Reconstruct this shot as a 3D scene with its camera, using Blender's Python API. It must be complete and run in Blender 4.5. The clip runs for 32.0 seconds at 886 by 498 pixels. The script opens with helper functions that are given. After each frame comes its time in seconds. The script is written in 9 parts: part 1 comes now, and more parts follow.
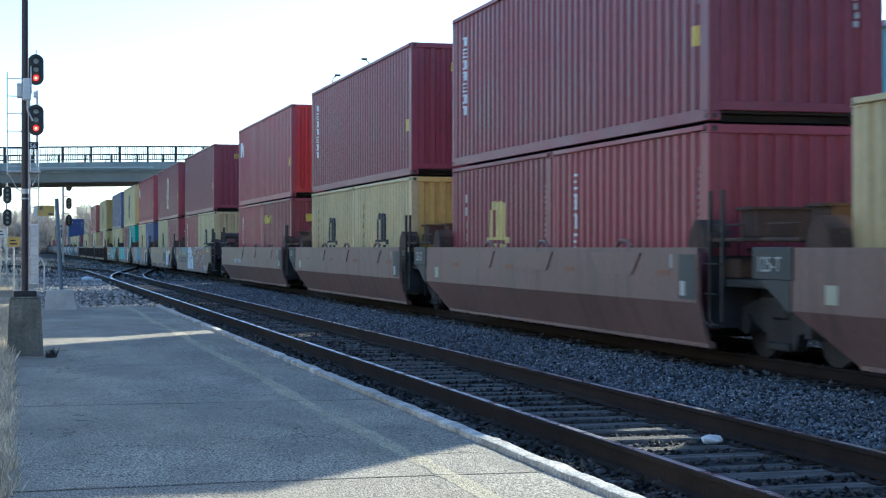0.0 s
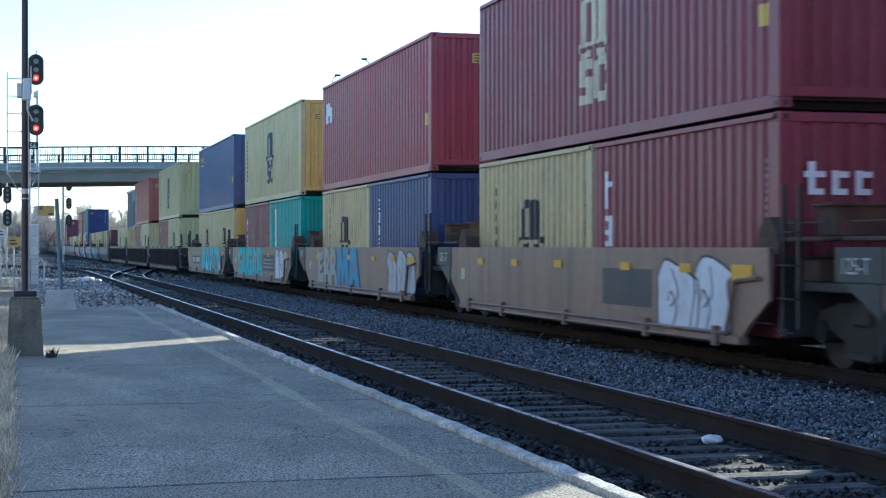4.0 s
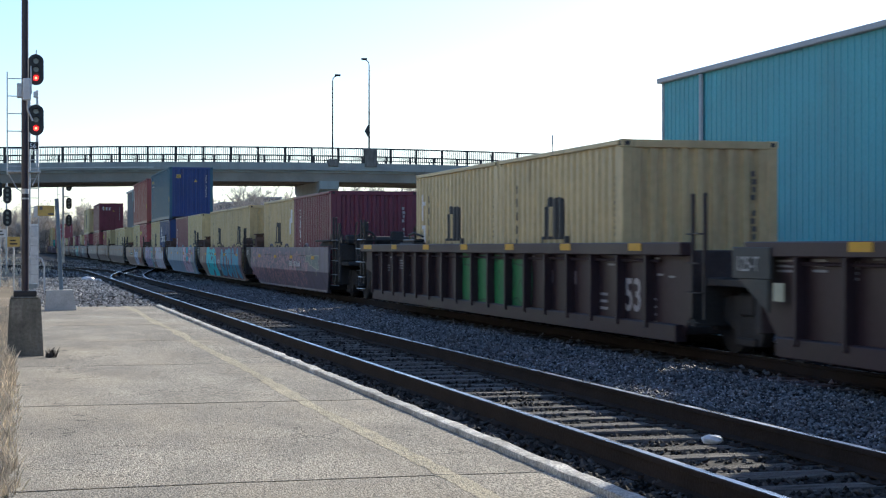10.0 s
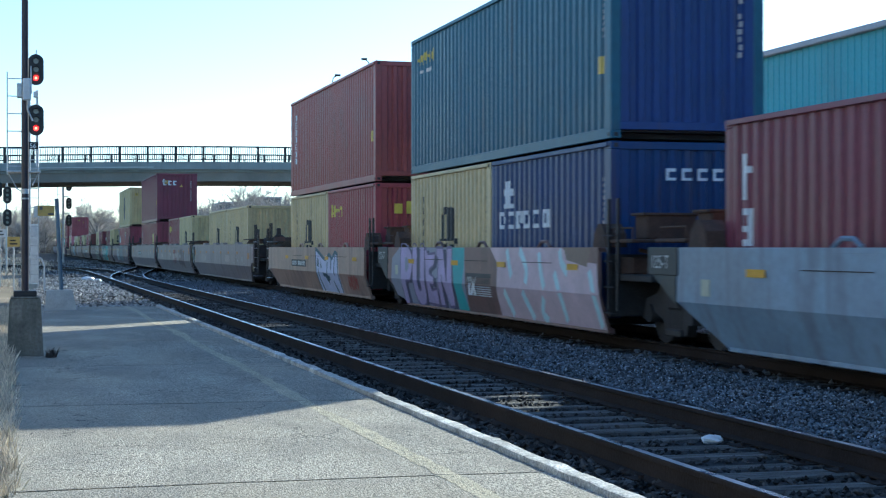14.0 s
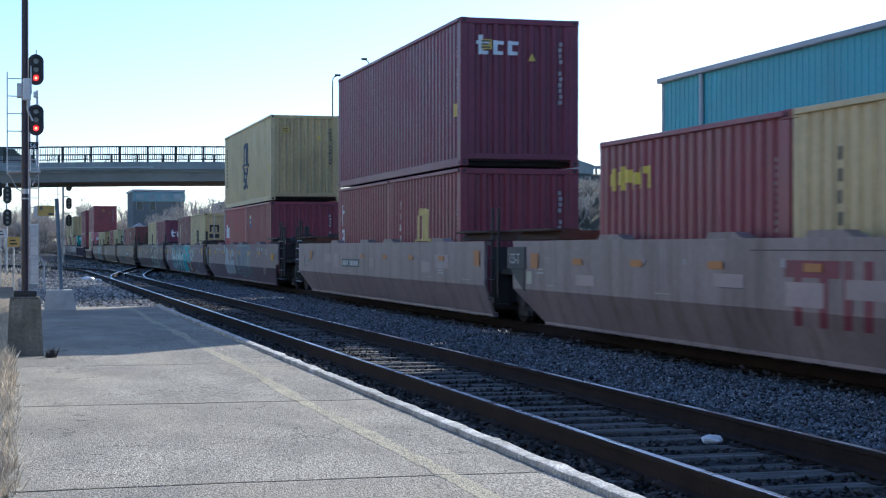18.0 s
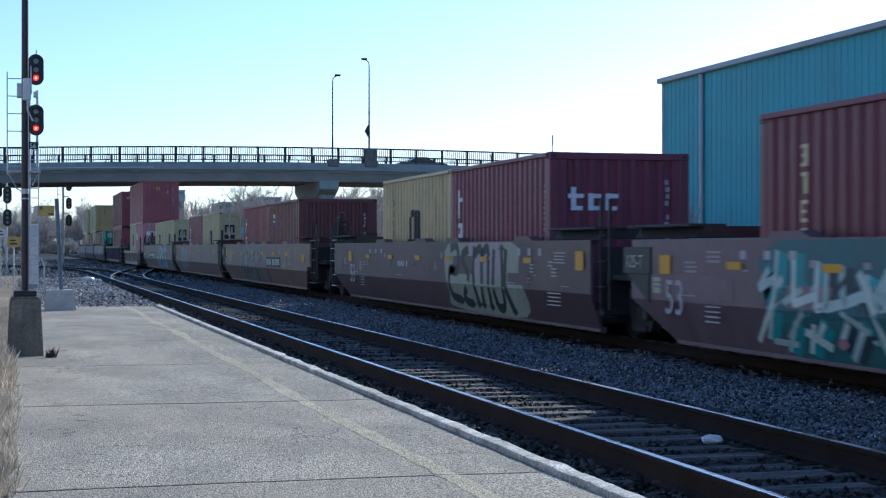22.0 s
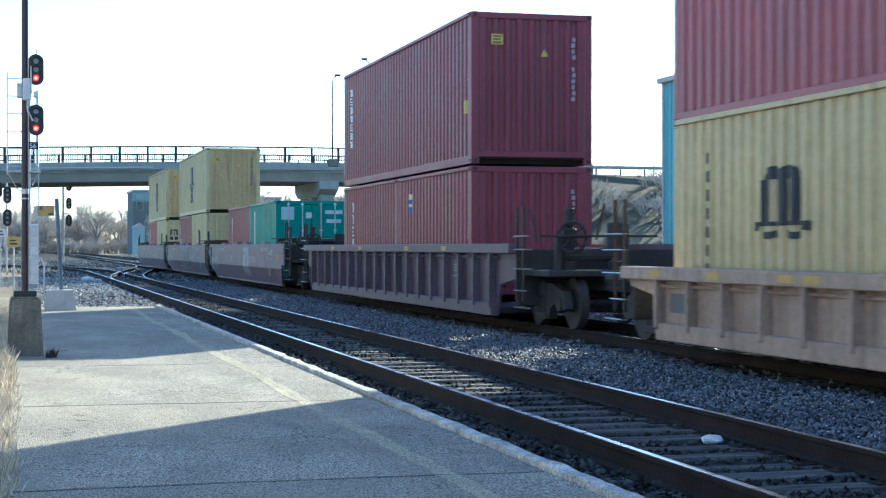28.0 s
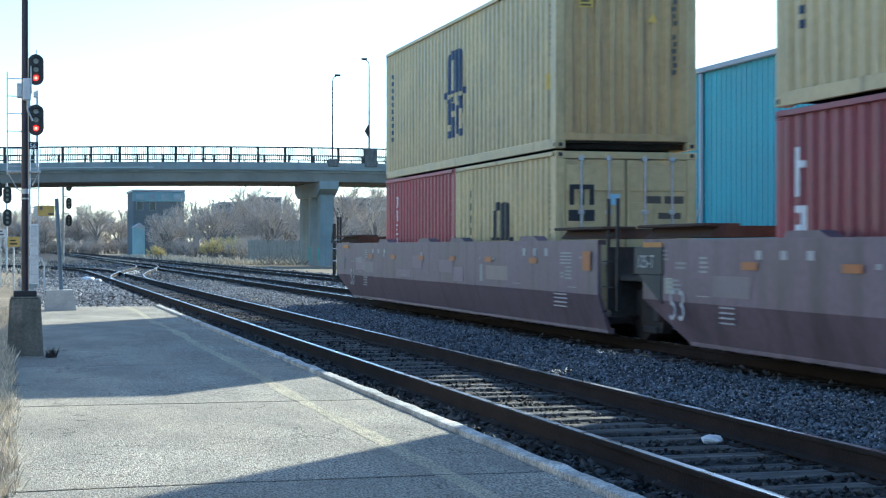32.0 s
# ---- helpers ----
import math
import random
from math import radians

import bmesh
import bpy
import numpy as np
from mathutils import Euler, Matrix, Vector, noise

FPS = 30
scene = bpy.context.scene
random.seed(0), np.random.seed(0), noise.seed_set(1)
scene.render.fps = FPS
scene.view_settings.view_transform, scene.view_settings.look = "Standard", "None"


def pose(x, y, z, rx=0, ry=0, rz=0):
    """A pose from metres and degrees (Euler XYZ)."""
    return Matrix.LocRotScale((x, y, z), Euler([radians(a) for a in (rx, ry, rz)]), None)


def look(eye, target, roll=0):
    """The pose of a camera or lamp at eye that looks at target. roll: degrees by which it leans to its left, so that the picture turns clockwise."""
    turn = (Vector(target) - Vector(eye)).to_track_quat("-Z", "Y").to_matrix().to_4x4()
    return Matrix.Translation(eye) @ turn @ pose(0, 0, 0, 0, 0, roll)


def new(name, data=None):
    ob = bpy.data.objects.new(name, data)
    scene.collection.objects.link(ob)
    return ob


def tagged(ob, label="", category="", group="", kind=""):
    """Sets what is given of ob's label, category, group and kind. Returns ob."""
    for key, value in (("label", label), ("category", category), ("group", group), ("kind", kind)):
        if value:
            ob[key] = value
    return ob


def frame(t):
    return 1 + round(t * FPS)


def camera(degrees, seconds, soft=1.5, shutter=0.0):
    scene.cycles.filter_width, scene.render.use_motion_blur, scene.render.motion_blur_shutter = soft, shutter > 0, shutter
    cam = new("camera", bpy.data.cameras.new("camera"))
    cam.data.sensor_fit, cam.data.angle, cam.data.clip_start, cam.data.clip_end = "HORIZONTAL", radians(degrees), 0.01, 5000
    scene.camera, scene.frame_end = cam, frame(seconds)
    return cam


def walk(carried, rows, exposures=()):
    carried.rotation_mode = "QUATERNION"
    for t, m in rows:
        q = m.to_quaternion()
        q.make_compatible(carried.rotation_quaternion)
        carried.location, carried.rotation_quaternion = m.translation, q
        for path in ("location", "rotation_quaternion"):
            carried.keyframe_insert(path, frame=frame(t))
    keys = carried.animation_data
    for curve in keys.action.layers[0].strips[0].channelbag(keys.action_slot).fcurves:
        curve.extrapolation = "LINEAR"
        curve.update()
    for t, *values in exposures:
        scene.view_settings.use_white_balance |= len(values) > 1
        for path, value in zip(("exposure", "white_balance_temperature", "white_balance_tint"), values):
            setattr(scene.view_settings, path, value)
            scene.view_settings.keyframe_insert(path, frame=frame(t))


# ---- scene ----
from mathutils import geometry

cam = camera(30.78, 32.0, soft=1.2, shutter=0.2)
EYE = (0.0, 0.0, 1.34)
walk(cam, [(0, pose(*EYE, 89.93, 0, -14.918)), (32, pose(*EYE, 89.93, 0, -14.918))],
     [(0, 1.4, 4880, 3), (1, 1.83, 4830, 1), (2, 1.7, 4830, 2), (3, 1.4, 4830, 4), (4.5, 1.45, 4780, 2), (6, 1.46, 4780, 1), (7, 1.4, 4780, 1), (8, 1.23, 4830, 5), (9, 1.08, 5090, 8), (10, 0.83, 5230, 11), (11, 0.23, 4980, 9), (12, 0.06, 4840, 5), (13, 0.48, 4740, 6), (14, 1.11, 4680, 1),
      (15, 1.46, 4730, -1), (16, 1.28, 4780, 0), (17.5, 0.68, 4780, 9), (18, 0.86, 4780, 12), (19, 1.58, 4730, -3), (20, 1.43, 4730, -3), (21, 0.98, 4830, 4), (22, 0.58, 4630, 11), (23, 0.05, 4720, 3), (24.4, 0.12, 4620, 0), (26.5, 0.8, 4980, 9), (27, 1.03, 4980, 10), (28, 1.66, 4830, 1), (29, 1.7, 4780, 0), (30, 1.2, 4830, 1), (32, 1.43, 4780, 1)])

# ---- daylight: low sun beyond the train, clear pale sky ----
SUN_AZ, SUN_EL = 44.0, 23.0            # degrees clockwise from +y, and above the horizon
world = bpy.data.worlds.new("sky")
scene.world = world
world.use_nodes = True
wn = world.node_tree.nodes
sky = wn.new("ShaderNodeTexSky")
sky.sky_type, sky.sun_disc = "NISHITA", False
sky.sun_elevation, sky.sun_rotation = radians(SUN_EL), radians(SUN_AZ)
sky.air_density, sky.dust_density, sky.ozone_density = 1.0, 0.42, 1.1
wn["Background"].inputs[1].default_value = 0.087
world.node_tree.links.new(sky.outputs[0], wn["Background"].inputs[0])
sun = new("sun", bpy.data.lights.new("sun", "SUN"))
sun.data.energy, sun.data.angle, sun.data.color = 4.3, radians(0.55), (1.0, 0.81, 0.535)
_az, _el = radians(SUN_AZ), radians(SUN_EL)
sun.matrix_basis = look((60 * math.sin(_az), 60 * math.cos(_az), 60 * math.tan(_el)), (0, 0, 0))


# ---- mesh helpers ----
class M:
    """A mesh in the making."""
    def __init__(self):
        self.v, self.f, self.mi = [], [], []

    def add(self, vs, fs, mi=0):
        n = len(self.v)
        self.v += [tuple(p) for p in vs]
        self.f += [tuple(i + n for i in f) for f in fs]
        self.mi += [mi] * len(fs)
        return self

    def box(self, x0, x1, y0, y1, z0, z1, mi=0):
        return self.add([(x0, y0, z0), (x1, y0, z0), (x1, y1, z0), (x0, y1, z0), (x0, y0, z1), (x1, y0, z1), (x1, y1, z1), (x0, y1, z1)],
                        [(3, 2, 1, 0), (4, 5, 6, 7), (0, 1, 5, 4), (1, 2, 6, 5), (2, 3, 7, 6), (3, 0, 4, 7)], mi)

    def cbox(self, x0, x1, y0, y1, z0, z1, c=0.01, mi=0):
        """A box with bevelled edges."""
        c = min(c, (x1 - x0) * .45, (y1 - y0) * .45, (z1 - z0) * .45)
        vs, idx = [], {}
        for i in (0, 1):
            for j in (0, 1):
                for k in (0, 1):
                    px, py, pz = (x0, x1)[i], (y0, y1)[j], (z0, z1)[k]
                    sx, sy, sz = (c, -c)[i], (c, -c)[j], (c, -c)[k]
                    idx[i, j, k] = len(vs)
                    vs += [(px, py + sy, pz + sz), (px + sx, py, pz + sz), (px + sx, py + sy, pz)]
        g = lambda i, j, k, a: idx[i, j, k] + a
        fs = []
        for i in (0, 1):
            o = [(0, 0), (1, 0), (1, 1), (0, 1)]
            fx = [g(i, a, b, 0) for a, b in o]
            fy = [g(a, i, b, 1) for a, b in o]
            fz = [g(a, b, i, 2) for a, b in o]
            fs += [fx if i else fx[::-1], fy[::-1] if i else fy, fz if i else fz[::-1]]
        for a in (0, 1):
            for b in (0, 1):
                q = [g(0, a, b, 1), g(1, a, b, 1), g(1, a, b, 2), g(0, a, b, 2)]
                fs.append(q)
                q = [g(a, 0, b, 0), g(a, 1, b, 0), g(a, 1, b, 2), g(a, 0, b, 2)]
                fs.append(q)
                q = [g(a, b, 0, 0), g(a, b, 1, 0), g(a, b, 1, 1), g(a, b, 0, 1)]
                fs.append(q)
        for key in idx:
            n = idx[key]
            fs.append((n, n + 1, n + 2))
        return self.add(vs, fs, mi)

    def tube(self, p, q, r, r2=None, n=8, mi=0, caps=True):
        p, q = Vector(p), Vector(q)
        r2 = r if r2 is None else r2
        d = (q - p).normalized()
        a = d.orthogonal().normalized()
        b = d.cross(a)
        vs = []
        for c, rr in ((p, r), (q, r2)):
            for i in range(n):
                w = 2 * math.pi * i / n
                vs.append(c + (a * math.cos(w) + b * math.sin(w)) * rr)
        fs = [(i, (i + 1) % n, n + (i + 1) % n, n + i) for i in range(n)]
        if caps:
            fs += [tuple(range(n))[::-1], tuple(range(n, 2 * n))]
        return self.add(vs, fs, mi)

    def path(self, pts, r, n=6, mi=0):
        for p, q in zip(pts, pts[1:]):
            self.tube(p, q, r, n=n, mi=mi)
        return self

    def prism(self, poly, axis, a0, a1, mi=0):
        """Extrude a polygon along an axis; poly holds the two other coordinates in order."""
        def mk(p, a):
            return {"x": (a, p[0], p[1]), "y": (p[0], a, p[1]), "z": (p[0], p[1], a)}[axis]
        n = len(poly)
        vs = [mk(p, a0) for p in poly] + [mk(p, a1) for p in poly]
        fs = [tuple(range(n))[::-1], tuple(range(n, 2 * n))] + [(i, (i + 1) % n, n + (i + 1) % n, n + i) for i in range(n)]
        return self.add(vs, fs, mi)

    def disc(self, c, axis, r, h, n=16, mi=0):
        c = Vector(c)
        d = Vector({"x": (1, 0, 0), "y": (0, 1, 0), "z": (0, 0, 1)}[axis]) * (h / 2)
        return self.tube(c - d, c + d, r, n=n, mi=mi)

    def mesh(self, name, *mats, smooth=False):
        me = bpy.data.meshes.new(name)
        me.from_pydata(self.v, [], self.f)
        for m in mats:
            me.materials.append(m)
        me.polygons.foreach_set("material_index", self.mi)
        bm = bmesh.new()
        bm.from_mesh(me)
        bmesh.ops.recalc_face_normals(bm, faces=bm.faces)
        bm.to_mesh(me)
        bm.free()
        if smooth:
            me.polygons.foreach_set("use_smooth", [True] * len(me.polygons))
            me.set_sharp_from_angle(angle=radians(35))
        me.update()
        return me


def part(name, m, mat, parent=None, label="", color=None, smooth=False):
    """Link a mesh (or one in the making) as one object under a thing."""
    me = m.mesh(name, *(mat if isinstance(mat, (list, tuple)) else [mat]), smooth=smooth) if isinstance(m, M) else m
    ob = new(name, me)
    ob.parent = parent
    if color:
        ob.color = (*color, 1)
    if label:
        tagged(ob, label)
    return ob


def thing(name, label, category, m=None, group="", kind=""):
    ob = new(name)
    ob.empty_display_size = 0.2
    if m is not None:
        ob.matrix_basis = m
    return tagged(ob, label, category, group, kind)


def structure(name, m, mat, label="", smooth=False):
    return tagged(part(name, m, mat, None, "", None, smooth), label, "", "", "structure")


# ---- materials ----
def mat(name, base, rough=0.6, metal=0.0, var=0.25, scale=3.0, fine=40.0, bump=0.15, dirt=None, dirt_amount=0.3, streak=False, spec=0.5, island=0.0, objcol=False, emit=0.0, speck=None, grain=None, patch=None, pits=None, cracks=None):
    m = bpy.data.materials.new(name)
    m.use_nodes = True
    nt = m.node_tree
    N, L = nt.nodes, nt.links
    b = N["Principled BSDF"]
    tc = N.new("ShaderNodeTexCoord")
    mp = N.new("ShaderNodeMapping")
    info = N.new("ShaderNodeObjectInfo")
    off = N.new("ShaderNodeVectorMath")
    off.operation = "SCALE"
    off.inputs[0].default_value = (37.0, 91.0, 53.0)
    L.new(info.outputs["Random"], off.inputs[3])
    L.new(tc.outputs["Object"], mp.inputs[0])
    L.new(off.outputs[0], mp.inputs[1])
    if grain:
        mp.inputs[3].default_value = grain
    big = N.new("ShaderNodeTexNoise")
    big.inputs["Scale"].default_value, big.inputs["Detail"].default_value = scale, 6
    small = N.new("ShaderNodeTexNoise")
    small.inputs["Scale"].default_value, small.inputs["Detail"].default_value = fine, 4
    L.new(mp.outputs[0], big.inputs[0])
    L.new(mp.outputs[0], small.inputs[0])
    if objcol:
        col = info.outputs["Color"]
    else:
        rgb = N.new("ShaderNodeRGB")
        rgb.outputs[0].default_value = (*base, 1)
        col = rgb.outputs[0]

    def shade(src, fac, lo, hi):
        r = N.new("ShaderNodeMapRange")
        r.inputs[1].default_value, r.inputs[2].default_value = 0.3, 0.7
        r.inputs[3].default_value, r.inputs[4].default_value = lo, hi
        L.new(fac, r.inputs[0])
        x = N.new("ShaderNodeMix")
        x.data_type, x.blend_type = "RGBA", "MULTIPLY"
        x.inputs[0].default_value = 1
        L.new(src, x.inputs[6])
        c = N.new("ShaderNodeCombineColor")
        for i in range(3):
            L.new(r.outputs[0], c.inputs[i])
        L.new(c.outputs[0], x.inputs[7])
        return x.outputs[2]
    col = shade(col, big.outputs[0], 1 - var, 1 + var)
    col = shade(col, small.outputs[0], 1 - var * .6, 1 + var * .6)
    if speck:
        sp = N.new("ShaderNodeTexNoise")
        sp.inputs["Scale"].default_value, sp.inputs["Detail"].default_value = speck[0], 2
        L.new(mp.outputs[0], sp.inputs[0])
        col = shade(col, sp.outputs[0], 1 - speck[1], 1 + speck[1])
    if island:
        geo = N.new("ShaderNodeNewGeometry")
        r = N.new("ShaderNodeMapRange")
        r.inputs[1].default_value, r.inputs[2].default_value = 0, 1
        r.inputs[3].default_value, r.inputs[4].default_value = 0.3, 0.7
        L.new(geo.outputs["Random Per Island"], r.inputs[0])
        col = shade(col, r.outputs[0], 1 - island, 1 + island)
    if patch:                        # paint faded in broad soft patches
        pn = N.new("ShaderNodeTexNoise")
        pn.inputs["Scale"].default_value, pn.inputs["Detail"].default_value = patch[1], 5
        L.new(mp.outputs[0], pn.inputs[0])
        r = N.new("ShaderNodeMapRange")
        r.inputs[1].default_value, r.inputs[2].default_value = 0.46, 0.68
        r.inputs[3].default_value, r.inputs[4].default_value = 0, patch[2]
        L.new(pn.outputs[0], r.inputs[0])
        x = N.new("ShaderNodeMix")
        x.data_type = "RGBA"
        L.new(r.outputs[0], x.inputs[0])
        L.new(col, x.inputs[6])
        x.inputs[7].default_value = (*patch[0], 1)
        col = x.outputs[2]
    if dirt:
        d = N.new("ShaderNodeTexNoise")
        d.inputs["Scale"].default_value, d.inputs["Detail"].default_value, d.inputs["Roughness"].default_value = scale * 1.7, 8, 0.65
        mp2 = N.new("ShaderNodeMapping")
        L.new(tc.outputs["Object"], mp2.inputs[0])
        L.new(off.outputs[0], mp2.inputs[1])
        if grain:
            mp2.inputs[3].default_value = grain
        if streak:
            mp2.inputs[3].default_value = (2.2, 2.2, 0.22)
        L.new(mp2.outputs[0], d.inputs[0])
        r = N.new("ShaderNodeMapRange")
        r.inputs[1].default_value, r.inputs[2].default_value = 0.72 - dirt_amount * .5, 0.8
        r.inputs[3].default_value, r.inputs[4].default_value = 0, 0.85
        L.new(d.outputs[0], r.inputs[0])
        x = N.new("ShaderNodeMix")
        x.data_type = "RGBA"
        L.new(r.outputs[0], x.inputs[0])
        L.new(col, x.inputs[6])
        x.inputs[7].default_value = (*dirt, 1)
        col = x.outputs[2]
    if cracks:                       # hairline cracks along bent cell edges, only in broken areas
        ms = N.new("ShaderNodeTexNoise")
        ms.inputs["Scale"].default_value, ms.inputs["Detail"].default_value = cracks[0] * .45, 3
        L.new(tc.outputs["Object"], ms.inputs[0])
        bend = N.new("ShaderNodeVectorMath")
        bend.operation = "MULTIPLY_ADD"
        bend.inputs[1].default_value = (0.35, 0.35, 0.35)
        wob_ = N.new("ShaderNodeTexNoise")
        wob_.inputs["Scale"].default_value, wob_.inputs["Detail"].default_value = cracks[0] * 2.5, 4
        L.new(tc.outputs["Object"], wob_.inputs[0])
        L.new(wob_.outputs[1], bend.inputs[0])
        L.new(tc.outputs["Object"], bend.inputs[2])
        vo = N.new("ShaderNodeTexVoronoi")
        vo.feature = "DISTANCE_TO_EDGE"
        vo.inputs["Scale"].default_value = cracks[0]
        L.new(bend.outputs[0], vo.inputs[0])
        r = N.new("ShaderNodeMapRange")
        r.inputs[1].default_value, r.inputs[2].default_value = 0.004, 0.011
        r.inputs[3].default_value, r.inputs[4].default_value = 1, 0
        L.new(vo.outputs[0], r.inputs[0])
        r2 = N.new("ShaderNodeMapRange")
        r2.inputs[1].default_value, r2.inputs[2].default_value = 0.5, 0.56
        r2.inputs[3].default_value, r2.inputs[4].default_value = 0, cracks[1]
        L.new(ms.outputs[0], r2.inputs[0])
        mu = N.new("ShaderNodeMath")
        mu.operation = "MULTIPLY"
        L.new(r.outputs[0], mu.inputs[0])
        L.new(r2.outputs[0], mu.inputs[1])
        x = N.new("ShaderNodeMix")
        x.data_type = "RGBA"
        L.new(mu.outputs[0], x.inputs[0])
        L.new(col, x.inputs[6])
        x.inputs[7].default_value = (0.04, 0.036, 0.03, 1)
        col = x.outputs[2]
    if pits:                         # open pits between the stones of the surface
        pv = N.new("ShaderNodeTexVoronoi")
        pv.inputs["Scale"].default_value = pits[0]
        L.new(mp.outputs[0], pv.inputs[0])
        r = N.new("ShaderNodeMapRange")
        r.inputs[1].default_value, r.inputs[2].default_value = pits[1], pits[1] + 0.14
        r.inputs[3].default_value, r.inputs[4].default_value = pits[2], 0
        L.new(pv.outputs[0], r.inputs[0])
        x = N.new("ShaderNodeMix")
        x.data_type = "RGBA"
        L.new(r.outputs[0], x.inputs[0])
        L.new(col, x.inputs[6])
        x.inputs[7].default_value = (0.06, 0.055, 0.048, 1)
        col = x.outputs[2]
    L.new(col, b.inputs["Base Color"])
    rr = N.new("ShaderNodeMapRange")
    rr.inputs[3].default_value, rr.inputs[4].default_value = max(0.05, rough - .15), min(1, rough + .15)
    L.new(big.outputs[0], rr.inputs[0])
    L.new(rr.outputs[0], b.inputs["Roughness"])
    b.inputs["Metallic"].default_value = metal
    b.inputs["Specular IOR Level"].default_value = spec
    if bump:
        bp = N.new("ShaderNodeBump")
        bp.inputs["Strength"].default_value, bp.inputs["Distance"].default_value = bump, 0.02
        L.new(small.outputs[0], bp.inputs["Height"])
        L.new(bp.outputs[0], b.inputs["Normal"])
    if emit:
        b.inputs["Emission Color"].default_value = (*base, 1)
        b.inputs["Emission Strength"].default_value = emit
    return m


# pale paint standing in for light on the containers' rib flanks
FLANK_LIGHT = mat("flank_light_paint", (0.58, 0.55, 0.56), 0.6, var=0.25, scale=1.5, fine=14, bump=0.05)
TAR = mat("crack_filler", (0.03, 0.028, 0.026), 0.9, var=0.3, bump=0.2)
PAINT = mat("container_paint", (0.5, 0.5, 0.5), 0.42, spec=0.45, var=0.14, scale=0.9, fine=9, bump=0.05, dirt=(0.11, 0.075, 0.055), dirt_amount=0.3, streak=True, objcol=True)
CARPAINT = mat("car_paint", (0.2, 0.1, 0.07), 0.5, spec=0.6, var=0.2, scale=0.7, fine=12, bump=0.1, dirt=(0.07, 0.05, 0.04), dirt_amount=0.45, streak=True, objcol=True, patch=((0.17, 0.15, 0.17), 0.9, 0.16))
RIBPAINT = mat("ribbed_car_paint", (0.05, 0.03, 0.035), 0.5, spec=0.4, var=0.25, scale=0.7, fine=12, bump=0.1, dirt=(0.03, 0.02, 0.02), dirt_amount=0.4, streak=True, objcol=True)
MARK = mat("mark_paint", (0.8, 0.8, 0.8), 0.55, var=0.12, scale=2, fine=14, bump=0.03, objcol=True)
GRIME = mat("grimy_steel", (0.032, 0.031, 0.031), 0.7, var=0.4, scale=3, fine=30, bump=0.3, dirt=(0.065, 0.04, 0.028), dirt_amount=0.3)
STEEL = mat("bare_steel", (0.42, 0.42, 0.43), 0.34, metal=0.9, var=0.2, scale=4, fine=60, bump=0.05)
RAIL_RUST = mat("rail_rust", (0.034, 0.027, 0.024), 0.85, spec=0.1, var=0.3, scale=2, fine=40, bump=0.25)
RAIL_TOP = mat("rail_head", (0.5, 0.5, 0.52), 0.28, metal=1.0, var=0.12, scale=3, fine=50, bump=0.02)
TIE = mat("tie_wood", (0.165, 0.157, 0.148), 0.95, var=0.6, scale=2.5, fine=22, bump=0.8, dirt=(0.03, 0.027, 0.026), dirt_amount=0.5, spec=0.08, grain=(0.5, 9.0, 9.0))
GREY_STONE = mat("grey_stone", (0.20, 0.195, 0.19), 0.8, var=0.3, scale=0.6, fine=30, bump=0.5, island=0.8, spec=0.2)
PALE_STONE = mat("pale_stone", (0.34, 0.325, 0.30), 0.85, var=0.3, scale=0.6, fine=30, bump=0.5, island=0.7, spec=0.2)
BALLAST = mat("ballast_stone", (0.118, 0.125, 0.137), 0.65, var=0.3, spec=0.4, scale=0.6, fine=30, bump=0.6, island=0.9)
# darker ballast; the shade about the near track is in its colour
SHADED_BALLAST = mat("shaded_ballast", (0.06, 0.056, 0.053), 0.85, var=0.4, spec=0.15, scale=0.6, fine=30, bump=0.6, island=0.9)
BED = mat("ballast_bed", (0.034, 0.034, 0.036), 0.95, var=0.55, scale=2.0, fine=18, bump=1.0, spec=0.1, speck=(7, 0.5))
ASPHALT = mat("platform_asphalt", (0.342, 0.310, 0.25), 0.92, var=0.2, scale=0.9, fine=95, bump=0.5, dirt=(0.195, 0.182, 0.155), dirt_amount=0.6, spec=0.2, speck=(85, 0.85), patch=((0.45, 0.38, 0.27), 0.55, 0.5), pits=(42, 0.17, 0.6), cracks=(1.7, 0.9), grain=(1.0, 0.42, 1.0))
EDGE = mat("edge_concrete", (0.60, 0.58, 0.53), 0.9, var=0.35, scale=3.0, fine=40, bump=0.9, dirt=(0.20, 0.18, 0.15), dirt_amount=0.6, spec=0.25, speck=(60, 0.4))
YELLOW_LINE = mat("worn_yellow", (0.50, 0.44, 0.305), 0.92, var=0.2, scale=3, fine=95, bump=0.5, dirt=(0.37, 0.33, 0.25), dirt_amount=0.9, spec=0.2, speck=(85, 0.8), pits=(42, 0.17, 0.5), grain=(1.0, 0.42, 1.0))
CONCRETE = mat("concrete", (0.30, 0.325, 0.315), 0.85, var=0.14, scale=0.8, fine=20, bump=0.2, dirt=(0.22, 0.22, 0.205), dirt_amount=0.4, streak=True)
PALE_CONCRETE = mat("pale_concrete", (0.52, 0.51, 0.48), 0.85, var=0.15, scale=2, fine=30, bump=0.3, dirt=(0.3, 0.29, 0.26), dirt_amount=0.3)
PLATE = mat("dark_plate_paint", (0.03, 0.038, 0.04), 0.55, var=0.3, scale=2, fine=20, bump=0.1, dirt=(0.06, 0.045, 0.035), dirt_amount=0.35)
MOSSY = mat("mossy_concrete", (0.20, 0.188, 0.155), 0.9, var=0.35, scale=3, fine=30, bump=0.6, dirt=(0.085, 0.085, 0.06), dirt_amount=0.7, streak=True)
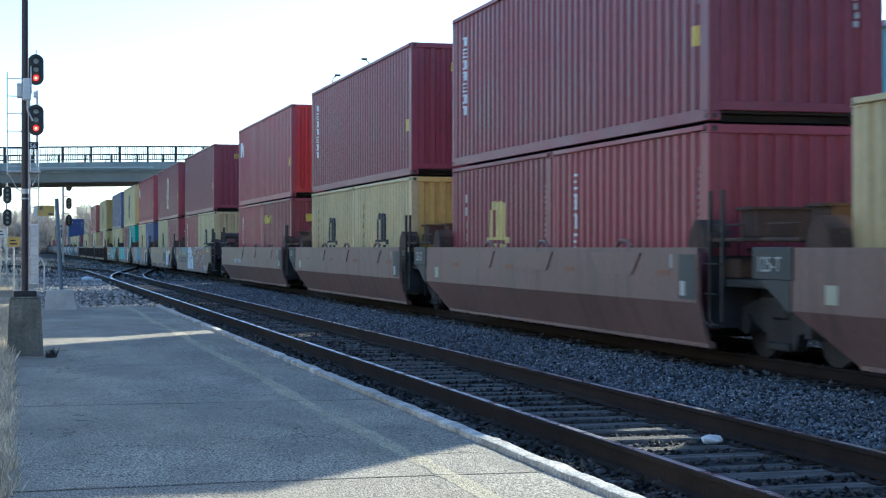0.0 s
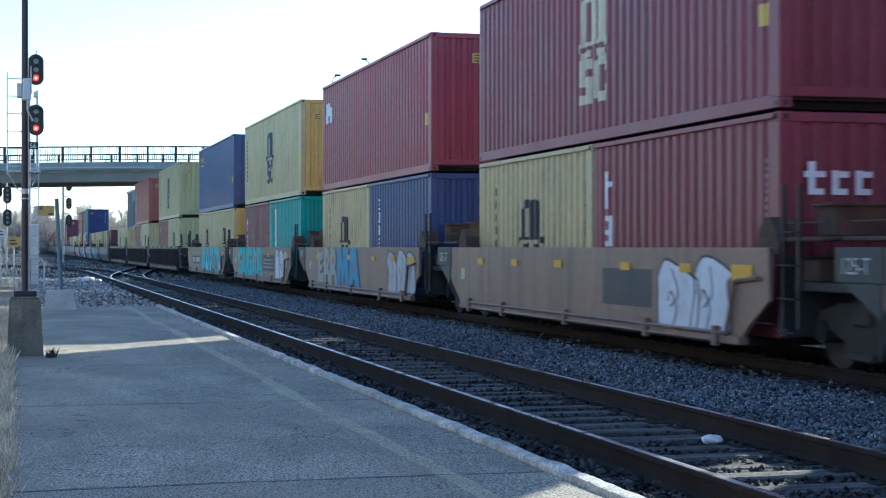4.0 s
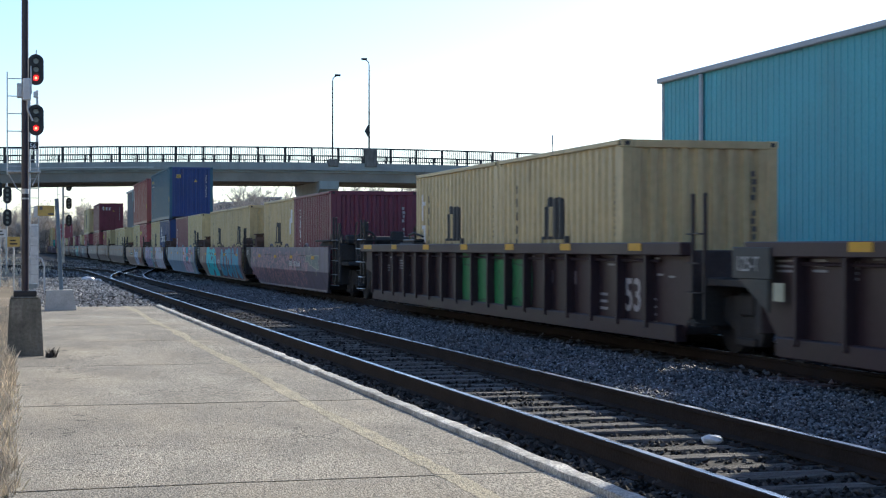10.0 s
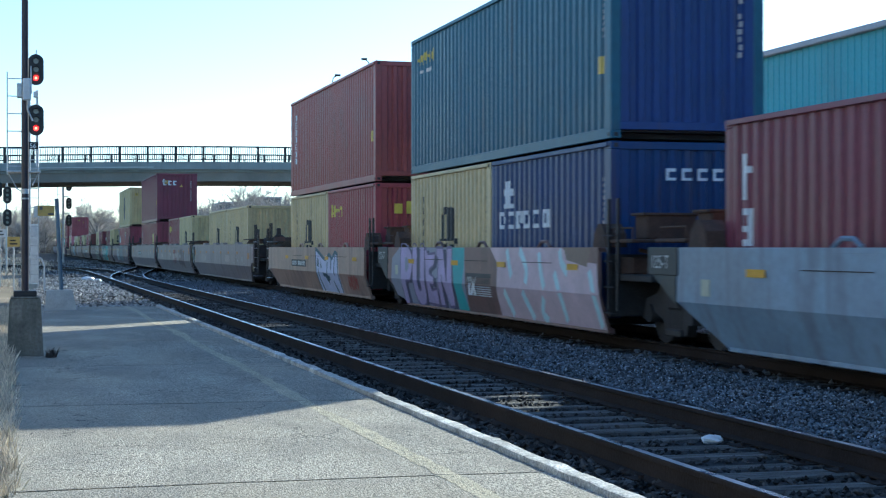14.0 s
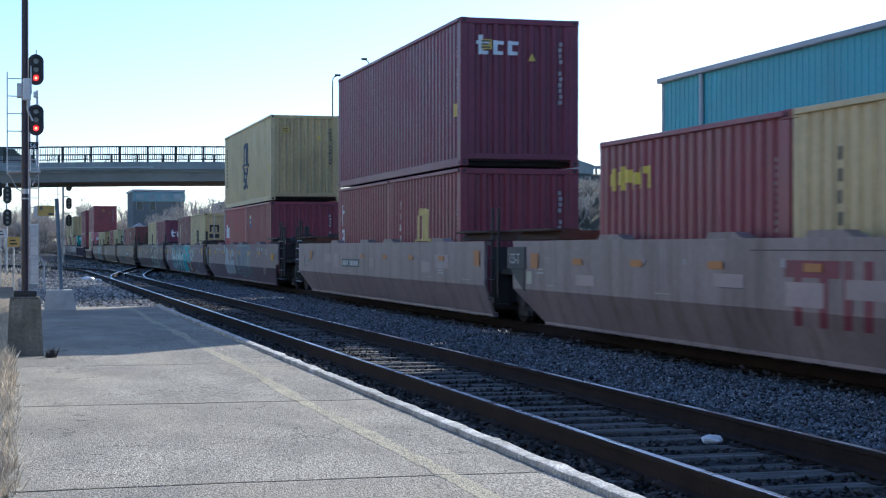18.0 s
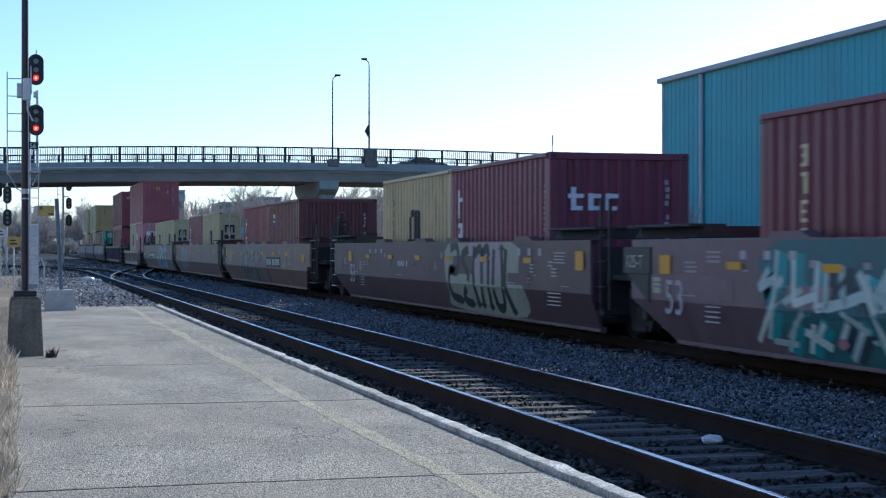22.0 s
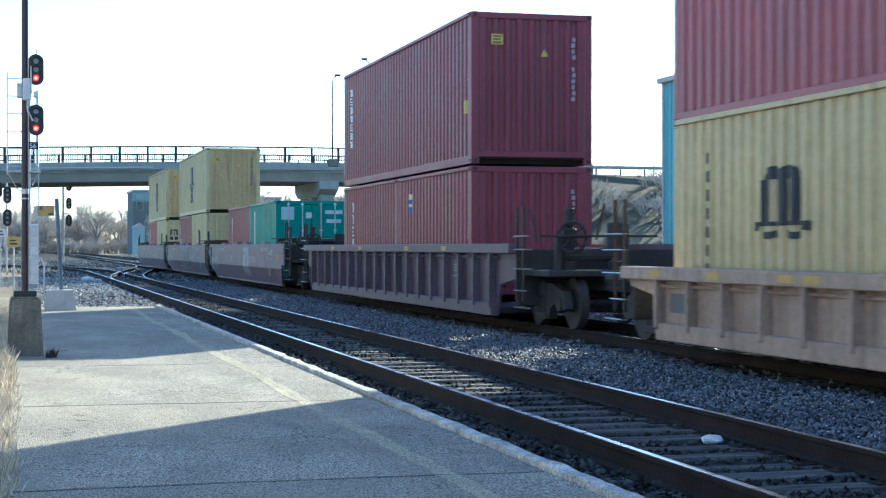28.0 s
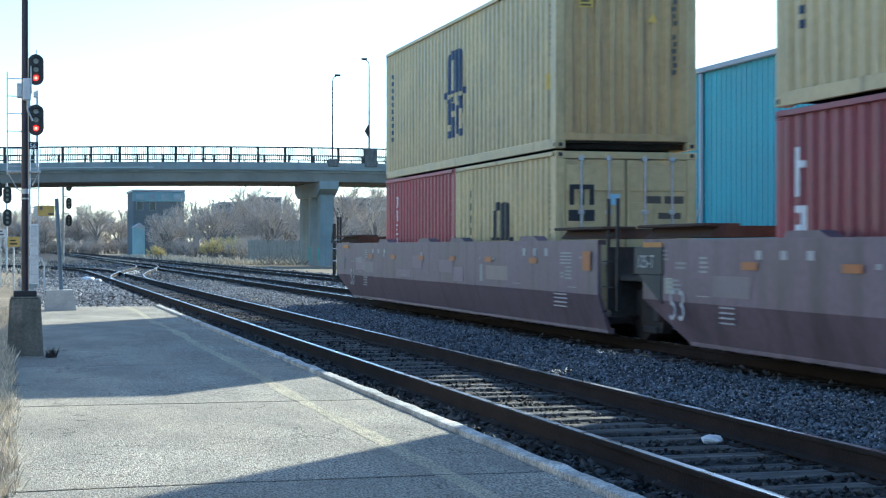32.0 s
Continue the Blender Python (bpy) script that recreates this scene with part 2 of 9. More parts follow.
GIRDER = mat("girder_concrete", (0.27, 0.25, 0.215), 0.9, var=0.15, scale=0.5, fine=12, bump=0.2, dirt=(0.19, 0.18, 0.16), dirt_amount=0.4)
DARK_CONCRETE = mat("weathered_concrete", (0.17, 0.165, 0.15), 0.9, var=0.3, scale=2.5, fine=30, bump=0.5, dirt=(0.06, 0.06, 0.05), dirt_amount=0.5, streak=True)
BLACK = mat("black_paint", (0.018, 0.018, 0.02), 0.5, var=0.3, scale=3, fine=30, bump=0.05)
POLE = mat("pole_paint", (0.03, 0.022, 0.03), 0.45, var=0.3, scale=2, fine=20, bump=0.05, dirt=(0.1, 0.06, 0.05), dirt_amount=0.2)
GALV = mat("galvanised", (0.48, 0.49, 0.5), 0.45, metal=0.6, var=0.2, scale=5, fine=40, bump=0.05)
WHITE_METAL = mat("white_metal", (0.62, 0.63, 0.63), 0.5, var=0.12, scale=3, fine=30, bump=0.05, dirt=(0.35, 0.33, 0.3), dirt_amount=0.3, streak=True)
TEAL = mat("teal_cladding", (0.12, 0.385, 0.43), 0.5, var=0.1, scale=0.5, fine=8, bump=0.03, dirt=(0.12, 0.28, 0.34), dirt_amount=0.3, streak=True)
TRIM = mat("grey_trim", (0.42, 0.42, 0.44), 0.5, var=0.1, scale=1, fine=12, bump=0.03)
DIRT = mat("ground_dirt", (0.27, 0.22, 0.155), 0.95, var=0.35, scale=0.15, fine=6, bump=0.8, dirt=(0.17, 0.15, 0.085), dirt_amount=0.5, spec=0.1)
SLOPE = mat("embankment_grass", (0.075, 0.068, 0.042), 0.95, var=0.4, scale=0.5, fine=6, bump=0.9, dirt=(0.07, 0.055, 0.035), dirt_amount=0.4)
STRAW = mat("dry_grass", (0.62, 0.545, 0.42), 0.9, var=0.3, scale=2, fine=20, bump=0.0, island=0.35)
BARK = mat("bare_wood", (0.22, 0.20, 0.18), 0.9, var=0.3, scale=1.5, fine=12, bump=0.3)
TWIG = mat("twigs", (0.47, 0.42, 0.365), 0.9, var=0.2, scale=0.4, fine=5, bump=0.0, island=0.3)
BUD = mat("budding_twigs", (0.62, 0.52, 0.24), 0.9, var=0.2, scale=0.5, fine=6, bump=0.0, island=0.3)
RED_ON = mat("red_lens", (1.0, 0.014, 0.008), 0.3, var=0.0, bump=0, emit=2.4)
RED_CORE = mat("red_bulb", (1.0, 0.16, 0.06), 0.3, var=0.0, bump=0, emit=3.5)
LENS = mat("dark_lens", (0.22, 0.24, 0.235), 0.2, var=0.1, bump=0)
# pale stone colour that imitates light glinting on the ballast
GLINT = mat("stone_glint", (0.32, 0.335, 0.36), 0.5, var=0.2, scale=0.6, fine=30, bump=0.2, island=0.6, spec=0.35)
GLASS = mat("car_glass", (0.03, 0.05, 0.055), 0.08, var=0.05, bump=0)
RUBBER = mat("rubber", (0.02, 0.02, 0.02), 0.85, var=0.2, bump=0.1)
FAR_WALL = mat("far_wall", (0.15, 0.16, 0.16), 0.8, var=0.12, scale=0.1, fine=2, bump=0)
PLASTIC = mat("white_plastic", (0.75, 0.77, 0.8), 0.35, var=0.1, scale=9, fine=40, bump=0.1)
BOUNCE_WALL = mat("bounce_wall", (0.46, 0.44, 0.41), 0.85, var=0.1, scale=0.6, fine=12, bump=0.1)
RUSTY = mat("rusty_casting", (0.075, 0.045, 0.03), 0.85, var=0.35, scale=3, fine=30, bump=0.4, dirt=(0.04, 0.035, 0.03), dirt_amount=0.4)

# ---- the setting ----
TRACK_1, TRACK_2, TRACK_3 = 4.74, 9.615, 14.1      # centre lines of the near, the train's and the far track
EDGE_X, END_Y = 3.22, 37.0                          # the platform's edge and far end


def near_x(y):
    """The near track's centre: straight, then it swings off to the left."""
    return TRACK_1 if y < 92 else TRACK_1 - (y - 92) ** 2 * 0.0052


def strip(points, z):
    """A flat ribbon from rows of (x0, x1, y)."""
    m = M()
    vs = []
    for x0, x1, y in points:
        vs += [(x0, y, z), (x1, y, z)]
    m.add(vs, [(2 * i, 2 * i + 1, 2 * i + 3, 2 * i + 2) for i in range(len(points) - 1)])
    return m


g = M()
n = 60
for i in range(n + 1):
    for j in range(n + 1):
        x = ((i / n) * 2 - 1)
        y = ((j / n) * 2 - 1)
        X, Y = x * abs(x) ** 2 * 2600 + 8, y * abs(y) ** 2 * 2600 + 60
        g.v.append((X, Y, -0.36 + (noise.noise((X * .05, Y * .05, 0)) * .12 if X < -2 or X > 26 else 0)))
for i in range(n):
    for j in range(n):
        a = i * (n + 1) + j
        g.f.append((a, a + n + 1, a + n + 2, a + 1))
        g.mi.append(0)
structure("ground", g, DIRT, "brown winter ground with dry grass")

bed = M()
rows = list(range(-40, 92, 6)) + list(range(92, 420, 12))
prof = [(0, -.36), (.5, -.2), (None, -.19), (17.2, -.2), (19.0, -.36)]
vs = []
for y in rows:
    left = EDGE_X + 0.02 if y <= END_Y else min(1.2, near_x(y) - 3.2)
    left = max(left, -60)
    for k, (x, z) in enumerate(prof):
        X = left + x if k < 2 else (left + 17.2) / 2 if k == 2 else x
        vs.append((X, y, z if k else (z if y > END_Y else -.2)))
bed.add(vs, [(5 * i + k, 5 * i + k + 1, 5 * i + k + 6, 5 * i + k + 5) for i in range(len(rows) - 1) for k in range(4)])
structure("ballast", bed, BED, "dark crushed stone ballast bed")

# grass verge beside the platform
vg = M()
vr = list(range(-30, 60, 3))
vs = []
for y in vr:
    for x, z in ((-14, -.2), (-5, -.1), (-1.2, -.04), (-0.04, -.03)):
        vs.append((x, y, z + .03 * noise.noise((x, y * .4, 2))))
vg.add(vs, [(4 * i + k, 4 * i + k + 1, 4 * i + k + 5, 4 * i + k + 4) for i in range(len(vr) - 1) for k in range(3)])
structure("verge", vg, DIRT, "dry grass verge along the platform")

# platform: slabs with open joints, worn edge strip and faded line
JOINTS = [-16.0, -9.0, -4.6, 0.0, 4.6, 9.1, 13.9, 18.6, 23.4, 28.2, 32.8, END_Y]
platform = thing("platform", "low grey asphalt station platform with a worn white edge", "platform", kind="structure")


def platform_slab(y0, y1, i):
    m = M()
    nx, k = 10, 10
    wob = lambda x, j: .03 * noise.noise((x * 2.3, j * 7.1, 3)) + .05 * math.sin(x * .9 + j * 1.3)
    vs, fs = [], []
    for a in range(k + 1):
        for b in range(nx + 1):
            x = -0.03 + (EDGE_X - .13) * b / nx
            f = a / k
            ya, yb = y0 + .011 + wob(x, i) * (i > 0), y1 - .011 + (wob(x, i + 1) if y1 < END_Y else 0.35 * (1 - x / 3) - 0.1)
            vs.append((x, ya + (yb - ya) * f, .0012 * noise.noise((x, y0 + f * 4, 0)) - (.002 if a in (0, k) else 0)))
    top = len(vs)
    vs += [(p[0], p[1], -.35) for p in vs]
    row = nx + 1
    for a in range(k):
        for b in range(nx):
            q = a * row + b
            fs.append((q, q + 1, q + row + 1, q + row))
    ring = [b for b in range(row)] + [a * row + nx for a in range(1, k + 1)] + [k * row + b for b in range(nx - 1, -1, -1)] + [a * row for a in range(k - 1, 0, -1)]
    fs += [(p, q, q + top, p + top) for p, q in zip(ring, ring[1:] + ring[:1])]
    m.add(vs, fs)
    return m


for i, (a, b) in enumerate(zip(JOINTS, JOINTS[1:])):
    part("slab", platform_slab(a, b, i), ASPHALT, platform)
y = -16.0
i = 0
while y < END_Y - .3:
    l = 2.4
    e, k_ = M(), 24
    y2 = min(y + l - .008, END_Y)
    for q in range(k_ + 1):                              # chipped, uneven edge
        v = y + (y2 - y) * q / k_
        xi = EDGE_X - .135 + .012 * noise.noise((v * 2.2, 1, 3)) + .008 * noise.noise((v * 8, 2, 3))
        xo = EDGE_X - .012 + .02 * noise.noise((v * 1.7, 5, 3)) + .022 * noise.noise((v * 9, 6, 3))
        zt = .036 + .006 * noise.noise((v * 3, 7, 3))
        e.v += [(xi, v, -.3), (xi, v, zt - .004), (xi + .02, v, zt), (xo - .03, v, zt), (xo, v, zt - .028), (xo - .01, v, -.3)]
    e.f = [(6 * q + c, 6 * q + c + 1, 6 * q + c + 7, 6 * q + c + 6) for q in range(k_) for c in range(5)] + [(0, 1, 2, 3, 4, 5), tuple(6 * k_ + c for c in range(6))]
    e.mi = [0] * len(e.f)
    part("edge_stone", e, EDGE, platform)
    y += l
    i += 1
for y0, y1 in zip(JOINTS[2:], JOINTS[3:]):
    fl_, k_ = M(), int((y1 - y0) / .035)
    for q in range(k_):                                  # worn through in places, ragged along both sides
        v = y0 + (y1 - y0) * q / k_
        c_ = 2.455 + .05 * noise.noise((y0 * .7, 3, 1)) + .02 * math.sin(v * .8)
        for sd in (-1, 1):
            w_ = .062 + .028 * noise.noise((v * 2.5, sd * 5, 1)) + .02 * noise.noise((v * 15, sd * 3, 4)) + .05 * noise.noise((v * .5, 0, 8))
            i_ = .045 * noise.noise((v * 9, sd, 12)) + .012 * noise.noise((v * 1.1, sd, 15)) - .004
            if w_ > max(i_, 0) + .008:
                a_, b_ = sorted((c_ + sd * max(i_, 0), c_ + sd * w_))
                fl_.add([(a_, v, .002), (b_, v, .002), (b_, v + .034, .002), (a_, v + .034, .002)], [(0, 1, 2, 3)])
    tagged(part("faded_line", fl_, YELLOW_LINE, platform, "faded yellow safety line"), kind="stuff")


rc = random.Random(77)
for (cx, cy, ang, n_) in ((1.75, 12.2, 2.2, 9), (1.9, 13.2, 1.1, 5), (2.1, 11.2, .9, 6), (.2, 19.9, .05, 7), (1.5, 15.0, 1.0, 6), (2.45, 10.0, .5, 5), (2.2, 17.2, 1.4, 6)):
    pts, a_ = [(cx, cy)], ang
    for _ in range(n_):
        a_ += rc.uniform(-.35, .35) - (a_ - ang) * .3
        pts.append((pts[-1][0] + .11 * math.cos(a_), pts[-1][1] + .11 * math.sin(a_)))
    pts = [p for p in pts if 0 < p[0] < 2.95]
    cm = M()
    cm.add([q for i_, (px_, py_) in enumerate(pts) for q in ((px_ + .002, py_ - .003 - .006 * rc.random(), .0022), (px_ - .002, py_ + .003 + .006 * rc.random(), .0022))], [(2 * i_, 2 * i_ + 1, 2 * i_ + 3, 2 * i_ + 2) for i_ in range(len(pts) - 1)])
    part("crack", cm, TAR, platform, "thin dark crack in the surface")
for i_, yj in enumerate(JOINTS[3:-1]):
    wj = .014 if yj in (9.1, 13.9) else .006
    jx = [-.02 + 3.08 * q / 30 for q in range(31)]
    cm = M()
    ws = lambda x, j: .03 * noise.noise((x * 2.3, j * 7.1, 3)) + .05 * math.sin(x * .9 + j * 1.3)
    cm.add([q for x in jx for q in ((x, yj + ws(x, i_ + 3) - wj * (.5 + .6 * abs(noise.noise((x * 5, yj, 1)))), .0024), (x, yj + ws(x, i_ + 3) + wj * (.5 + .6 * abs(noise.noise((x * 4, yj, 9)))), .0024))], [(2 * q, 2 * q + 1, 2 * q + 3, 2 * q + 2) for q in range(30)])
    part("joint_seal", cm, TAR, platform, "dark crumbling joint between slabs")


# ---- tracks ----
RAIL = [(-.070, -.171), (.070, -.171), (.070, -.160), (.012, -.140), (.010, -.045), (.036, -.035), (.036, -.008), (.028, -.0015), (.012, 0), (-.012, 0), (-.028, -.0015), (-.036, -.008), (-.036, -.035), (-.010, -.045), (-.012, -.140), (-.070, -.160)]


def rail_mesh(path):
    m = M()
    k = len(RAIL)
    vs = []
    for i, (x, y) in enumerate(path):
        a, b = path[max(0, i - 1)], path[min(len(path) - 1, i + 1)]
        d = Vector((b[0] - a[0], b[1] - a[1])).normalized()
        nx, ny = d.y, -d.x
        vs += [(x + p * nx, y + p * ny, q) for p, q in RAIL]
    m.add(vs, [])
    for i in range(len(path) - 1):
        for j in range(k):
            m.f.append((i * k + j, i * k + (j + 1) % k, (i + 1) * k + (j + 1) % k, (i + 1) * k + j))
            m.mi.append(1 if j in (7, 8, 9) else 0)
    return m


def track(name, label, fx, y0, y1, tie_parts, step, seed):
    t = thing(name, label, "railway track", kind="structure")
    rnd = random.Random(seed)
    ys = [y0 + (y1 - y0) * i / 90 for i in range(91)]
    for s in (-.753, .753):
        pts = []
        for y in ys:
            d = Vector((fx(y + .5) - fx(y - .5), 1)).normalized()
            pts.append((fx(y) + s * d.y, y - s * d.x))
        part("rail", rail_mesh(pts), [RAIL_RUST, RAIL_TOP], t, "rusty steel rail with a polished head")
    protos = []
    for v in range(4):
        m = M().cbox(-1.3, 1.3, -.115, .115, -.33, -.168, .015)
        for s in (-.753, .753):
            m.cbox(s - .18, s + .18, -.09, .09, -.168, -.158, .003, 1)
            for e in (-.11, .11):
                m.box(s + e - .012, s + e + .012, -.06, -.03, -.158, -.135, 1)
        m.v = [(p[0] + .012 * noise.noise((p[0] * 3, v, p[1] * 9)), p[1] + .02 * noise.noise((p[0] * 2, p[1] * 5, v)), p[2]) for p in m.v]
        protos.append(m.mesh("tie", TIE, RAIL_RUST))
    y = y0 + (5.0 - y0) % step
    rest = M()
    while y < y1:
        d = Vector((fx(y + .5) - fx(y - .5), 1)).normalized()
        z = rnd.uniform(-.026, .004)
        if y < tie_parts:
            o = new("tie", protos[rnd.randrange(4)])
            o.parent = t
            o.matrix_basis = Matrix.Translation((fx(y) + rnd.uniform(-.04, .04), y, z)) @ Matrix.Rotation(-math.atan2(d.x, d.y) + rnd.uniform(-.012, .012), 4, "Z") @ Matrix.Diagonal((rnd.uniform(.93, 1), rnd.uniform(.72, 1.1), 1, 1))
        else:
            w = .115
            c = Vector((fx(y), y))
            p, q = Vector((d.y, -d.x)) * 1.3, d * w
            cs = [c - p - q, c + p - q, c + p + q, c - p + q]
            rest.add([(v.x, v.y, -.3) for v in cs] + [(v.x, v.y, -.168 + z) for v in cs],
                     [(4, 5, 6, 7), (0, 1, 5, 4), (1, 2, 6, 5), (2, 3, 7, 6), (3, 0, 4, 7)])
        y += step
    if rest.v:
        tagged(part("far_ties", rest, TIE, t), "weathered far ties", "", "", "stuff")
    return t


track("track_near", "straight near track with weathered wooden ties", near_x, -20, 150, 92, .53, 3)
track("track_main", "main track under the container train", lambda y: TRACK_2, -20, 520, 75, .53, 4)
track("track_far", "far track with rusty rails", lambda y: TRACK_3, -20, 520, 8, .55, 5)
# crossover between the near and the main track
cross = thing("crossover", "turnout rails crossing between two tracks", "railway track", kind="structure")
for s in (-.753, .753):
    pts = []
    for i in range(31):
        f = i / 30
        y = 66 + 62 * f
        pts.append((TRACK_1 + (TRACK_2 - TRACK_1) * (f * f * (3 - 2 * f)) + s, y))
    part("rail", rail_mesh(pts), [RAIL_RUST, RAIL_TOP], cross)
for x, y, l in ((5.7, 86, 3.0), (6.5, 92, 2.4), (8.1, 99, 2.6)):
    part("guard_rail", rail_mesh([(x - .35, y - l), (x - .08, y - l * .4), (x + .1, y + l * .4), (x + .5, y + l)]), [RAIL_TOP, RAIL_TOP], cross, "bright bent guard rail")


# ---- crushed stone on top of the bed ----
def stones(name, n, fx, y0, y1, seed, smin=.022, smax=.05, power=1.6, label="loose grey crushed stones", mat_=BALLAST):
    rnd = np.random.default_rng(seed)
    ico = np.array([(0, 0, 1), (.9, 0, .3), (.25, .85, .35), (-.75, .5, .3), (-.7, -.55, .35), (.3, -.85, .3), (0, 0, -.6)])
    fi = [(0, 1, 2), (0, 2, 3), (0, 3, 4), (0, 4, 5), (0, 5, 1), (1, 6, 2), (2, 6, 3), (3, 6, 4), (4, 6, 5), (5, 6, 1)]
    f = rnd.random(n) ** power
    y = y0 + (y1 - y0) * f
    x, z = fx(rnd.random(n), y, rnd)
    s = rnd.uniform(smin, smax, n) * (1 + .5 * f)
    a = rnd.random(n) * 6.28
    sc = rnd.uniform(.6, 1.25, (n, 7, 3))
    p = ico[None] * sc * s[:, None, None]
    tilt = rnd.uniform(-.6, .6, n)
    pz = p[..., 2] * np.cos(tilt)[:, None] + p[..., 0] * np.sin(tilt)[:, None]
    px = p[..., 0] * np.cos(a)[:, None] - p[..., 1] * np.sin(a)[:, None]
    py = p[..., 0] * np.sin(a)[:, None] + p[..., 1] * np.cos(a)[:, None]
    v = np.stack([px + x[:, None], py + y[:, None], pz + z[:, None]], -1).reshape(-1, 3)
    faces = (np.array(fi)[None] + (np.arange(n) * 7)[:, None, None]).reshape(-1, 3)
    me = bpy.data.meshes.new(name)
    me.from_pydata(v.tolist(), [], faces.tolist())
    me.materials.append(mat_)
    return tagged(new(name, me), label, "ballast", "", "stuff")


def spread_gap(r, y, rnd):
    x = 6.15 + r * (8.2 - 6.15)
    return x, np.where(np.abs(x - 7.2) < .8, -.165, -.175) + rnd.uniform(-.01, .02, len(x))


def spread_near(r, y, rnd):
    x = 3.12 + r * .85
    return x, np.full(len(x), -.18) + rnd.uniform(-.01, .015, len(x))


def spread_in(r, y, rnd):
    x = 3.5 + r * 2.5
    k = np.round((y - 5.0) / .53)
    y += np.where(np.abs(y - 5.0 - k * .53) < .13, .265, 0)
    return x, np.full(len(x), -.195) + rnd.uniform(-.01, .012, len(x))


def spread_main(r, y, rnd):
    x = 8.2 + r * 9.0
    return x, np.full(len(x), -.19) + rnd.uniform(-.015, .015, len(x))


def spread_end(r, y, rnd):
    x = .2 + r * 3.4
    return x, np.full(len(x), -.17) + rnd.uniform(-.03, .03, len(x))


stones("ballast_stones", 46000, spread_gap, 8.5, 70, 11, .012, .031)
stones("ballast_stones", 7000, lambda r, y, rnd: (6.2 + r * 2.0, np.full(len(r), -.145) + rnd.uniform(-.01, .015, len(r))), 8.5, 60, 21, .006, .016, mat_=GLINT, label="pale chips standing in for glints on the crushed stone")
stones("ballast_stones", 7000, spread_near, 5.5, 50, 12, .016, .04, label="stones beside the near rail, darkened for the shade there", mat_=SHADED_BALLAST)
stones("ballast_stones", 9000, spread_in, 7.5, 55, 13, .014, .034, label="stones between the near rails, darkened for the shade there", mat_=SHADED_BALLAST)
stones("ballast_stones", 11000, spread_main, 11, 80, 14, .03, .055)
stones("ballast_stones", 9000, lambda r, y, rnd: (np.minimum(.5, 3.6 - np.maximum(0, y - 92) ** 2 * .0052) + r * (17.5 - np.minimum(.5, 3.6 - np.maximum(0, y - 92) ** 2 * .0052)), np.full(len(r), -.2) + rnd.uniform(-.01, .03, len(r))), 66, 190, 16, .05, .085, 1.2, mat_=GREY_STONE)
stones("ballast_stones", 9000, spread_end, 37.3, 78, 15, .03, .06, mat_=PALE_STONE, label="pale loose gravel beyond the platform")

# ---- road bridge across the tracks ----
BY0, BY1 = 140.0, 152.0


def crown(x):
    return 0.15 - 0.00056 * (min(max(x, -12), 62) - 26) ** 2


bridge = thing("road_bridge", "grey concrete road overpass with steel railings", "bridge", kind="structure")
xs = [-380, -200, -120] + [-60 + 108 * i / 54 for i in range(55)]


def sweep(y0, y1, z0, z1, xs=xs):
    m = M()
    vs = []
    for x in xs:
        c = crown(x)
        vs += [(x, y0, z0 + c), (x, y1, z0 + c), (x, y1, z1 + c), (x, y0, z1 + c)]
    k = len(xs)
    fs = [(4 * i + a, 4 * i + (a + 1) % 4, 4 * i + 4 + (a + 1) % 4, 4 * i + 4 + a) for i in range(k - 1) for a in range(4)]
    fs += [(0, 1, 2, 3), tuple(4 * (k - 1) + a for a in range(4))]
    return m.add(vs, fs)


part("deck", sweep(BY0 + .1, BY1 - .1, 7.75, 8.35), CONCRETE, bridge)
part("fascia", sweep(BY0 - .25, BY0 + .12, 7.95, 8.62), CONCRETE, bridge, "pale concrete edge beam")
part("fascia", sweep(BY1 - .12, BY1 + .25, 7.95, 8.62), CONCRETE, bridge)
for y in (BY0 + .25, BY0 + 3.9, BY0 + 7.6, BY1 - .75):
    part("girder", sweep(y, y + .5, 6.95, 7.78), GIRDER, bridge, "stained brown concrete girder")
for X in (26.8,):
    for y in (BY0 + .6, BY0 + 5.2, BY0 + 9.9):
        part("pier_column", M().cbox(X - .62, X + .62, y, y + 1.25, -.6, 6.0, .06), CONCRETE, bridge)
    part("pier_cap", M().prism([(BY0 - .55, 6.45), (BY0 + 1.2, 5.85), (BY1 - 1.2, 5.85), (BY1 + .55, 6.45), (BY1 + .55, 7.15), (BY0 - .55, 7.15)], "x", X - .85, X + .85), CONCRETE, bridge)
part("abutment", M().cbox(47, 48.6, BY0 - .3, BY1 + .3, -.6, 8.3, .05), CONCRETE, bridge)
part("parapet_end", M().prism([(47.2, 8.2), (51.6, 8.0), (51.6, 8.9), (49.8, 9.45), (47.2, 9.5)], "y", BY0 - .25, BY0 + .15), CONCRETE, bridge)
STEP = 2.374
POST0 = 3.95 - 55 * STEP
part("conduit", sweep(BY0 - .36, BY0 - .29, 8.12, 8.2, [.6 + 1.22 * i for i in range(10)]), GALV, bridge, "grey conduit along the edge beam")
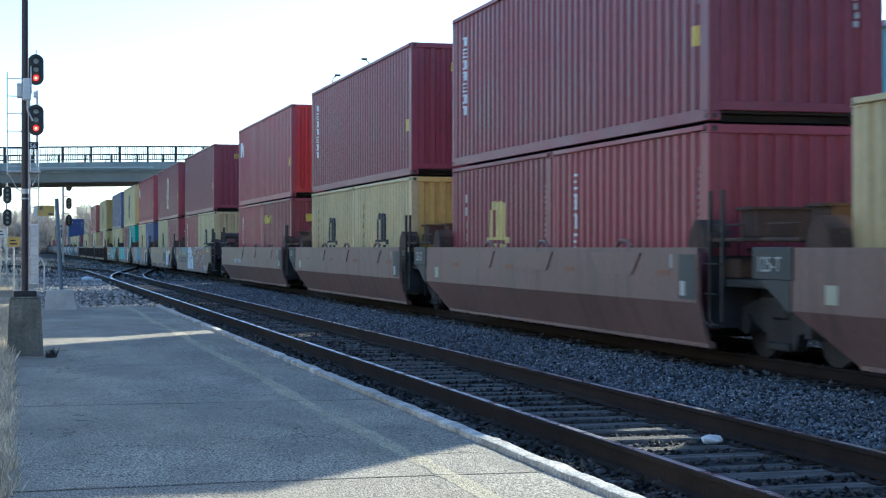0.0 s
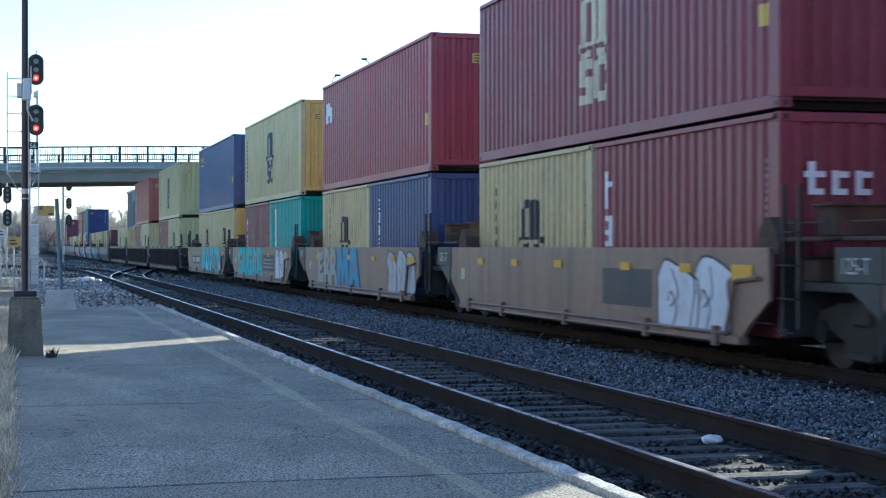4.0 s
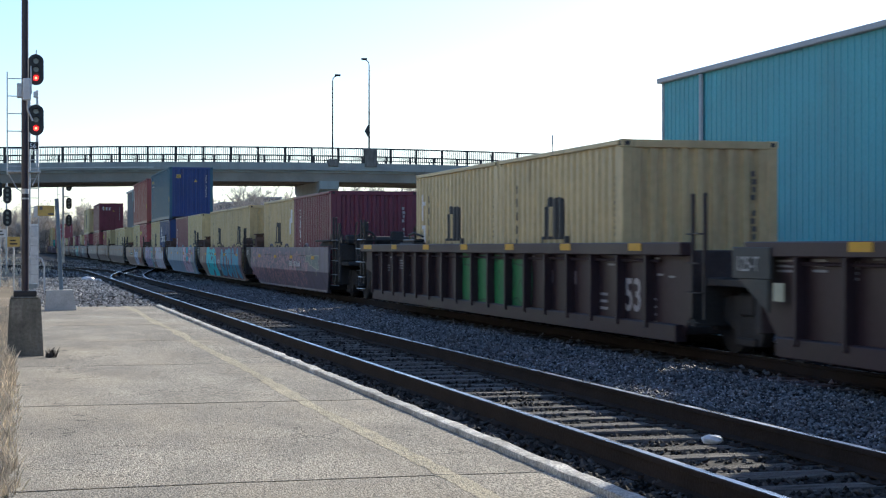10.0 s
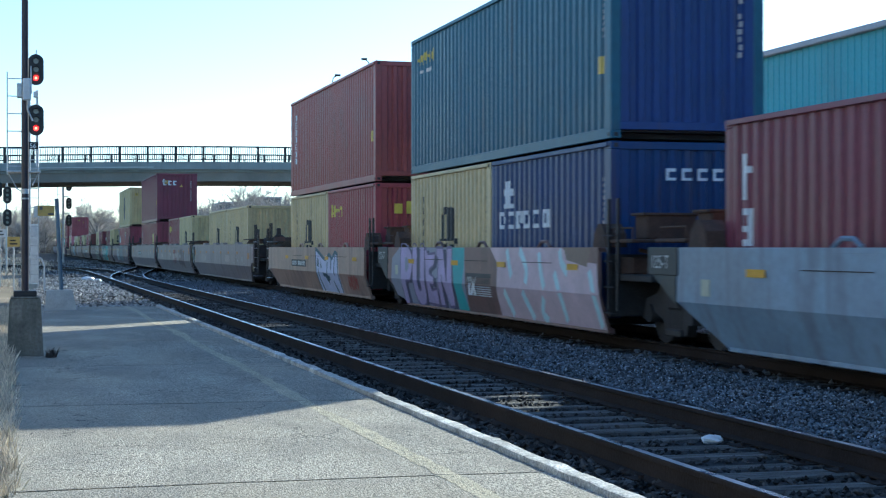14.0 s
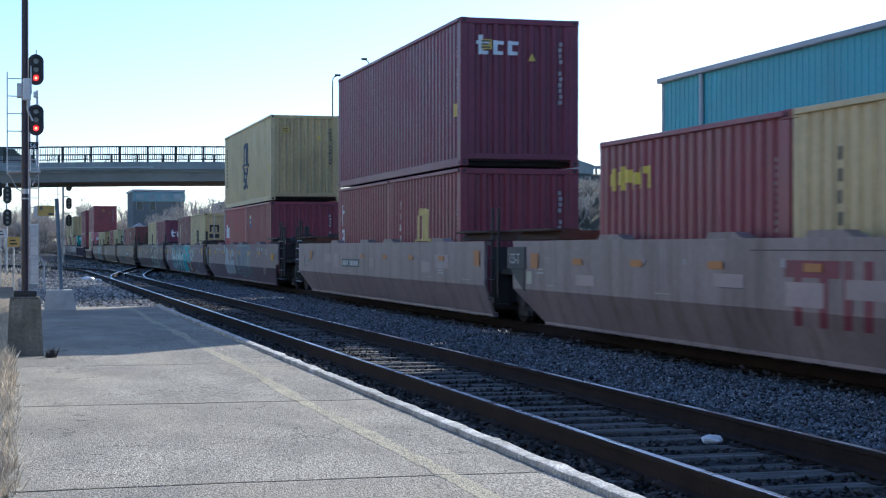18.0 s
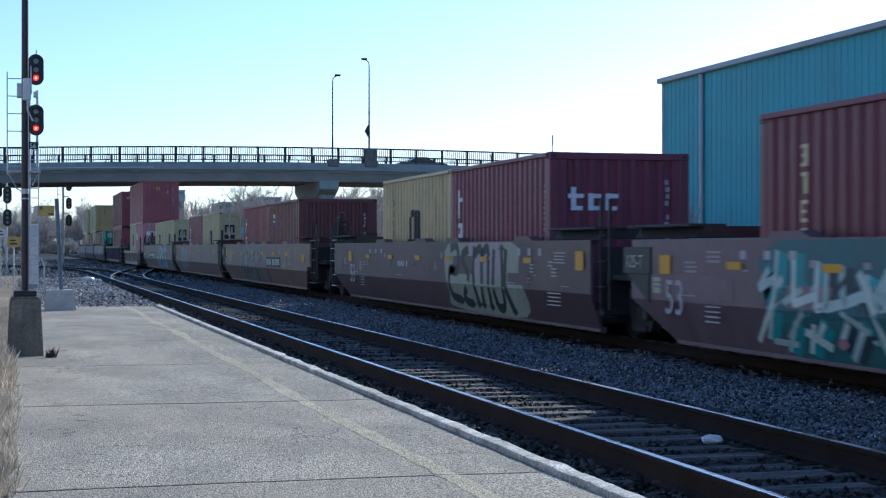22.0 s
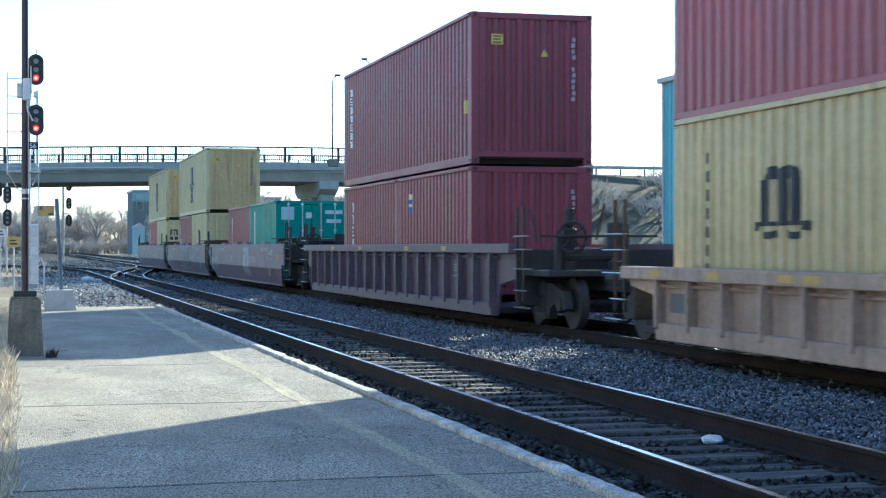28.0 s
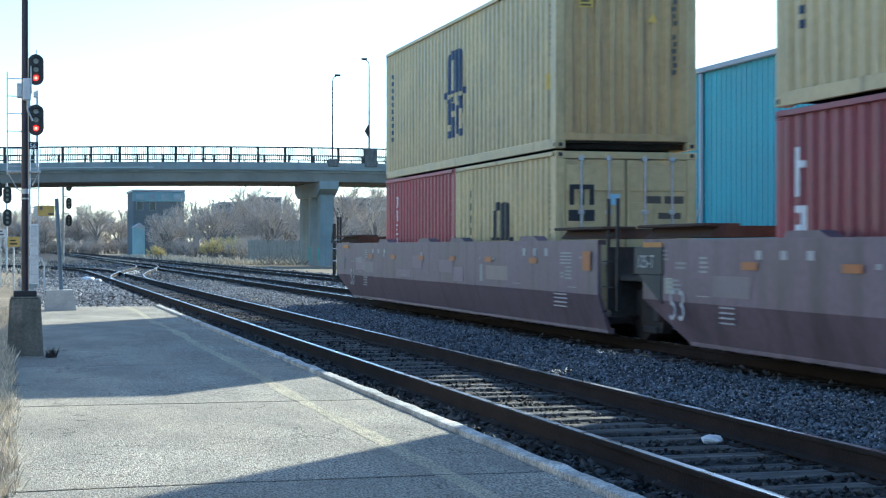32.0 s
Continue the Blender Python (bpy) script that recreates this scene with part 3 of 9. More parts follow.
for yy, nm in ((BY0 - .05, "near"), (BY1 + .05, "far")):
    post = M().cbox(-.095, .095, -.06, .06, 0, 1.36, .01).mesh("railing_post", BLACK)
    x = POST0
    while x < 47:
        o = new("railing_post", post)
        o.parent = bridge
        o.location = (x, yy, 8.6 + crown(x))
        if nm == "near":
            o2 = part("rail_curb_post", M().cbox(x + 1.16, x + 1.22, yy - .05, yy + .05, 8.6 + crown(x), 8.85 + crown(x), .01), BLACK, bridge)
        x += STEP
    part("top_rail", sweep(yy - .05, yy + .05, 9.87, 9.99), BLACK, bridge)
    part("lower_rail", sweep(yy - .035, yy + .035, 8.80, 8.87), BLACK, bridge)
    bal = M()
    x = -40.0
    while x < 47:
        c = crown(x)
        bal.box(x - .024, x + .024, yy - .013, yy + .013, 8.85 + c, 9.9 + c)
        x += STEP / 12.5
    tagged(part("balusters", bal, BLACK, bridge), "thin upright railing bars", "", "", "stuff")
for x, w in ((30.6, 1.1), (27.2, .9)):
    part("lamp_plinth", M().cbox(x - w / 2, x + w / 2, BY0 - .4, BY0 + .35, 8.3 + crown(x), (9.95 if x > 30 else 8.95) + crown(x), .04), DARK_CONCRETE, bridge)


def street_lamp(x, y, z0, h, arm):
    t = thing("street_lamp", "tall thin dark street lamp on the bridge", "street lamp", pose(x, y, z0), group="lamps on the bridge")
    part("pole", M().tube((0, 0, 0), (0, 0, h - .5), .085, .05, 8), BLACK, t)
    part("arm", M().path([(0, 0, h - .5), (.06 * arm, 0, h - .2), (.35 * arm, 0, h)], .04), BLACK, t)
    part("lamp_head", M().cbox(min(.2 * arm, .7 * arm), max(.2 * arm, .7 * arm), -.14, .14, h - .05, h + .12, .03), BLACK, t)
    if arm < 0:
        part("diamond_sign", M().prism([(-.42, 1.75), (-.1, 1.2), (-.02, 1.75), (-.1, 2.3)], "y", -.05, .05), BLACK, t, "dark diamond sign seen from behind")
    return t


street_lamp(27.2, BY0 + .0, 8.6, 7.9, 1)
street_lamp(30.5, BY0 + .0, 9.9, 8.1, -1)
sp = thing("street_sign_post", "thin post with a narrow street sign", "sign post", pose(47.7, BY0, 8.4))
part("pole", M().tube((0, 0, 0), (0, 0, 2.6), .035), BLACK, sp)
part("sign_plate", M().cbox(-.07, .07, -.01, .01, 2.3, 3.2, .005), GALV, sp)
ap = thing("leaning_post", "short leaning dark post by the bridge rail", "post", pose(45.3, BY1 - 1, 8.4))
part("pole", M().tube((0, 0, 0), (-.25, 0, 2.0), .05), BLACK, ap)

# embankment of the road
emb = M()
vs = []
ex = [36, 42, 47, 60, 90, 240, 600]
for i, x in enumerate(ex):
    top = 0.0 if i == 0 else 4.0 if i == 1 else 8.3 + crown(x)
    for y, k in ((118, 0), (127, .42), (134, .75), (139.6, 1), (152.4, 1), (160, .6), (175, 0)):
        vs.append((x, y, -.4 + (top + .4) * k + .35 * noise.noise((x * .2, y * .2, 1)) * (0 < k < 1)))
emb.add(vs, [(7 * i + k, 7 * i + k + 1, 7 * i + k + 8, 7 * i + k + 7) for i in range(len(ex) - 1) for k in range(6)])
structure("embankment", emb, SLOPE, "grassy road embankment beside the bridge")
gr = thing("guard_rail_barrier", "galvanised road guard rail on the embankment", "guard rail")
part("beam", M().prism([(140.2, 8.55), (140.26, 8.62), (140.2, 8.7), (140.26, 8.78), (140.2, 8.86), (140.3, 8.86), (140.3, 8.55)], "x", 51.5, 110), GALV, gr)
for i in range(24):
    part("post", M().cbox(52 + i * 2.4, 52.15 + i * 2.4, 140.3, 140.45, 7.4, 8.85, .01), DARK_CONCRETE, gr)

# ---- teal metal-clad hall ----
HX, HY, HZ = 25.0, 59.7, 7.9
hall = thing("metal_clad_hall", "large teal metal-clad industrial hall with grey eaves", "building", kind="structure")


def cladding(y0, y1, z0, z1):
    m = M()
    vs, y, prof = [], y0, [(0, 0), (.03, -.035), (.09, -.035), (.12, 0), (.40, 0)]
    pts = []
    while y < y1:
        for a, b in prof:
            if y + a < y1:
                pts.append((y + a, b))
        y += .42
    pts.append((y1, 0))
    for a, b in pts:
        vs += [(b, a, z0), (b, a, z1)]
    return m.add(vs, [(2 * i, 2 * i + 2, 2 * i + 3, 2 * i + 1) for i in range(len(pts) - 1)])


y = HY
while y > -25:
    o = part("wall_panel", cladding(0, min(4.2, 99), -.4, HZ), TEAL, hall)
    o.location = (HX, y - 4.2, 0)
    y -= 4.2
part("wall_core", M().box(HX + .04, HX + 30, -25, HY - .02, -.4, HZ - .02), TEAL, hall)
part("corner_trim", M().cbox(HX - .06, HX + .1, HY - .1, HY + .05, -.4, HZ, .01), TRIM, hall)
part("fascia_trim", M().cbox(HX - .22, HX + .1, -25, HY + .2, HZ - .05, HZ + .15, .03), TRIM, hall, "pale grey eaves gutter")
part("roof", M().prism([(HX - .18, HZ + .14), (HX + 15, HZ + 1.5), (HX + 30, HZ + .14)], "y", -25, HY + .15), TRIM, hall)
part("downpipe", M().cbox(HX - .16, HX - .05, 55.75, 55.95, -.4, HZ - .05, .02), TRIM, hall, "white rain downpipe")

# unseen pale wall, added out of view to bounce sunlight onto the train
structure("wall_station", M().cbox(-9.4, -9.0, -45, 60, -.4, 6.0, .05), BOUNCE_WALL, "unseen pale wall added to bounce light onto the train")
for y in (BY0 + .6, BY0 + 5.2):
    part("pier_paint", M().cbox(26.8 - .628, 26.8 - .621, y + .1, y + 1.15, .1, 1.3, .002), mat("pier_green", (.12, .42, .36), .8, var=.3, scale=2, fine=9, bump=0, dirt=(.34, .34, .33), dirt_amount=.6), bridge, "sprayed green patch")

# ---- the container train ----
def gone(t):
    """Metres that the train has gone by t seconds."""
    return 17.35 * t - 0.0037 * t * t


TRAIN_X = TRACK_2
MOVERS = []                                     # (thing, x, position along the train, z)

RED, DKRED, MAROON, BRIGHT = (.30, .052, .070), (.22, .044, .062), (.165, .037, .062), (.48, .035, .035)
RUST, PINK, ORANGE, FADED = (.29, .075, .065), (.52, .19, .22), (.38, .11, .07), (.33, .085, .10)
TAN, YELLOW, OLIVE = (.52, .42, .21), (.56, .40, .11), (.48, .41, .20)
RBROWN = (.165, .043, .042)
STEELB = (.035, .11, .165)
BLUE, NAVY, TEALC, GREEN = (.034, .066, .19), (.018, .05, .16), (.0, .30, .27), (.015, .27, .20)
WHITE, BLACKC, NAVYC, LOGO_Y = (.72, .74, .76), (.02, .025, .03), (.03, .055, .11), (.62, .44, .09)
CORR = .042


def corr_points(l, pitch=.278):
    """Corrugation along a wall of length l: (along, depth) from end to end."""
    n = max(1, round((l - .2) / pitch))
    p = (l - .2) / n
    pts = [(-l / 2, 0), (-l / 2 + .1, 0)]
    for i in range(n):
        a = -l / 2 + .1 + i * p
        pts += [(a + p * .19, 0), (a + p * .31, CORR), (a + p * .69, CORR), (a + p * .81, 0)]
    return pts + [(l / 2, 0)]


def depth_at(pts, a):
    for (p, d), (q, e) in zip(pts, pts[1:]):
        if p <= a <= q:
            return d if q == p else d + (e - d) * (a - p) / (q - p)
    return 0


SIZES = {"40": (12.192, 2.9), "20": (6.058, 2.59)}
CPARTS = {}


def container_parts(kind, door, worn=False):
    """(name, mesh) of the parts of a container whose near end is at -y; shared by all of its kind. worn: pale light
    painted on the rib flanks.
    """
    if (kind, door, worn) in CPARTS:
        return CPARTS[kind, door, worn]
    l, h = SIZES[kind]
    w, y0, y1 = 1.219, -l / 2, l / 2
    out = []
    for s in (-1, 1):
        pts = corr_points(l - .28)
        m = M()
        vs = []
        for a, d in pts:
            x = s * (w - .012 - d)
            vs += [(x, a, .15), (x, a, h - .07), (x - s * .004, a, .15), (x - s * .004, a, h - .07)]
        m.add(vs, [f for i in range(len(pts) - 1) for f in ((4 * i, 4 * i + 4, 4 * i + 5, 4 * i + 1), (4 * i + 2, 4 * i + 3, 4 * i + 7, 4 * i + 6))])
        if worn:                     # one flank of each rib painted pale, as if light fell on it
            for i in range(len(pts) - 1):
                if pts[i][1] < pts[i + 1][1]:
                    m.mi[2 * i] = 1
        out.append(("side_wall", m.mesh("side_wall", PAINT, FLANK_LIGHT)))
        out.append(("top_rail", M().cbox(s * w - .03, s * w + .03, y0 + .1, y1 - .1, h - .08, h - .01, .008).mesh("top_rail", PAINT) if s < 0 else
                    M().cbox(s * w - .05, s * w, y0 + .1, y1 - .1, h - .08, h - .01, .008).mesh("top_rail", PAINT)))
        out.append(("bottom_rail", M().cbox(min(s * w, s * (w - .06)), max(s * w, s * (w - .06)), y0 + .1, y1 - .1, .0, .16, .008).mesh("bottom_rail", PAINT)))
    ends = [y1] if door else [y0, y1]
    for e in ends:
        sg = -1 if e < 0 else 1
        pts = corr_points(2 * w - .3, .25)
        m = M()
        vs = []
        for a, d in pts:
            yy = e - sg * (.02 + d * 1.2)
            vs += [(a, yy, .2), (a, yy, h - .1), (a, yy - sg * .004, .2), (a, yy - sg * .004, h - .1)]
        m.add(vs, [f for i in range(len(pts) - 1) for f in ((4 * i, 4 * i + 4, 4 * i + 5, 4 * i + 1), (4 * i + 2, 4 * i + 3, 4 * i + 7, 4 * i + 6))])
        out.append(("end_wall", m.mesh("end_wall", PAINT)))
        out.append(("end_header", M().cbox(-w + .14, w - .14, min(e, e - sg * .12), max(e, e - sg * .12), h - .12, h - .005, .008).mesh("end_header", PAINT)))
        out.append(("end_sill", M().cbox(-w + .14, w - .14, min(e, e - sg * .12), max(e, e - sg * .12), .13, .25, .008).mesh("end_sill", PAINT)))
    if door:
        for s in (-1, 1):
            d = M()
            a, b = (-w + .13, -.012) if s < 0 else (.012, w - .13)
            d.cbox(a, b, y0 + .03, y0 + .07, .14, h - .13, .006)
            out.append(("door", d.mesh("door", PAINT)))
            for z in (.14, h * .27, h * .5, h * .73):
                out.append((">door_panel", M().cbox(a + .05, b - .05, y0 + .012, y0 + .0295, z + .06, z + h * .23 - .12, .008).mesh("door_panel", PAINT)))
            for k in (.28, .72):
                x = a + (b - a) * k
                r = M().tube((x, y0 - .01, .08), (x, y0 - .01, h - .06), .02, n=6)
                for z in (.12, h * .3, h * .62, h - .12):
                    r.cbox(x - .05, x + .05, y0 - .025, y0 + .03, z - .035, z + .035, .008)
                r.cbox(x - .02, x + .22, y0 - .035, y0 - .012, h * .36, h * .36 + .035, .006)
                out.append(("locking_bar", r.mesh("locking_bar", GALV)))
        out.append(("door_header", M().cbox(-w + .14, w - .14, y0, y0 + .12, h - .12, h - .005, .008).mesh("door_header", PAINT)))
        out.append(("door_sill", M().cbox(-w + .14, w - .14, y0, y0 + .12, .02, .15, .008).mesh("door_sill", PAINT)))
    for sx in (-1, 1):
        for e in (y0, y1):
            sg = -1 if e < 0 else 1
            xa, xb = sorted((sx * w, sx * (w - .16)))
            ya, yb = sorted((e, e - sg * .16))
            out.append(("corner_post", M().cbox(xa, xb, ya, yb, .11, h - .11, .012).mesh("corner_post", PAINT)))
            for z in (0, h - .118):
                c = M().cbox(xa - .004, xb + .004, ya - .004, yb + .004, z, z + .118, .01)
                c.cbox(sx * w - .006 if sx > 0 else -w - .008, sx * w + .008 if sx > 0 else -w + .006, ya + .045, yb - .045, z + .03, z + .09, .004, 1)
                c.cbox(xa + .045, xb - .045, e - .008 if sg < 0 else e - .002, e + .002 if sg < 0 else e + .008, z + .03, z + .09, .004, 1)
                out.append(("corner_casting", c.mesh("corner_casting", PAINT, GRIME)))
    m = M()
    vs = []
    k = max(4, round(l / .26))
    for i in range(k + 1):
        a = y0 + .1 + (l - .2) * i / k
        z = h - .012 - (.02 if i % 2 else 0)
        vs += [(-w + .04, a, z), (w - .04, a, z)]
    m.add(vs, [(2 * i, 2 * i + 1, 2 * i + 3, 2 * i + 2) for i in range(k)])
    out.append(("roof", m.mesh("roof", PAINT)))
    fl = M().box(-w + .05, w - .05, y0 + .1, y1 - .1, .10, .16)
    for i in range(round(l / .6)):
        a = y0 + .4 + i * .6
        fl.box(-w + .05, w - .05, a, a + .06, .02, .12)
    out.append(("underframe", fl.mesh("underframe", GRIME)))
    CPARTS[kind, door, worn] = out
    return out


def side_mark(kind, rects, color, parent, name="mark", label="", lift=.004):
    """Painted bars on the corrugated side that faces the platform; rects of (y0, y1, z0, z1), y from the far end being +."""
    l, h = SIZES[kind]
    pts = corr_points(l - .28)
    m = M()
    for i, (y0, y1, z0, z1) in enumerate(rects):
        up_ = lift + .0003 * i
        cuts = [y0] + [a for a, d in pts if y0 < a < y1] + [y1]
        for a, b in zip(cuts, cuts[1:]):
            if b - a < 1e-4:
                continue
            xa, xb = -(1.219 - .012 - depth_at(pts, a)) - up_, -(1.219 - .012 - depth_at(pts, b)) - up_
            m.add([(xa, a, z0), (xb, b, z0), (xb, b, z1), (xa, a, z1)], [(0, 3, 2, 1)])
    o = part(name, m, MARK, parent, label, color)
    if len(rects) > 1:
        tagged(o, kind="stuff")
    return o


def end_mark(kind, rects, color, parent, name="mark", label="", tri=()):
    """Painted bars or triangles on the near end; rects of (x0, x1, z0, z1)."""
    l, h = SIZES[kind]
    y = -l / 2 + .014
    m = M()
    for i, (x0, x1, z0, z1) in enumerate(rects):
        m.box(x0, x1, y - .004 - .0003 * i, y, z0, z1)
    for x, z, s in tri:
        m.prism([(x - s, z - s * .9), (x + s, z - s * .9), (x, z + s * .9)], "y", y - .004, y)
    o = part(name, m, MARK, parent, label, color)
    if len(rects) > 1:
        tagged(o, kind="stuff")
    return o


def letters_column(y, z1, z0, n, w, seed):
    """A column of lettering too small to read, as bars."""
    rnd = random.Random(seed)
    s = (z1 - z0) / n
    return [(y - w / 2 * rnd.uniform(.6, 1), y + w / 2 * rnd.uniform(.6, 1), z1 - (i + .82) * s, z1 - (i + .2) * s) for i in range(n)]


def arch_mark(y, z, s, k=1.25):
    """The carrier's mark: three uprights joined at the top over a low wave."""
    r, k_ = [], 38
    for i in range(k_):
        a, b = -.37 + .74 * i / k_, -.37 + .74 * (i + 1) / k_
        x = (a + b) / 2
        tops = [.72 + .27 * math.sqrt(max(0, 1 - ((x - c) / .232) ** 2)) for c in (-.14, .14) if abs(x - c) < .232]
        stem = -.37 <= x < -.19 or -.09 <= x < .09 or .19 <= x <= .37
        r.append((a, b, .2 if stem else .80, max(tops)))
    for i in range(20):
        a, b = -.5 + i / 20, -.5 + (i + 1) / 20
        x = (a + b) / 2
        zc = .17 - .13 * abs(math.cos(math.pi * (abs(x) - .25) / .5)) ** .7 * (abs(x) < .5)
        r.append((a, b, .20 - .05 - .07 * (abs(x) > .42), .21))
        if .08 < abs(x) < .36:
            r.append((a, b, zc - .08, zc + .02))
    return [(y - b * s * k, y - a * s * k, z + c * s, z + d * s) for a, b, c, d in r]


def block_letters(y, z, s):
    """Two block letters under the mark, S over C side by side."""
    r = [(-.62, -.08, .54, .7), (-.62, -.42, .36, .6), (-.6, -.1, .28, .42), (-.28, -.08, .08, .34), (-.62, -.08, 0, .15),
         (.08, .28, .06, .64), (.14, .6, .55, .7), (.14, .6, 0, .15), (.46, .62, .44, .6), (.46, .62, .08, .24)]
    return [(y - b * s, y - a * s, z + c * s, z + d * s) for a, b, c, d in r]


def word_bars(y0, y1, z0, z1, n, seed):
    """A word drawn as plain blocks."""
    rnd = random.Random(seed)
    w = (y1 - y0) / n
    out = []
    for i in range(n):
        a = y0 + i * w
        h = (z1 - z0) * rnd.uniform(.75, 1)
        out += [(a + .08 * w, a + .34 * w, z0, z0 + h), (a + .34 * w, a + .86 * w, z0 + h * rnd.choice((.0, .4, .75)), z0 + h * rnd.choice((.25, .6, 1.0)))]
    return [(a, b, min(c, d), max(c, d) + .03) for a, b, c, d in out]


def container(kind, u, z, color, label, door=False, end=None, logo=None, seed=0):
    """A container with its near end at u along the train and its base at height z."""
    l, h = SIZES[kind]
    rnd = random.Random(seed * 7 + 1)
    t = thing("shipping_container", label, "shipping container", pose(TRAIN_X, u + l / 2, z), group="containers on the train")
    MOVERS.append((t, TRAIN_X, u + l / 2, z))
    jit = 1 + rnd.uniform(-.07, .07)
    col = tuple(c * jit for c in color)
    # "w" among the marks: rib flanks with light painted on in pale colour
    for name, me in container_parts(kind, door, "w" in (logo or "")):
        o = new(name.strip(">"), me)
        o.parent = last if name[0] == ">" else t
        if name[0] != ">":
            last = o
        if name == "underframe":
            tagged(o, kind="stuff")
        o.color = (*(end if end and name in ("end_wall", "end_header", "end_sill", "door") else col), 1)
    lg = logo or ""
    big = kind == "40"
    if "m" in lg:                    # dark arch mark on the side, columns of lettering before it
        if big:
            side_mark(kind, arch_mark(.05, 1.30, 1.02, 1.55), NAVYC, t, "side_logo", "large dark blue arch mark")
            side_mark(kind, block_letters(.05, .58, .98), NAVYC, t, "side_letters", "dark blue block letters")
            side_mark(kind, letters_column(5.5, 2.4, .8, 10, .1, seed), NAVYC, t, "side_lettering")
        else:
            side_mark(kind, arch_mark(.0, 1.04, .82, 1.65), BLACKC, t, "side_logo", "large dark arch mark")
            side_mark(kind, letters_column(2.32, 2.15, .35, 13, .07, seed) + letters_column(1.98, 2.15, .3, 8, .13, seed + 1), BLACKC, t, "side_lettering", "columns of small dark lettering")
    if "y" in lg:                    # the same mark in yellow on a red box
        if big:
            side_mark(kind, arch_mark(.05, 1.30, 1.02, 1.3), (.62, .55, .38), t, "side_logo", "pale yellow arch mark")
            side_mark(kind, block_letters(.05, .58, .98), (.62, .55, .38), t, "side_letters")
        else:
            side_mark(kind, arch_mark(.0, 1.04, .84, 1.6), (.62, .50, .18), t, "side_logo", "pale yellow arch mark")
            side_mark(kind, letters_column(2.1, 2.1, .35, 7, .14, seed), (.6, .55, .5), t, "side_lettering")
    if "v" in lg:                    # tall white letters down the far edge
        z1, z0 = (2.48, .93) if big else (2.2, .35)
        y = 5.3 if big else 2.0
        rects = []
        n = 7 if big else 6
        s = (z1 - z0) / n
        for i in range(n):
            a = z1 - i * s
            k = (seed + i) % 3
            rects += [(y - .11, y + .11, a - s * .22, a - s * .08), (y - .11 if k else y + .04, y - .04 if k else y + .11, a - s * .86, a - s * .1)]
            if k != 2:
                rects.append((y - .11, y + .11, a - s * .88, a - s * .74))
            if k == 0 or (seed + i) % 4 == 1:
                rects.append((y - .10, y + .09, a - s * .54, a - s * .43))
        side_mark(kind, rects, (.60, .54, .30) if "o" in lg else WHITE, t, "side_letters", "yellow letters down the side" if "o" in lg else "white letters down the side")
    if "b" in lg:                    # bold white strokes
        y = l / 2 - .52
        side_mark(kind, [(y - .05, y + .06, 1.6, 2.15), (y - .12, y + .13, 1.92, 2.0), (y - .14, y - .06, 1.05, 1.5), (y - .06, y + .12, 1.42, 1.5), (y + .05, y + .13, 1.25, 1.42), (y - .06, y + .1, 1.22, 1.29), (y - .06, y + .12, 1.05, 1.13), (y - .13, y - .02, .62, .88), (y + .02, y + .13, .62, .88), (y - .06, y + .06, .45, .62)], WHITE, t, "side_letters", "bold white strokes")
    if "t" in lg:                    # yellow word across the far half
        side_mark(kind, word_bars(1.05, 2.75, 1.85, 2.17, 5, seed), (.62, .50, .06), t, "side_word", "yellow word as blocks")
        end_mark(kind, [(-.75 + i * .3, -.55 + i * .3, 1.85, 1.85 + .3 * (1 if i % 2 else .8)) for i in range(5)], (.62, .50, .06), t, "end_word")
    if "x" in lg:                    # white word on the near end
        zt = h - (.72 if big else .95)
        rects = []
        for i in range(3):
            x = -.85 + i * .3
            rects += [(x, x + .09, zt, zt + .38 - .1 * (i > 0)), (x - .05 * (i == 0), x + .22, zt + .2, zt + .27), (x, x + .2, zt, zt + .07)]
        end_mark(kind, rects, WHITE, t, "end_word", "white word as blocks")
    if "r" in lg:                    # white ring mark with a word of blocks
        side_mark(kind, [(1.9, 2.2, 1.8, 2.2), (1.72, 2.42, 1.94, 2.06), (1.8, 2.3, 1.72, 1.8)], WHITE, t, "side_logo", "white emblem as blocks")
        side_mark(kind, [q for i in range(6) for a in (2.55 - i * .47,) for q in ((a - .08, a, 1.36, 1.66), (a - .34, a - .26, 1.36 if i % 2 else 1.45, 1.66 if i % 3 else 1.58), (a - .26, a - .08, 1.36, 1.43), (a - .26, a - .08, 1.59, 1.66))], WHITE, t, "side_word", "white word as blocks")
        end_mark(kind, [q for i in range(6) for a in (-.35 + i * .25,) for q in ((a, a + .045, 2.02, 2.2), (a + .045, a + .16, 2.15, 2.2), (a + .045, a + .16, 2.02, 2.06))], WHITE, t, "end_word")
    if "f" in lg:                    # torn white sticker
        side_mark(kind, [(-2.5, -2.22, 1.5, 1.9), (-2.44, -2.28, 1.44, 1.96)], WHITE, t, "sticker", "torn white sticker")
        side_mark(kind, [(-2.74, -2.46, 1.88, 2.16), (-2.62, -2.5, 1.8, 2.22)], WHITE, t, "sticker")
    if "p" in lg:                    # white slanted emblem
        y, z = (5.2, 1.83) if big else (2.3, 1.4)
        side_mark(kind, [(y + .08, y + .42, z, z + .55), (y - .08, y + .1, z + .2, z + .55), (y - .42, y - .06, z, z + .42)], WHITE, t, "side_logo", "white slanted emblem")
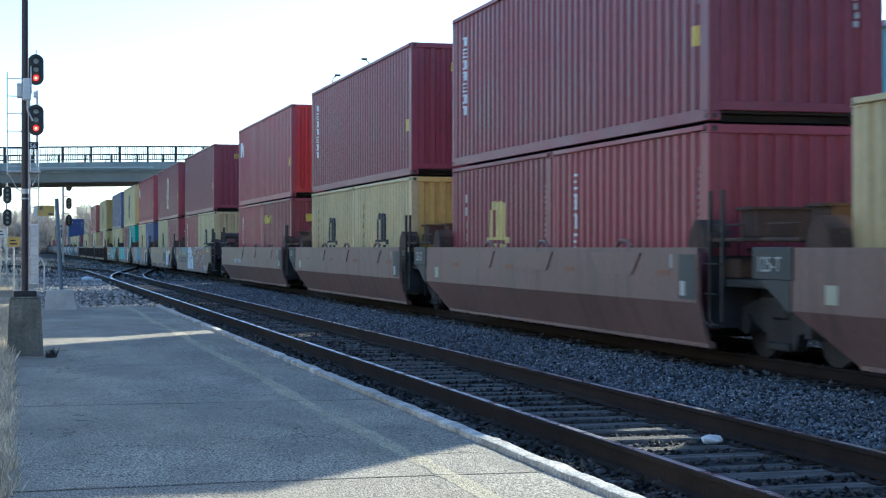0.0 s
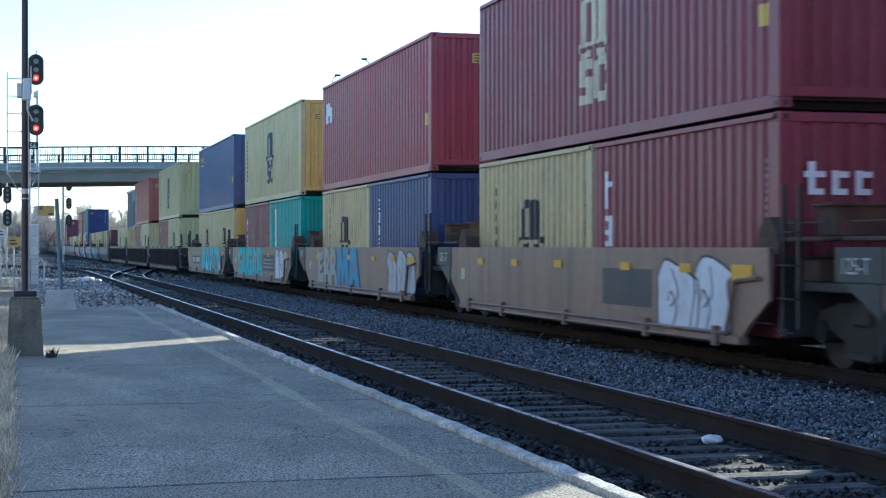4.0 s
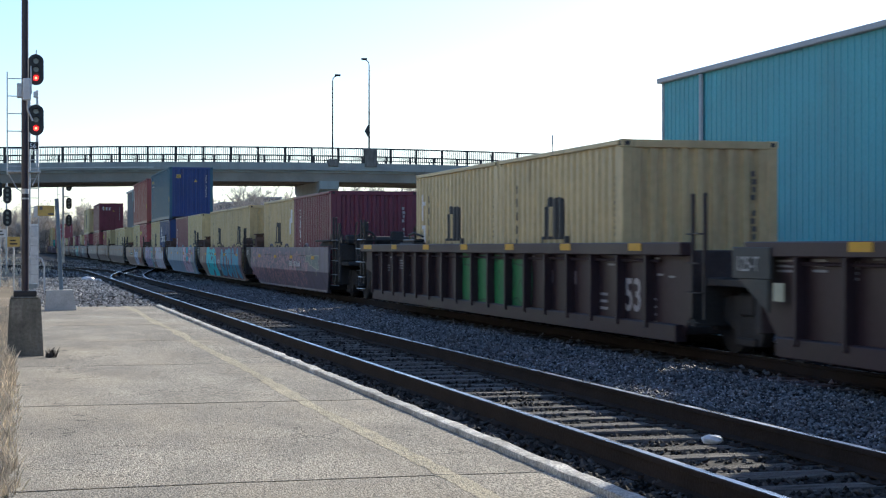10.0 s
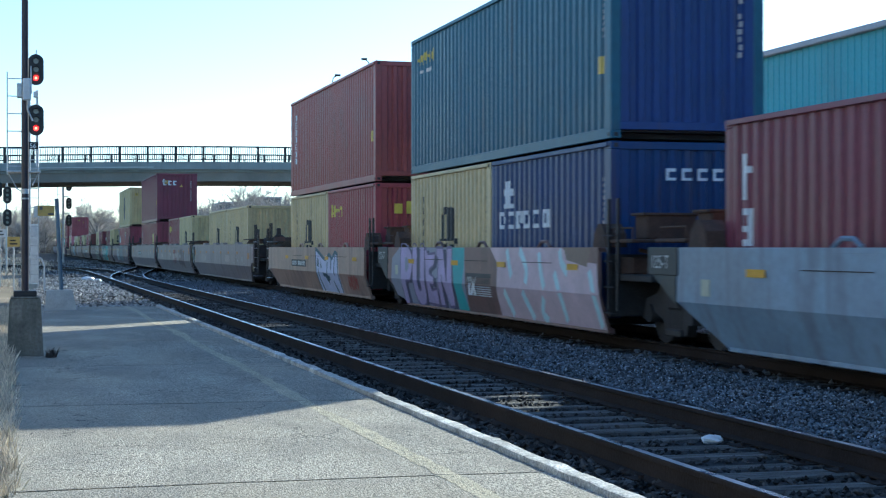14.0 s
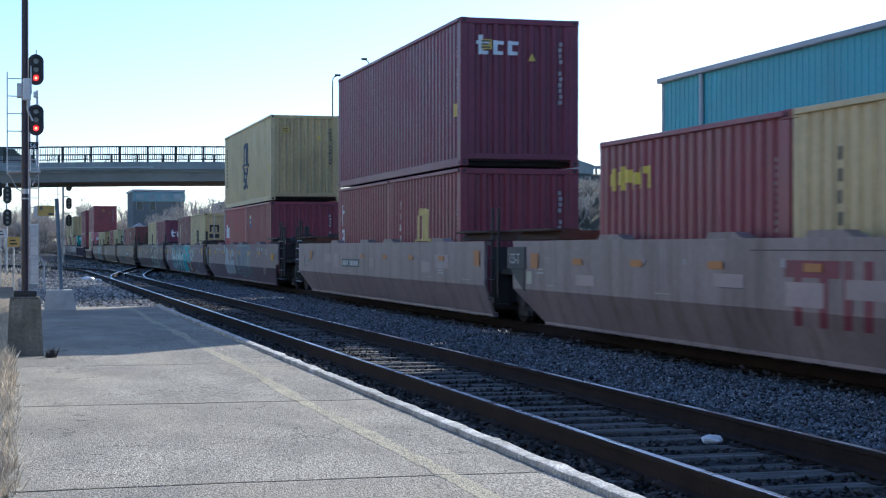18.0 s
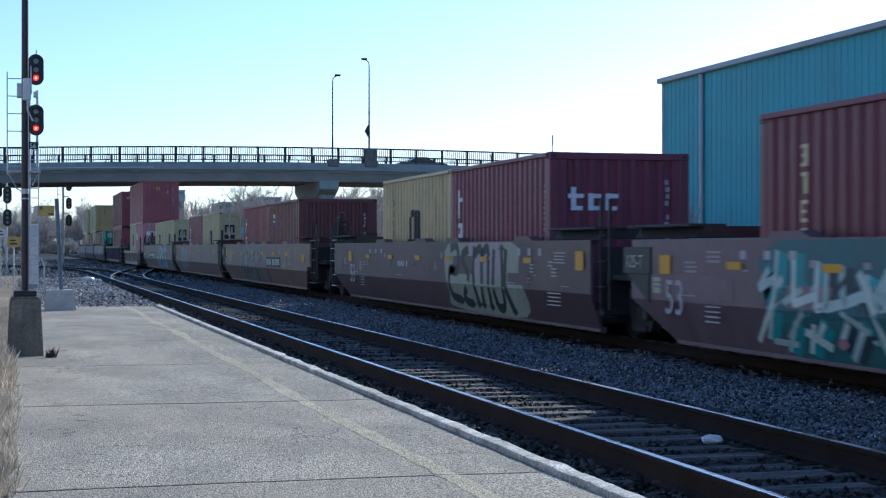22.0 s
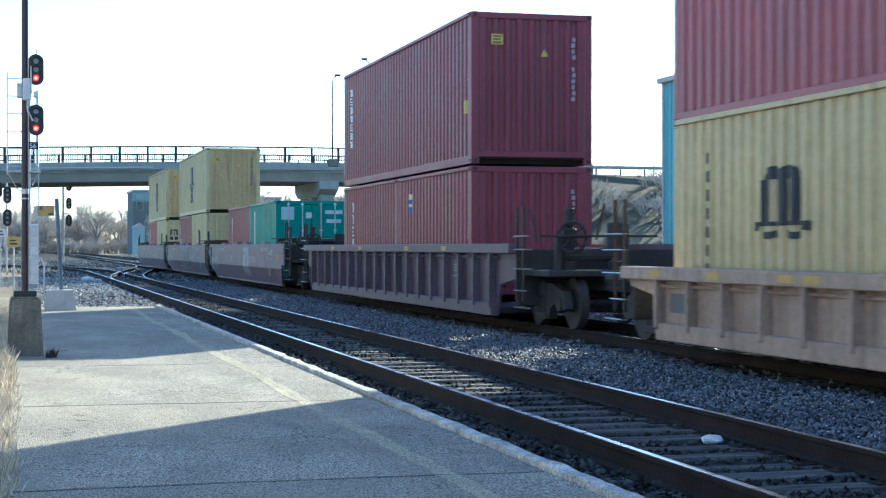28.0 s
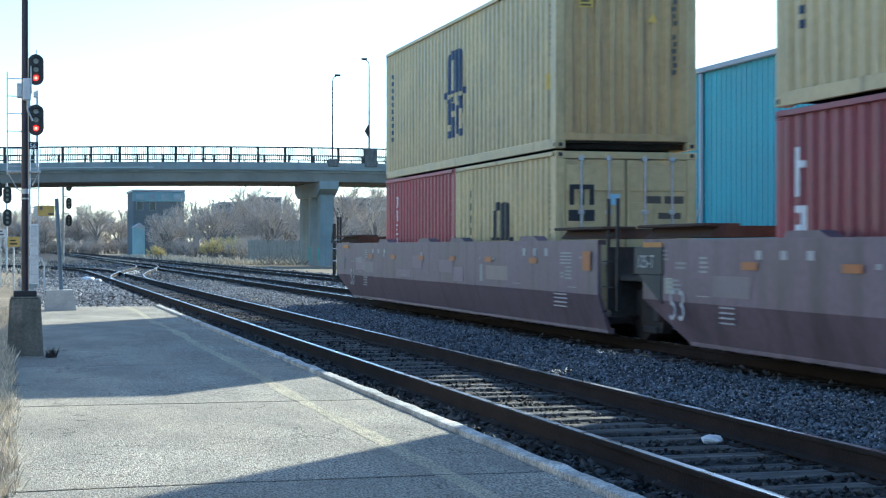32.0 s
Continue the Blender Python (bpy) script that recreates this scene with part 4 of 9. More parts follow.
    if "q" in lg:                    # small blue and yellow shield
        y, z = (5.32, 2.12) if big else (1.95, 1.78)
        side_mark(kind, [(y - .18, y + .18, z, z + .4)], (.05, .12, .42), t, "shield", "blue shield emblem")
        side_mark(kind, [(y - .18, y + .18, z + .3, z + .42), (y - .12, y + .1, z + .14, z + .2)], (.7, .65, .4), t, "shield_band", "", .008)
    if "s" in lg:                    # yellow word at the far top corner
        side_mark(kind, word_bars(4.15, 5.6, 2.28, 2.52, 5, seed), (.55, .42, .06), t, "side_word", "yellow word as blocks")
        side_mark(kind, [(5.2, 5.45, 2.12, 2.18), (4.4, 4.8, 2.1, 2.18)], (.6, .55, .5), t, "side_word_small")
    if "n" in lg:                    # white panel with a column of letters
        side_mark(kind, [(1.84, 2.12, .3, 2.3)], WHITE, t, "side_panel", "white upright panel")
        side_mark(kind, letters_column(1.98, 2.2, .4, 7, .17, seed), (.02, .2, .18), t, "side_letters", "", .009)
    if "g" in lg:                    # plates on green doors
        end_mark(kind, [(-1.03, -.6, 1.95, 2.38)], (.42, .60, .60), t, "white_plate", "pale square plate")
        end_mark(kind, [(-.2, .0, 2.0, 2.2), (.45, .75, 2.15, 2.27), (.8, 1.05, 2.15, 2.27), (.5, 1.0, 1.85, 1.97), (.42, .8, .8, .92), (-.9, .0, 1.3, 1.36)], (.6, .65, .65), t, "door_lettering")
    if "k" in lg:                    # black marks on a door
        end_mark(kind, [(-.98, -.90, 1.72, 2.05), (-.81, -.73, 1.72, 2.05), (-.64, -.56, 1.72, 2.05), (-.98, -.56, 1.97, 2.05), (-1.0, -.8, 1.46, 1.64), (-.74, -.55, 1.46, 1.64)], BLACKC, t, "door_logo", "small black arch mark")
        end_mark(kind, [(.35, .6, 1.75, 1.87), (.66, 1.0, 1.75, 1.87), (.55, .95, 1.5, 1.6), (.3, .5, .6, .7)], (.1, .08, .06), t, "door_lettering")
        end_mark(kind, [(-.3, -.12, 1.72, 1.9)], (.35, .6, .75), t, "blue_sticker")
    if "a" in lg:                    # faded white word on red doors
        end_mark(kind, [(-.95, -.72, 1.72, 1.98), (-.68, -.45, 1.72, 1.98), (-.4, -.33, 1.72, 1.98), (-.12, .06, 1.74, 1.98), (.35, .6, 1.8, 1.9), (.65, 1.0, 1.8, 1.9), (.5, .85, 1.55, 1.66)], WHITE, t, "door_word", "white word as blocks")
    # weight panel near the near end, identity column on the end, warning plates
    dark = color[0] > .35 and color[1] > .25
    txt = (.12, .11, .09) if dark else (.42, .38, .37)
    side_mark(kind, letters_column(-l / 2 + .42, h - .5, h - 1.4, 10, .035, seed + 3), txt, t, "side_code")
    if not door:
        end_mark(kind, [(.79 + .012 * ((i * 7 + seed) % 3), .855 + .012 * ((i * 5 + seed) % 3), h - .52 - i * .115, h - .44 - i * .115) for i in range(12) if i not in (4, 11)], txt, t, "end_code", "column of white code letters")
        if big:
            if seed % 3:
                x = -.7 + .5 * (seed % 2) * (seed % 5 > 1)
                end_mark(kind, [(x - .12, x + .12, h - .62, h - .42)] if seed % 5 else [(.1, .36, .9, 1.15)], LOGO_Y, t, "warning_plate", "yellow height warning plate")
                xp, zp = (x, h - .52) if seed % 5 else (.23, 1.025)
                m_ = M()
                for q in range(3):
                    m_.box(xp - .09, xp + .09 - .03 * (q == 1), -l / 2 + .0085, -l / 2 + .0095, zp - .075 + q * .06, zp - .045 + q * .06)
                tagged(part("plate_print", m_, MARK, t, "dark print on the plate", (.10, .08, .03)), kind="stuff")
            end_mark(kind, [], LOGO_Y, t, "warning_triangle", "yellow warning triangle", tri=[(.25 + .2 * (seed % 2), h - .75 if seed % 3 else 1.0, .085)])
            side_mark(kind, [(-l / 2 + .36, -l / 2 + .54, .98, 1.24)], LOGO_Y, t, "side_warning_plate")
    return t


def label_of(color, kind, extra=""):
    names = {RED: "red", DKRED: "dark red", MAROON: "maroon", BRIGHT: "bright red", RUST: "rust-red", PINK: "faded pinkish red", ORANGE: "orange-red", FADED: "sun-faded red",
             TAN: "tan-yellow", YELLOW: "yellow", OLIVE: "olive-yellow", BLUE: "dark blue", RBROWN: "brownish red", STEELB: "weathered steel-blue", NAVY: "navy blue", TEALC: "turquoise", GREEN: "green"}
    return f"{names[color]} corrugated steel {'forty' if kind == '40' else 'twenty'}-foot container {extra}".strip()


# near end along the train, the lower pair (near, far) and the upper box: colour, marks, door end, end colour
LOW_Z, UP_Z = 0.30, 2.93
STACKS = [
    (-44.2, (RED, "v"), (TAN, "m"), (RED, "v")),
    (-28.6, (TAN, "m"), (RED, "b"), (DKRED, "v")),
    (-12.9, (TAN, "m"), (TAN, "m"), (DKRED, "v")),
    (2.85, (TAN, "m"), (TAN, ""), None),
    (18.6, (RED, "v"), (DKRED, "yw"), (DKRED, "vw")),
    (34.2, (TAN, "m"), (TAN, "m"), (DKRED, "vw")),
    (50.0, (DKRED, "tw"), (RED, "v"), (RED, "p")),
    (70.3, (TAN, "m"), (RUST, "v"), (DKRED, "q")),
    (86.0, (DKRED, "bx"), (TAN, "m"), (DKRED, "yw")),
    (101.8, (BLUE, "v"), (TAN, "m"), (RED, "p")),
    (117.6, (TEALC, "n"), (MAROON, "b"), (OLIVE, "m")),
    (133.1, (TAN, "m"), (TAN, "m"), (BLUE, "sw")),
    (154.9, (OLIVE, "m"), (DKRED, "q"), (OLIVE, "m")),
    (174.7, (TAN, "m"), (DKRED, "bf"), (RUST, "vw")),
    (194.7, (TAN, "m"), (TAN, "mb"), None),
    (216.6, (MAROON, "v"), (TAN, "mf"), None),
    (232.4, (TAN, "m"), (TAN, "m"), None),
    (248.1, (TAN, "m"), (MAROON, "b"), None),
    (264.2, (NAVY, "r"), (TAN, "m"), (STEELB, "s")),
    (280.0, (RED, "t"), (TAN, "m"), (RUST, "v")),
    (301.9, (TAN, "m"), (TAN, "m"), None),
    (321.4, (TAN, "m"), (DKRED, "t"), None),
    (341.3, (DKRED, "y"), (DKRED, "b"), (MAROON, "xw")),
    (365.3, (DKRED, "q"), (RED, "p"), (TAN, "m")),
    (384.9, (TAN, "mk"), (MAROON, "vo"), None),
    (404.7, (MAROON, "bx"), (TAN, "m"), None),
    (428.5, (RBROWN, "q"), (DKRED, "b"), None),
    (448.3, (TAN, "mk"), (DKRED, "b"), None),
    (468.1, (TAN, "mk"), (TAN, "m"), None),
    (490.4, (PINK, "pa"), (TAN, "m"), (FADED, "q")),
    (512.3, (DKRED, "q"), (DKRED, "v"), (DKRED, "v")),
    (536.0, (GREEN, "ng"), (DKRED, "v"), None),
    (556.0, (TAN, "m"), (DKRED, "b"), (TAN, "m")),
    (575.9, (TAN, "mk"), (RED, "v"), (TAN, "m")),
]
ENDS = {(556.0, 2): (.50, .365, .165), (575.9, 2): (.50, .365, .165), (365.3, 2): (.49, .37, .175), (264.2, 2): (.03, .055, .19), (34.2, 0): YELLOW, (117.6, 2): YELLOW, (50.0, 2): BRIGHT, (133.1, 0): YELLOW}
for i, (u, low_near, low_far, up) in enumerate(STACKS):
    c, lg = low_near
    dk = any(k in lg for k in "kga")
    z = .42 if u == 490.4 else .23 if 428 < u < 470 else LOW_Z
    container("20", u, z, c, label_of(c, "20", "with a door end" if dk else ""), dk, ENDS.get((u, 0)), lg, i * 3)
    c, lg = low_far
    container("20", u + 6.13, z, c, label_of(c, "20"), False, None, lg, i * 3 + 1)
    if up:
        c, lg = up
        container("40", u, UP_Z, c, label_of(c, "40", "stacked on top"), False, ENDS.get((u, 2)), lg, i * 3 + 2)

# ---- well cars ----
HALF_W = 1.62
BROWN, TANB, RIBB, GREYB = (.185, .108, .09), (.24, .15, .105), (.032, .018, .023), (.27, .215, .20)
PLUM, MARB, DTTXB, TANC, LILAC, BLUEG, PINKB = (.15, .105, .125), (.185, .135, .16), (.22, .145, .11), (.39, .285, .215), (.17, .155, .20), (.23, .31, .40), (.38, .26, .19)
YMARK = (.64, .37, .015)


def truck_meshes():
    """A three-piece freight truck about its centre at rail level."""
    wh = M().disc((0, 0, .42), "x", .42, .14, 24)
    wh.disc((0, 0, .42), "x", .36, .15, 24).disc((0, 0, .42), "x", .14, .26, 12)
    fr = M().prism([(-1.15, .34), (-1.05, .62), (-.5, .74), (.5, .74), (1.05, .62), (1.15, .34), (.95, .30), (.80, .46), (.42, .34), (.34, .16), (-.34, .16), (-.42, .34), (-.80, .46), (-.95, .30)], "x", -.07, .07)
    fr.cbox(-.12, .12, -.25, .25, .14, .24, .02)
    sp = M()
    for y in (-.18, -.06, .06, .18):
        sp.tube((-.02, y, .24), (-.02, y, .56), .05, n=8)
    bol = M().cbox(-1.1, 1.1, -.2, .2, .5, .78, .03)
    ax = M().tube((-.85, 0, .42), (.85, 0, .42), .075, n=8)
    br = M().cbox(-.1, .1, -1.1, 1.1, .2, .28, .02)
    cap = M().disc((0, 0, .42), "x", .13, .16, 12)
    return {k: m.mesh(k, GRIME, smooth=k in ("wheel", "axle", "bearing_cap")) for k, m in (("wheel", wh), ("side_frame", fr), ("spring_nest", sp), ("bolster", bol), ("axle", ax), ("brake_beam", br), ("bearing_cap", cap))}


TM = truck_meshes()


def truck(parent, y):
    t = part("truck", TM["bolster"], GRIME, parent, "grimy cast steel two-axle truck")
    t.location = (0, y, 0)
    for s in (-1, 1):
        for nm, x, yy in [("side_frame", s * .98, 0), ("spring_nest", s * 1.0, 0)] + [(q, s * xx, a) for a in (-.89, .89) for q, xx in (("wheel", .753), ("bearing_cap", 1.0))]:
            o = part(nm, TM[nm], GRIME, t)
            o.location = (x, yy, 0)
            if nm == "spring_nest":
                tagged(o, kind="stuff")
    for a in (-.89, .89):
        o = part("axle", TM["axle"], GRIME, t)
        o.location = (0, a, 0)
    return t


MESHES = {}


def cached(key, make, *mats):
    if key not in MESHES:
        MESHES[key] = make().mesh(key[0], *mats)
    return MESHES[key]


def slope_side(s, a, b, top, cut_a, cut_b):
    """A smooth well side: upright upper plate, lower plate leaning in, ends cut away over the trucks."""
    def make():
        m = M()
        x, xi = s * HALF_W, s * (HALF_W - .05)
        zb, zk = .13, .66
        lean = s * .20
        ka, kb = (1.1 if cut_a else .1), (1.1 if cut_b else .1)
        m.add([(x, a, zk), (x, b, zk), (x, b, top), (x, a, top), (xi, a, zk), (xi, b, zk), (xi, b, top), (xi, a, top)],
              [(0, 1, 2, 3), (4, 5, 6, 7), (3, 2, 6, 7), (0, 3, 7, 4), (1, 2, 6, 5)])
        m.add([(x, a, zk), (x, b, zk), (x - lean, b - kb, zb), (x - lean, a + ka, zb), (xi, a, zk), (xi, b, zk), (xi - lean, b - kb, zb), (xi - lean, a + ka, zb)],
              [(0, 1, 2, 3), (4, 5, 6, 7), (3, 2, 6, 7), (0, 3, 7, 4), (1, 2, 6, 5)])
        xa, xb = sorted((x + s * .0015, x - s * .13))
        m.cbox(xa, xb, a, b, top - .07, top, .012)
        xa, xb = sorted((x - lean + s * .01, x - lean - s * .10))
        m.cbox(xa, xb, a + ka, b - kb, zb - .03, zb + .05, .01)
        return m
    return cached(("well_side", "slope", s, round(a, 2), round(b, 2), top, cut_a, cut_b), make, CARPAINT)


def flat_side(s, a, b, top):
    def make():
        m = M()
        x, xi = s * HALF_W, s * (HALF_W - .05)
        poly = [(a, .75), (a + .55, .42), (a + .7, .30), (b - .7, .30), (b - .55, .42), (b, .75), (b, top), (a, top)]
        xa, xb = sorted((x, xi))
        m.prism(poly, "x", xa, xb)
        xa, xb = sorted((x + s * .0015, x - s * .13))
        m.cbox(xa, xb, a, b, top - .08, top, .012)
        xa, xb = sorted((x + s * .03, x - s * .1))
        m.cbox(xa, xb, a + .7, b - .7, .22, .32, .012)
        return m
    return cached(("well_side", "flat", s, round(a, 2), round(b, 2), top), make, CARPAINT)


def rib_side(s, a, b, top, ca, cb):
    def make():
        m = M()
        x = s * HALF_W
        poly = ([(a, .82), (a + .9, .70), (a + 1.15, .20)] if ca else [(a, .5), (a + .25, .20)]) + ([(b - 1.15, .20), (b - .9, .70), (b, .82)] if cb else [(b - .7, .20), (b - .1, .75), (b, .8)]) + [(b, top), (a, top)]
        ka, kb = (1.15 if ca else .25), (1.15 if cb else .7)
        xa, xb = sorted((x - s * .15, x - s * .19))
        m.prism(poly, "x", xa, xb)
        xa, xb = sorted((x, x - s * .2))
        m.cbox(xa, xb, a, b, top - .17, top, .014)
        xa, xb = sorted((x - s * .04, x - s * .2))
        m.cbox(xa, xb, a + ka, b - kb, .14, .36, .014)
        m.tube((x - s * .10, a + .9, top - .24), (x - s * .10, b - .9, top - .24), .022, n=6)
        return m
    return cached(("well_side", "rib", s, round(a, 2), round(b, 2), top, ca, cb), make, RIBPAINT)


def ribs(parent, a, b, top, col):
    n = round((b - a - 2.4) / 1.02)
    me = cached(("rib", top), lambda: M().prism([(-.015, top - .16), (-.17, top - .16), (-.17, .3), (-.06, .2), (-.035, .3)], "y", -.035, .035), RIBPAINT)
    for i in range(n + 1):
        o = part("rib", me, RIBPAINT, parent, "", col)
        o.location = (-HALF_W + .18, a + 1.2 + (b - a - 2.4) * i / n, 0)


def decal(parent, name, rects, color, x=-HALF_W, label=""):
    m = M()
    for y0, y1, z0, z1 in rects:
        m.box(x - .005, x - .001, y0, y1, z0, z1)
    o = part(name, m, MARK, parent, label, color)
    if len(rects) > 1:
        tagged(o, kind="stuff")
    return o


def lettering(parent, text, y, z, size, color, x=-HALF_W - .004, bold=0.0, name="lettering", label="", slant=0.0):
    """Raised paint lettering on the platform side, reading towards the near end."""
    cu = bpy.data.curves.new(name, "FONT")
    cu.body, cu.size, cu.offset, cu.extrude, cu.shear = text, size, bold, 0.001, slant
    tmp = bpy.data.objects.new(name, cu)
    scene.collection.objects.link(tmp)
    me = bpy.data.meshes.new_from_object(tmp.evaluated_get(bpy.context.evaluated_depsgraph_get()))
    scene.collection.objects.unlink(tmp)
    bpy.data.objects.remove(tmp)
    me.materials.clear()
    me.materials.append(MARK)
    o = part(name, me, MARK, parent, label, color)
    o.matrix_basis = Matrix(((0, 0, -1, x), (-1, 0, 0, y), (0, 1, 0, z), (0, 0, 0, 1)))
    return o


def end_gear(parent, y, sgn, top, col, set_end, kind):
    """Deck, posts and ladder of one car end; sgn is the way out of the car along y."""
    for nm, box in (("end_deck", (-1.35, 1.35, min(.06 * sgn, sgn * 1.3), max(.06 * sgn, sgn * 1.3), .86, .96)), ("draft_sill", (-.35, .35, min(.06 * sgn, sgn * 2.0), max(.06 * sgn, sgn * 2.0), .62, .855)),
                    ("bulkhead", (-1.45, 1.45, min(-sgn * .1, sgn * .05), max(-sgn * .1, sgn * .05), .35, top - .1))):
        o = part(nm, cached((nm, sgn, top), lambda: M().cbox(*box, .015), GRIME), GRIME, parent)
        o.location = (0, y, 0)

    def shelf():
        m = M().prism([(-HALF_W + .1, top + .02), (-HALF_W + .22, top + .16), (-.5, top + .16), (-.5, top + .02)], "y", min(-sgn * 1.9, sgn * .15), max(-sgn * 1.9, sgn * .15))
        m.cbox(-HALF_W + .0, -HALF_W + .5, min(-sgn * 1.9, sgn * .2), max(-sgn * 1.9, sgn * .2), top + .15, top + .19, .01)
        return m
    if kind == "slope53" or set_end and "rib" not in kind:
        wm = RUSTY if col in (GREYB, DTTXB, MARB) else GRIME
        o = part("walkway", cached(("walkway", sgn, top, wm.name), shelf, wm), wm, parent, "thin steel walkway over the end")
        o.location = (0, y, 0)

    def gear():
        """Valves, brackets and beams between the cars."""
        y_ = lambda p, q: (min(sgn * p, sgn * q), max(sgn * p, sgn * q))
        m = M().cbox(-1.3, 1.3, *y_(.05, .5), .96, 1.2, .02)
        m.cbox(-1.5, 1.3, *y_(.02, 1.0), 1.40, 1.45, .012)
        m.cbox(-1.1, -.35, *y_(.1, .55), 1.45, 1.80, .02).cbox(-1.16, -.29, *y_(.08, .58), 1.78, 1.82, .008)
        m.cbox(.2, .8, *y_(.15, .5), 1.45, 1.72, .02).tube((-.2, sgn * .3, 1.52), (.2, sgn * .3, 1.52), .09, n=10)
        m.path([(-1.45, sgn * .1, 1.45), (-1.45, sgn * .1, 1.60), (-1.45, sgn * .9, 1.60), (-1.45, sgn * .9, 1.45)], .014, 5)
        m.path([(-1.2, sgn * .5, 1.3), (-.4, sgn * .62, 1.12), (.5, sgn * .55, 1.3)], .03, 6)
        return m
    if not set_end and "53" not in kind:
        o = part("end_gear", cached(("end_gear", sgn), gear, RUSTY), RUSTY, parent, "dark deck, valve box and pipes between cars")
        o.location = (0, y, 0)
    guide = cached(("guide_cone", sgn), lambda: M().prism([(-.28, 0), (.28, 0), (.22, .2), (.05, .34), (-.05, .34), (-.22, .2)], "x", -.16, .16), RUSTY)
    if "slope40" == kind or "flat" in kind:
        o = part("guide_cone", guide, RUSTY, parent, "rusty cast container guide")
        o.location = (-HALF_W + .3, y - sgn * .32, top)
    if sgn > 0 and not set_end:
        return
    for k, (dy, z1) in enumerate(((.12, 2.0), (.48, 2.0)) if "rib" in kind else ((.12, 2.12), (.48, 2.12), (.86, 1.95), (1.05, 1.95)) if set_end else ((.12, 2.02), (.48, 2.02))):
        pm = RUSTY if set_end and (kind == "rib40" or col == DTTXB) and k % 2 else BLACK
        me = cached(("end_post", round(dy, 2), z1, sgn, pm.name), lambda: M().cbox(-.024, .024, -.022, .022, .45, z1, .008), pm)
        o = part("end_post", me, pm, parent)
        o.location = (-HALF_W + .12, y + sgn * dy, 0)

    def ladder():
        m = M()
        for z in (.42, .78, 1.14, 1.5):
            m.path([(-.02, .12 * sgn, z), (-.09, .12 * sgn, z), (-.09, .5 * sgn, z), (-.02, .5 * sgn, z)], .009, 5)
        return m
    o = part("ladder_rungs", cached(("ladder_rungs", sgn), ladder, GRIME), GRIME, parent, "dark steel ladder rungs")
    o.location = (-HALF_W + .12, y, 0)
    if set_end:
        o = None if "rib" in kind or col == DTTXB else part("end_cabinet", cached(("end_cabinet", sgn), lambda: M().cbox(-1.42, 1.3, min(sgn * .06, sgn * .42), max(sgn * .06, sgn * .42), .97, 1.42, .03).cbox(-1.2, -.5, min(sgn * .1, sgn * .5), max(sgn * .1, sgn * .5), 1.42, 1.66, .03).tube((-.4, sgn * .3, 1.52), (.7, sgn * .3, 1.52), .1, n=10), GRIME), GRIME, parent, "dark valve cabinet on the end deck")
        if o:
            o.location = (0, y, 0)
        o = part("coupler", cached(("coupler", sgn), lambda: M().cbox(-.12, .12, min(sgn * 1.4, sgn * 2.55), max(sgn * 1.4, sgn * 2.55), .62, .86, .04).cbox(-.2, .2, min(sgn * 2.3, sgn * 2.6), max(sgn * 2.3, sgn * 2.6), .56, .92, .06), GRIME), GRIME, parent)
        o.location = (0, y, 0)

        def wheel():
            m = M()
            for i in range(16):
                a, b = math.pi * i / 8, math.pi * (i + 1) / 8
                m.tube((.25 * math.cos(a), 0, .25 * math.sin(a)), (.25 * math.cos(b), 0, .25 * math.sin(b)), .03, n=6)
            for i in range(4):
                a = math.pi * i / 4
                m.tube((-.25 * math.cos(a), 0, -.25 * math.sin(a)), (.25 * math.cos(a), 0, .25 * math.sin(a)), .016, n=5)
            return m
        for z, y1 in ((.34, .75), (.62, .55), (.98, .85), (1.3, .85), (1.52, .7)):
            o = part("grab_bar", cached(("grab_bar", sgn, z), lambda: M().path([(.04, sgn * .1, z), (-.03, sgn * .12, z), (-.03, sgn * y1, z), (.04, sgn * (y1 + .02), z)], .012, 5), STEEL), STEEL, parent, "bright worn steel grab bar")
            o.location = (-HALF_W + .1, y, 0)
        o = part("brace", cached(("brace", sgn), lambda: M().tube((.0, sgn * .86, 1.95), (.0, sgn * 1.2, 1.45), .02, n=5), GRIME), GRIME, parent)
        o.location = (-HALF_W + .1, y, 0)
        if sgn > 0:
            return
        if "flat" in kind:
            o = part("air_reservoir", cached(("air_reservoir",), lambda: M().tube((-1.15, 0, 1.80), (-.1, 0, 1.80), .15, n=14).cbox(-1.1, -1.0, -.1, .1, .95, 1.75, .02).cbox(-.5, -.4, -.1, .1, .95, 1.75, .02), GRIME), GRIME, parent, "dark cylindrical air reservoir")
            o.location = (0, y + sgn * .62, 0)
            return
        wm = RUSTY if "rib40" == kind or col == DTTXB else GRIME
        o = part("brake_wheel", cached(("brake_wheel", wm.name), wheel, wm), wm, parent, "round hand brake wheel")
        o.location = (-.75, y + sgn * .75, 1.82 if wm is RUSTY else 1.5)
        o = part("brake_housing", cached(("brake_housing", wm.name), lambda: M().cbox(-.11, .11, -.12, .08, -.7, .16, .03).cbox(-.06, .09, -.08, .06, .16, .5, .03).tube((0, .08, 0), (0, .22, 0), .05, n=8), wm), wm, parent, "dark brake gear housing")
        o.location = (-.75, y + sgn * .55, 1.82 if wm is RUSTY else 1.5)
        o = part("brake_stand", cached(("brake_stand",), lambda: M().cbox(-.16, .16, -.1, .1, .95, 1.75, .02).tube((-.95, 0, 1.22), (.1, 0, 1.22), .12, n=12).cbox(-1.1, -1.02, -.1, .1, .95, 1.5, .02).cbox(-1.45, .6, -.3, -.26, 1.5, 1.54, .01), GRIME), GRIME, parent, "dark air reservoir on its stand")
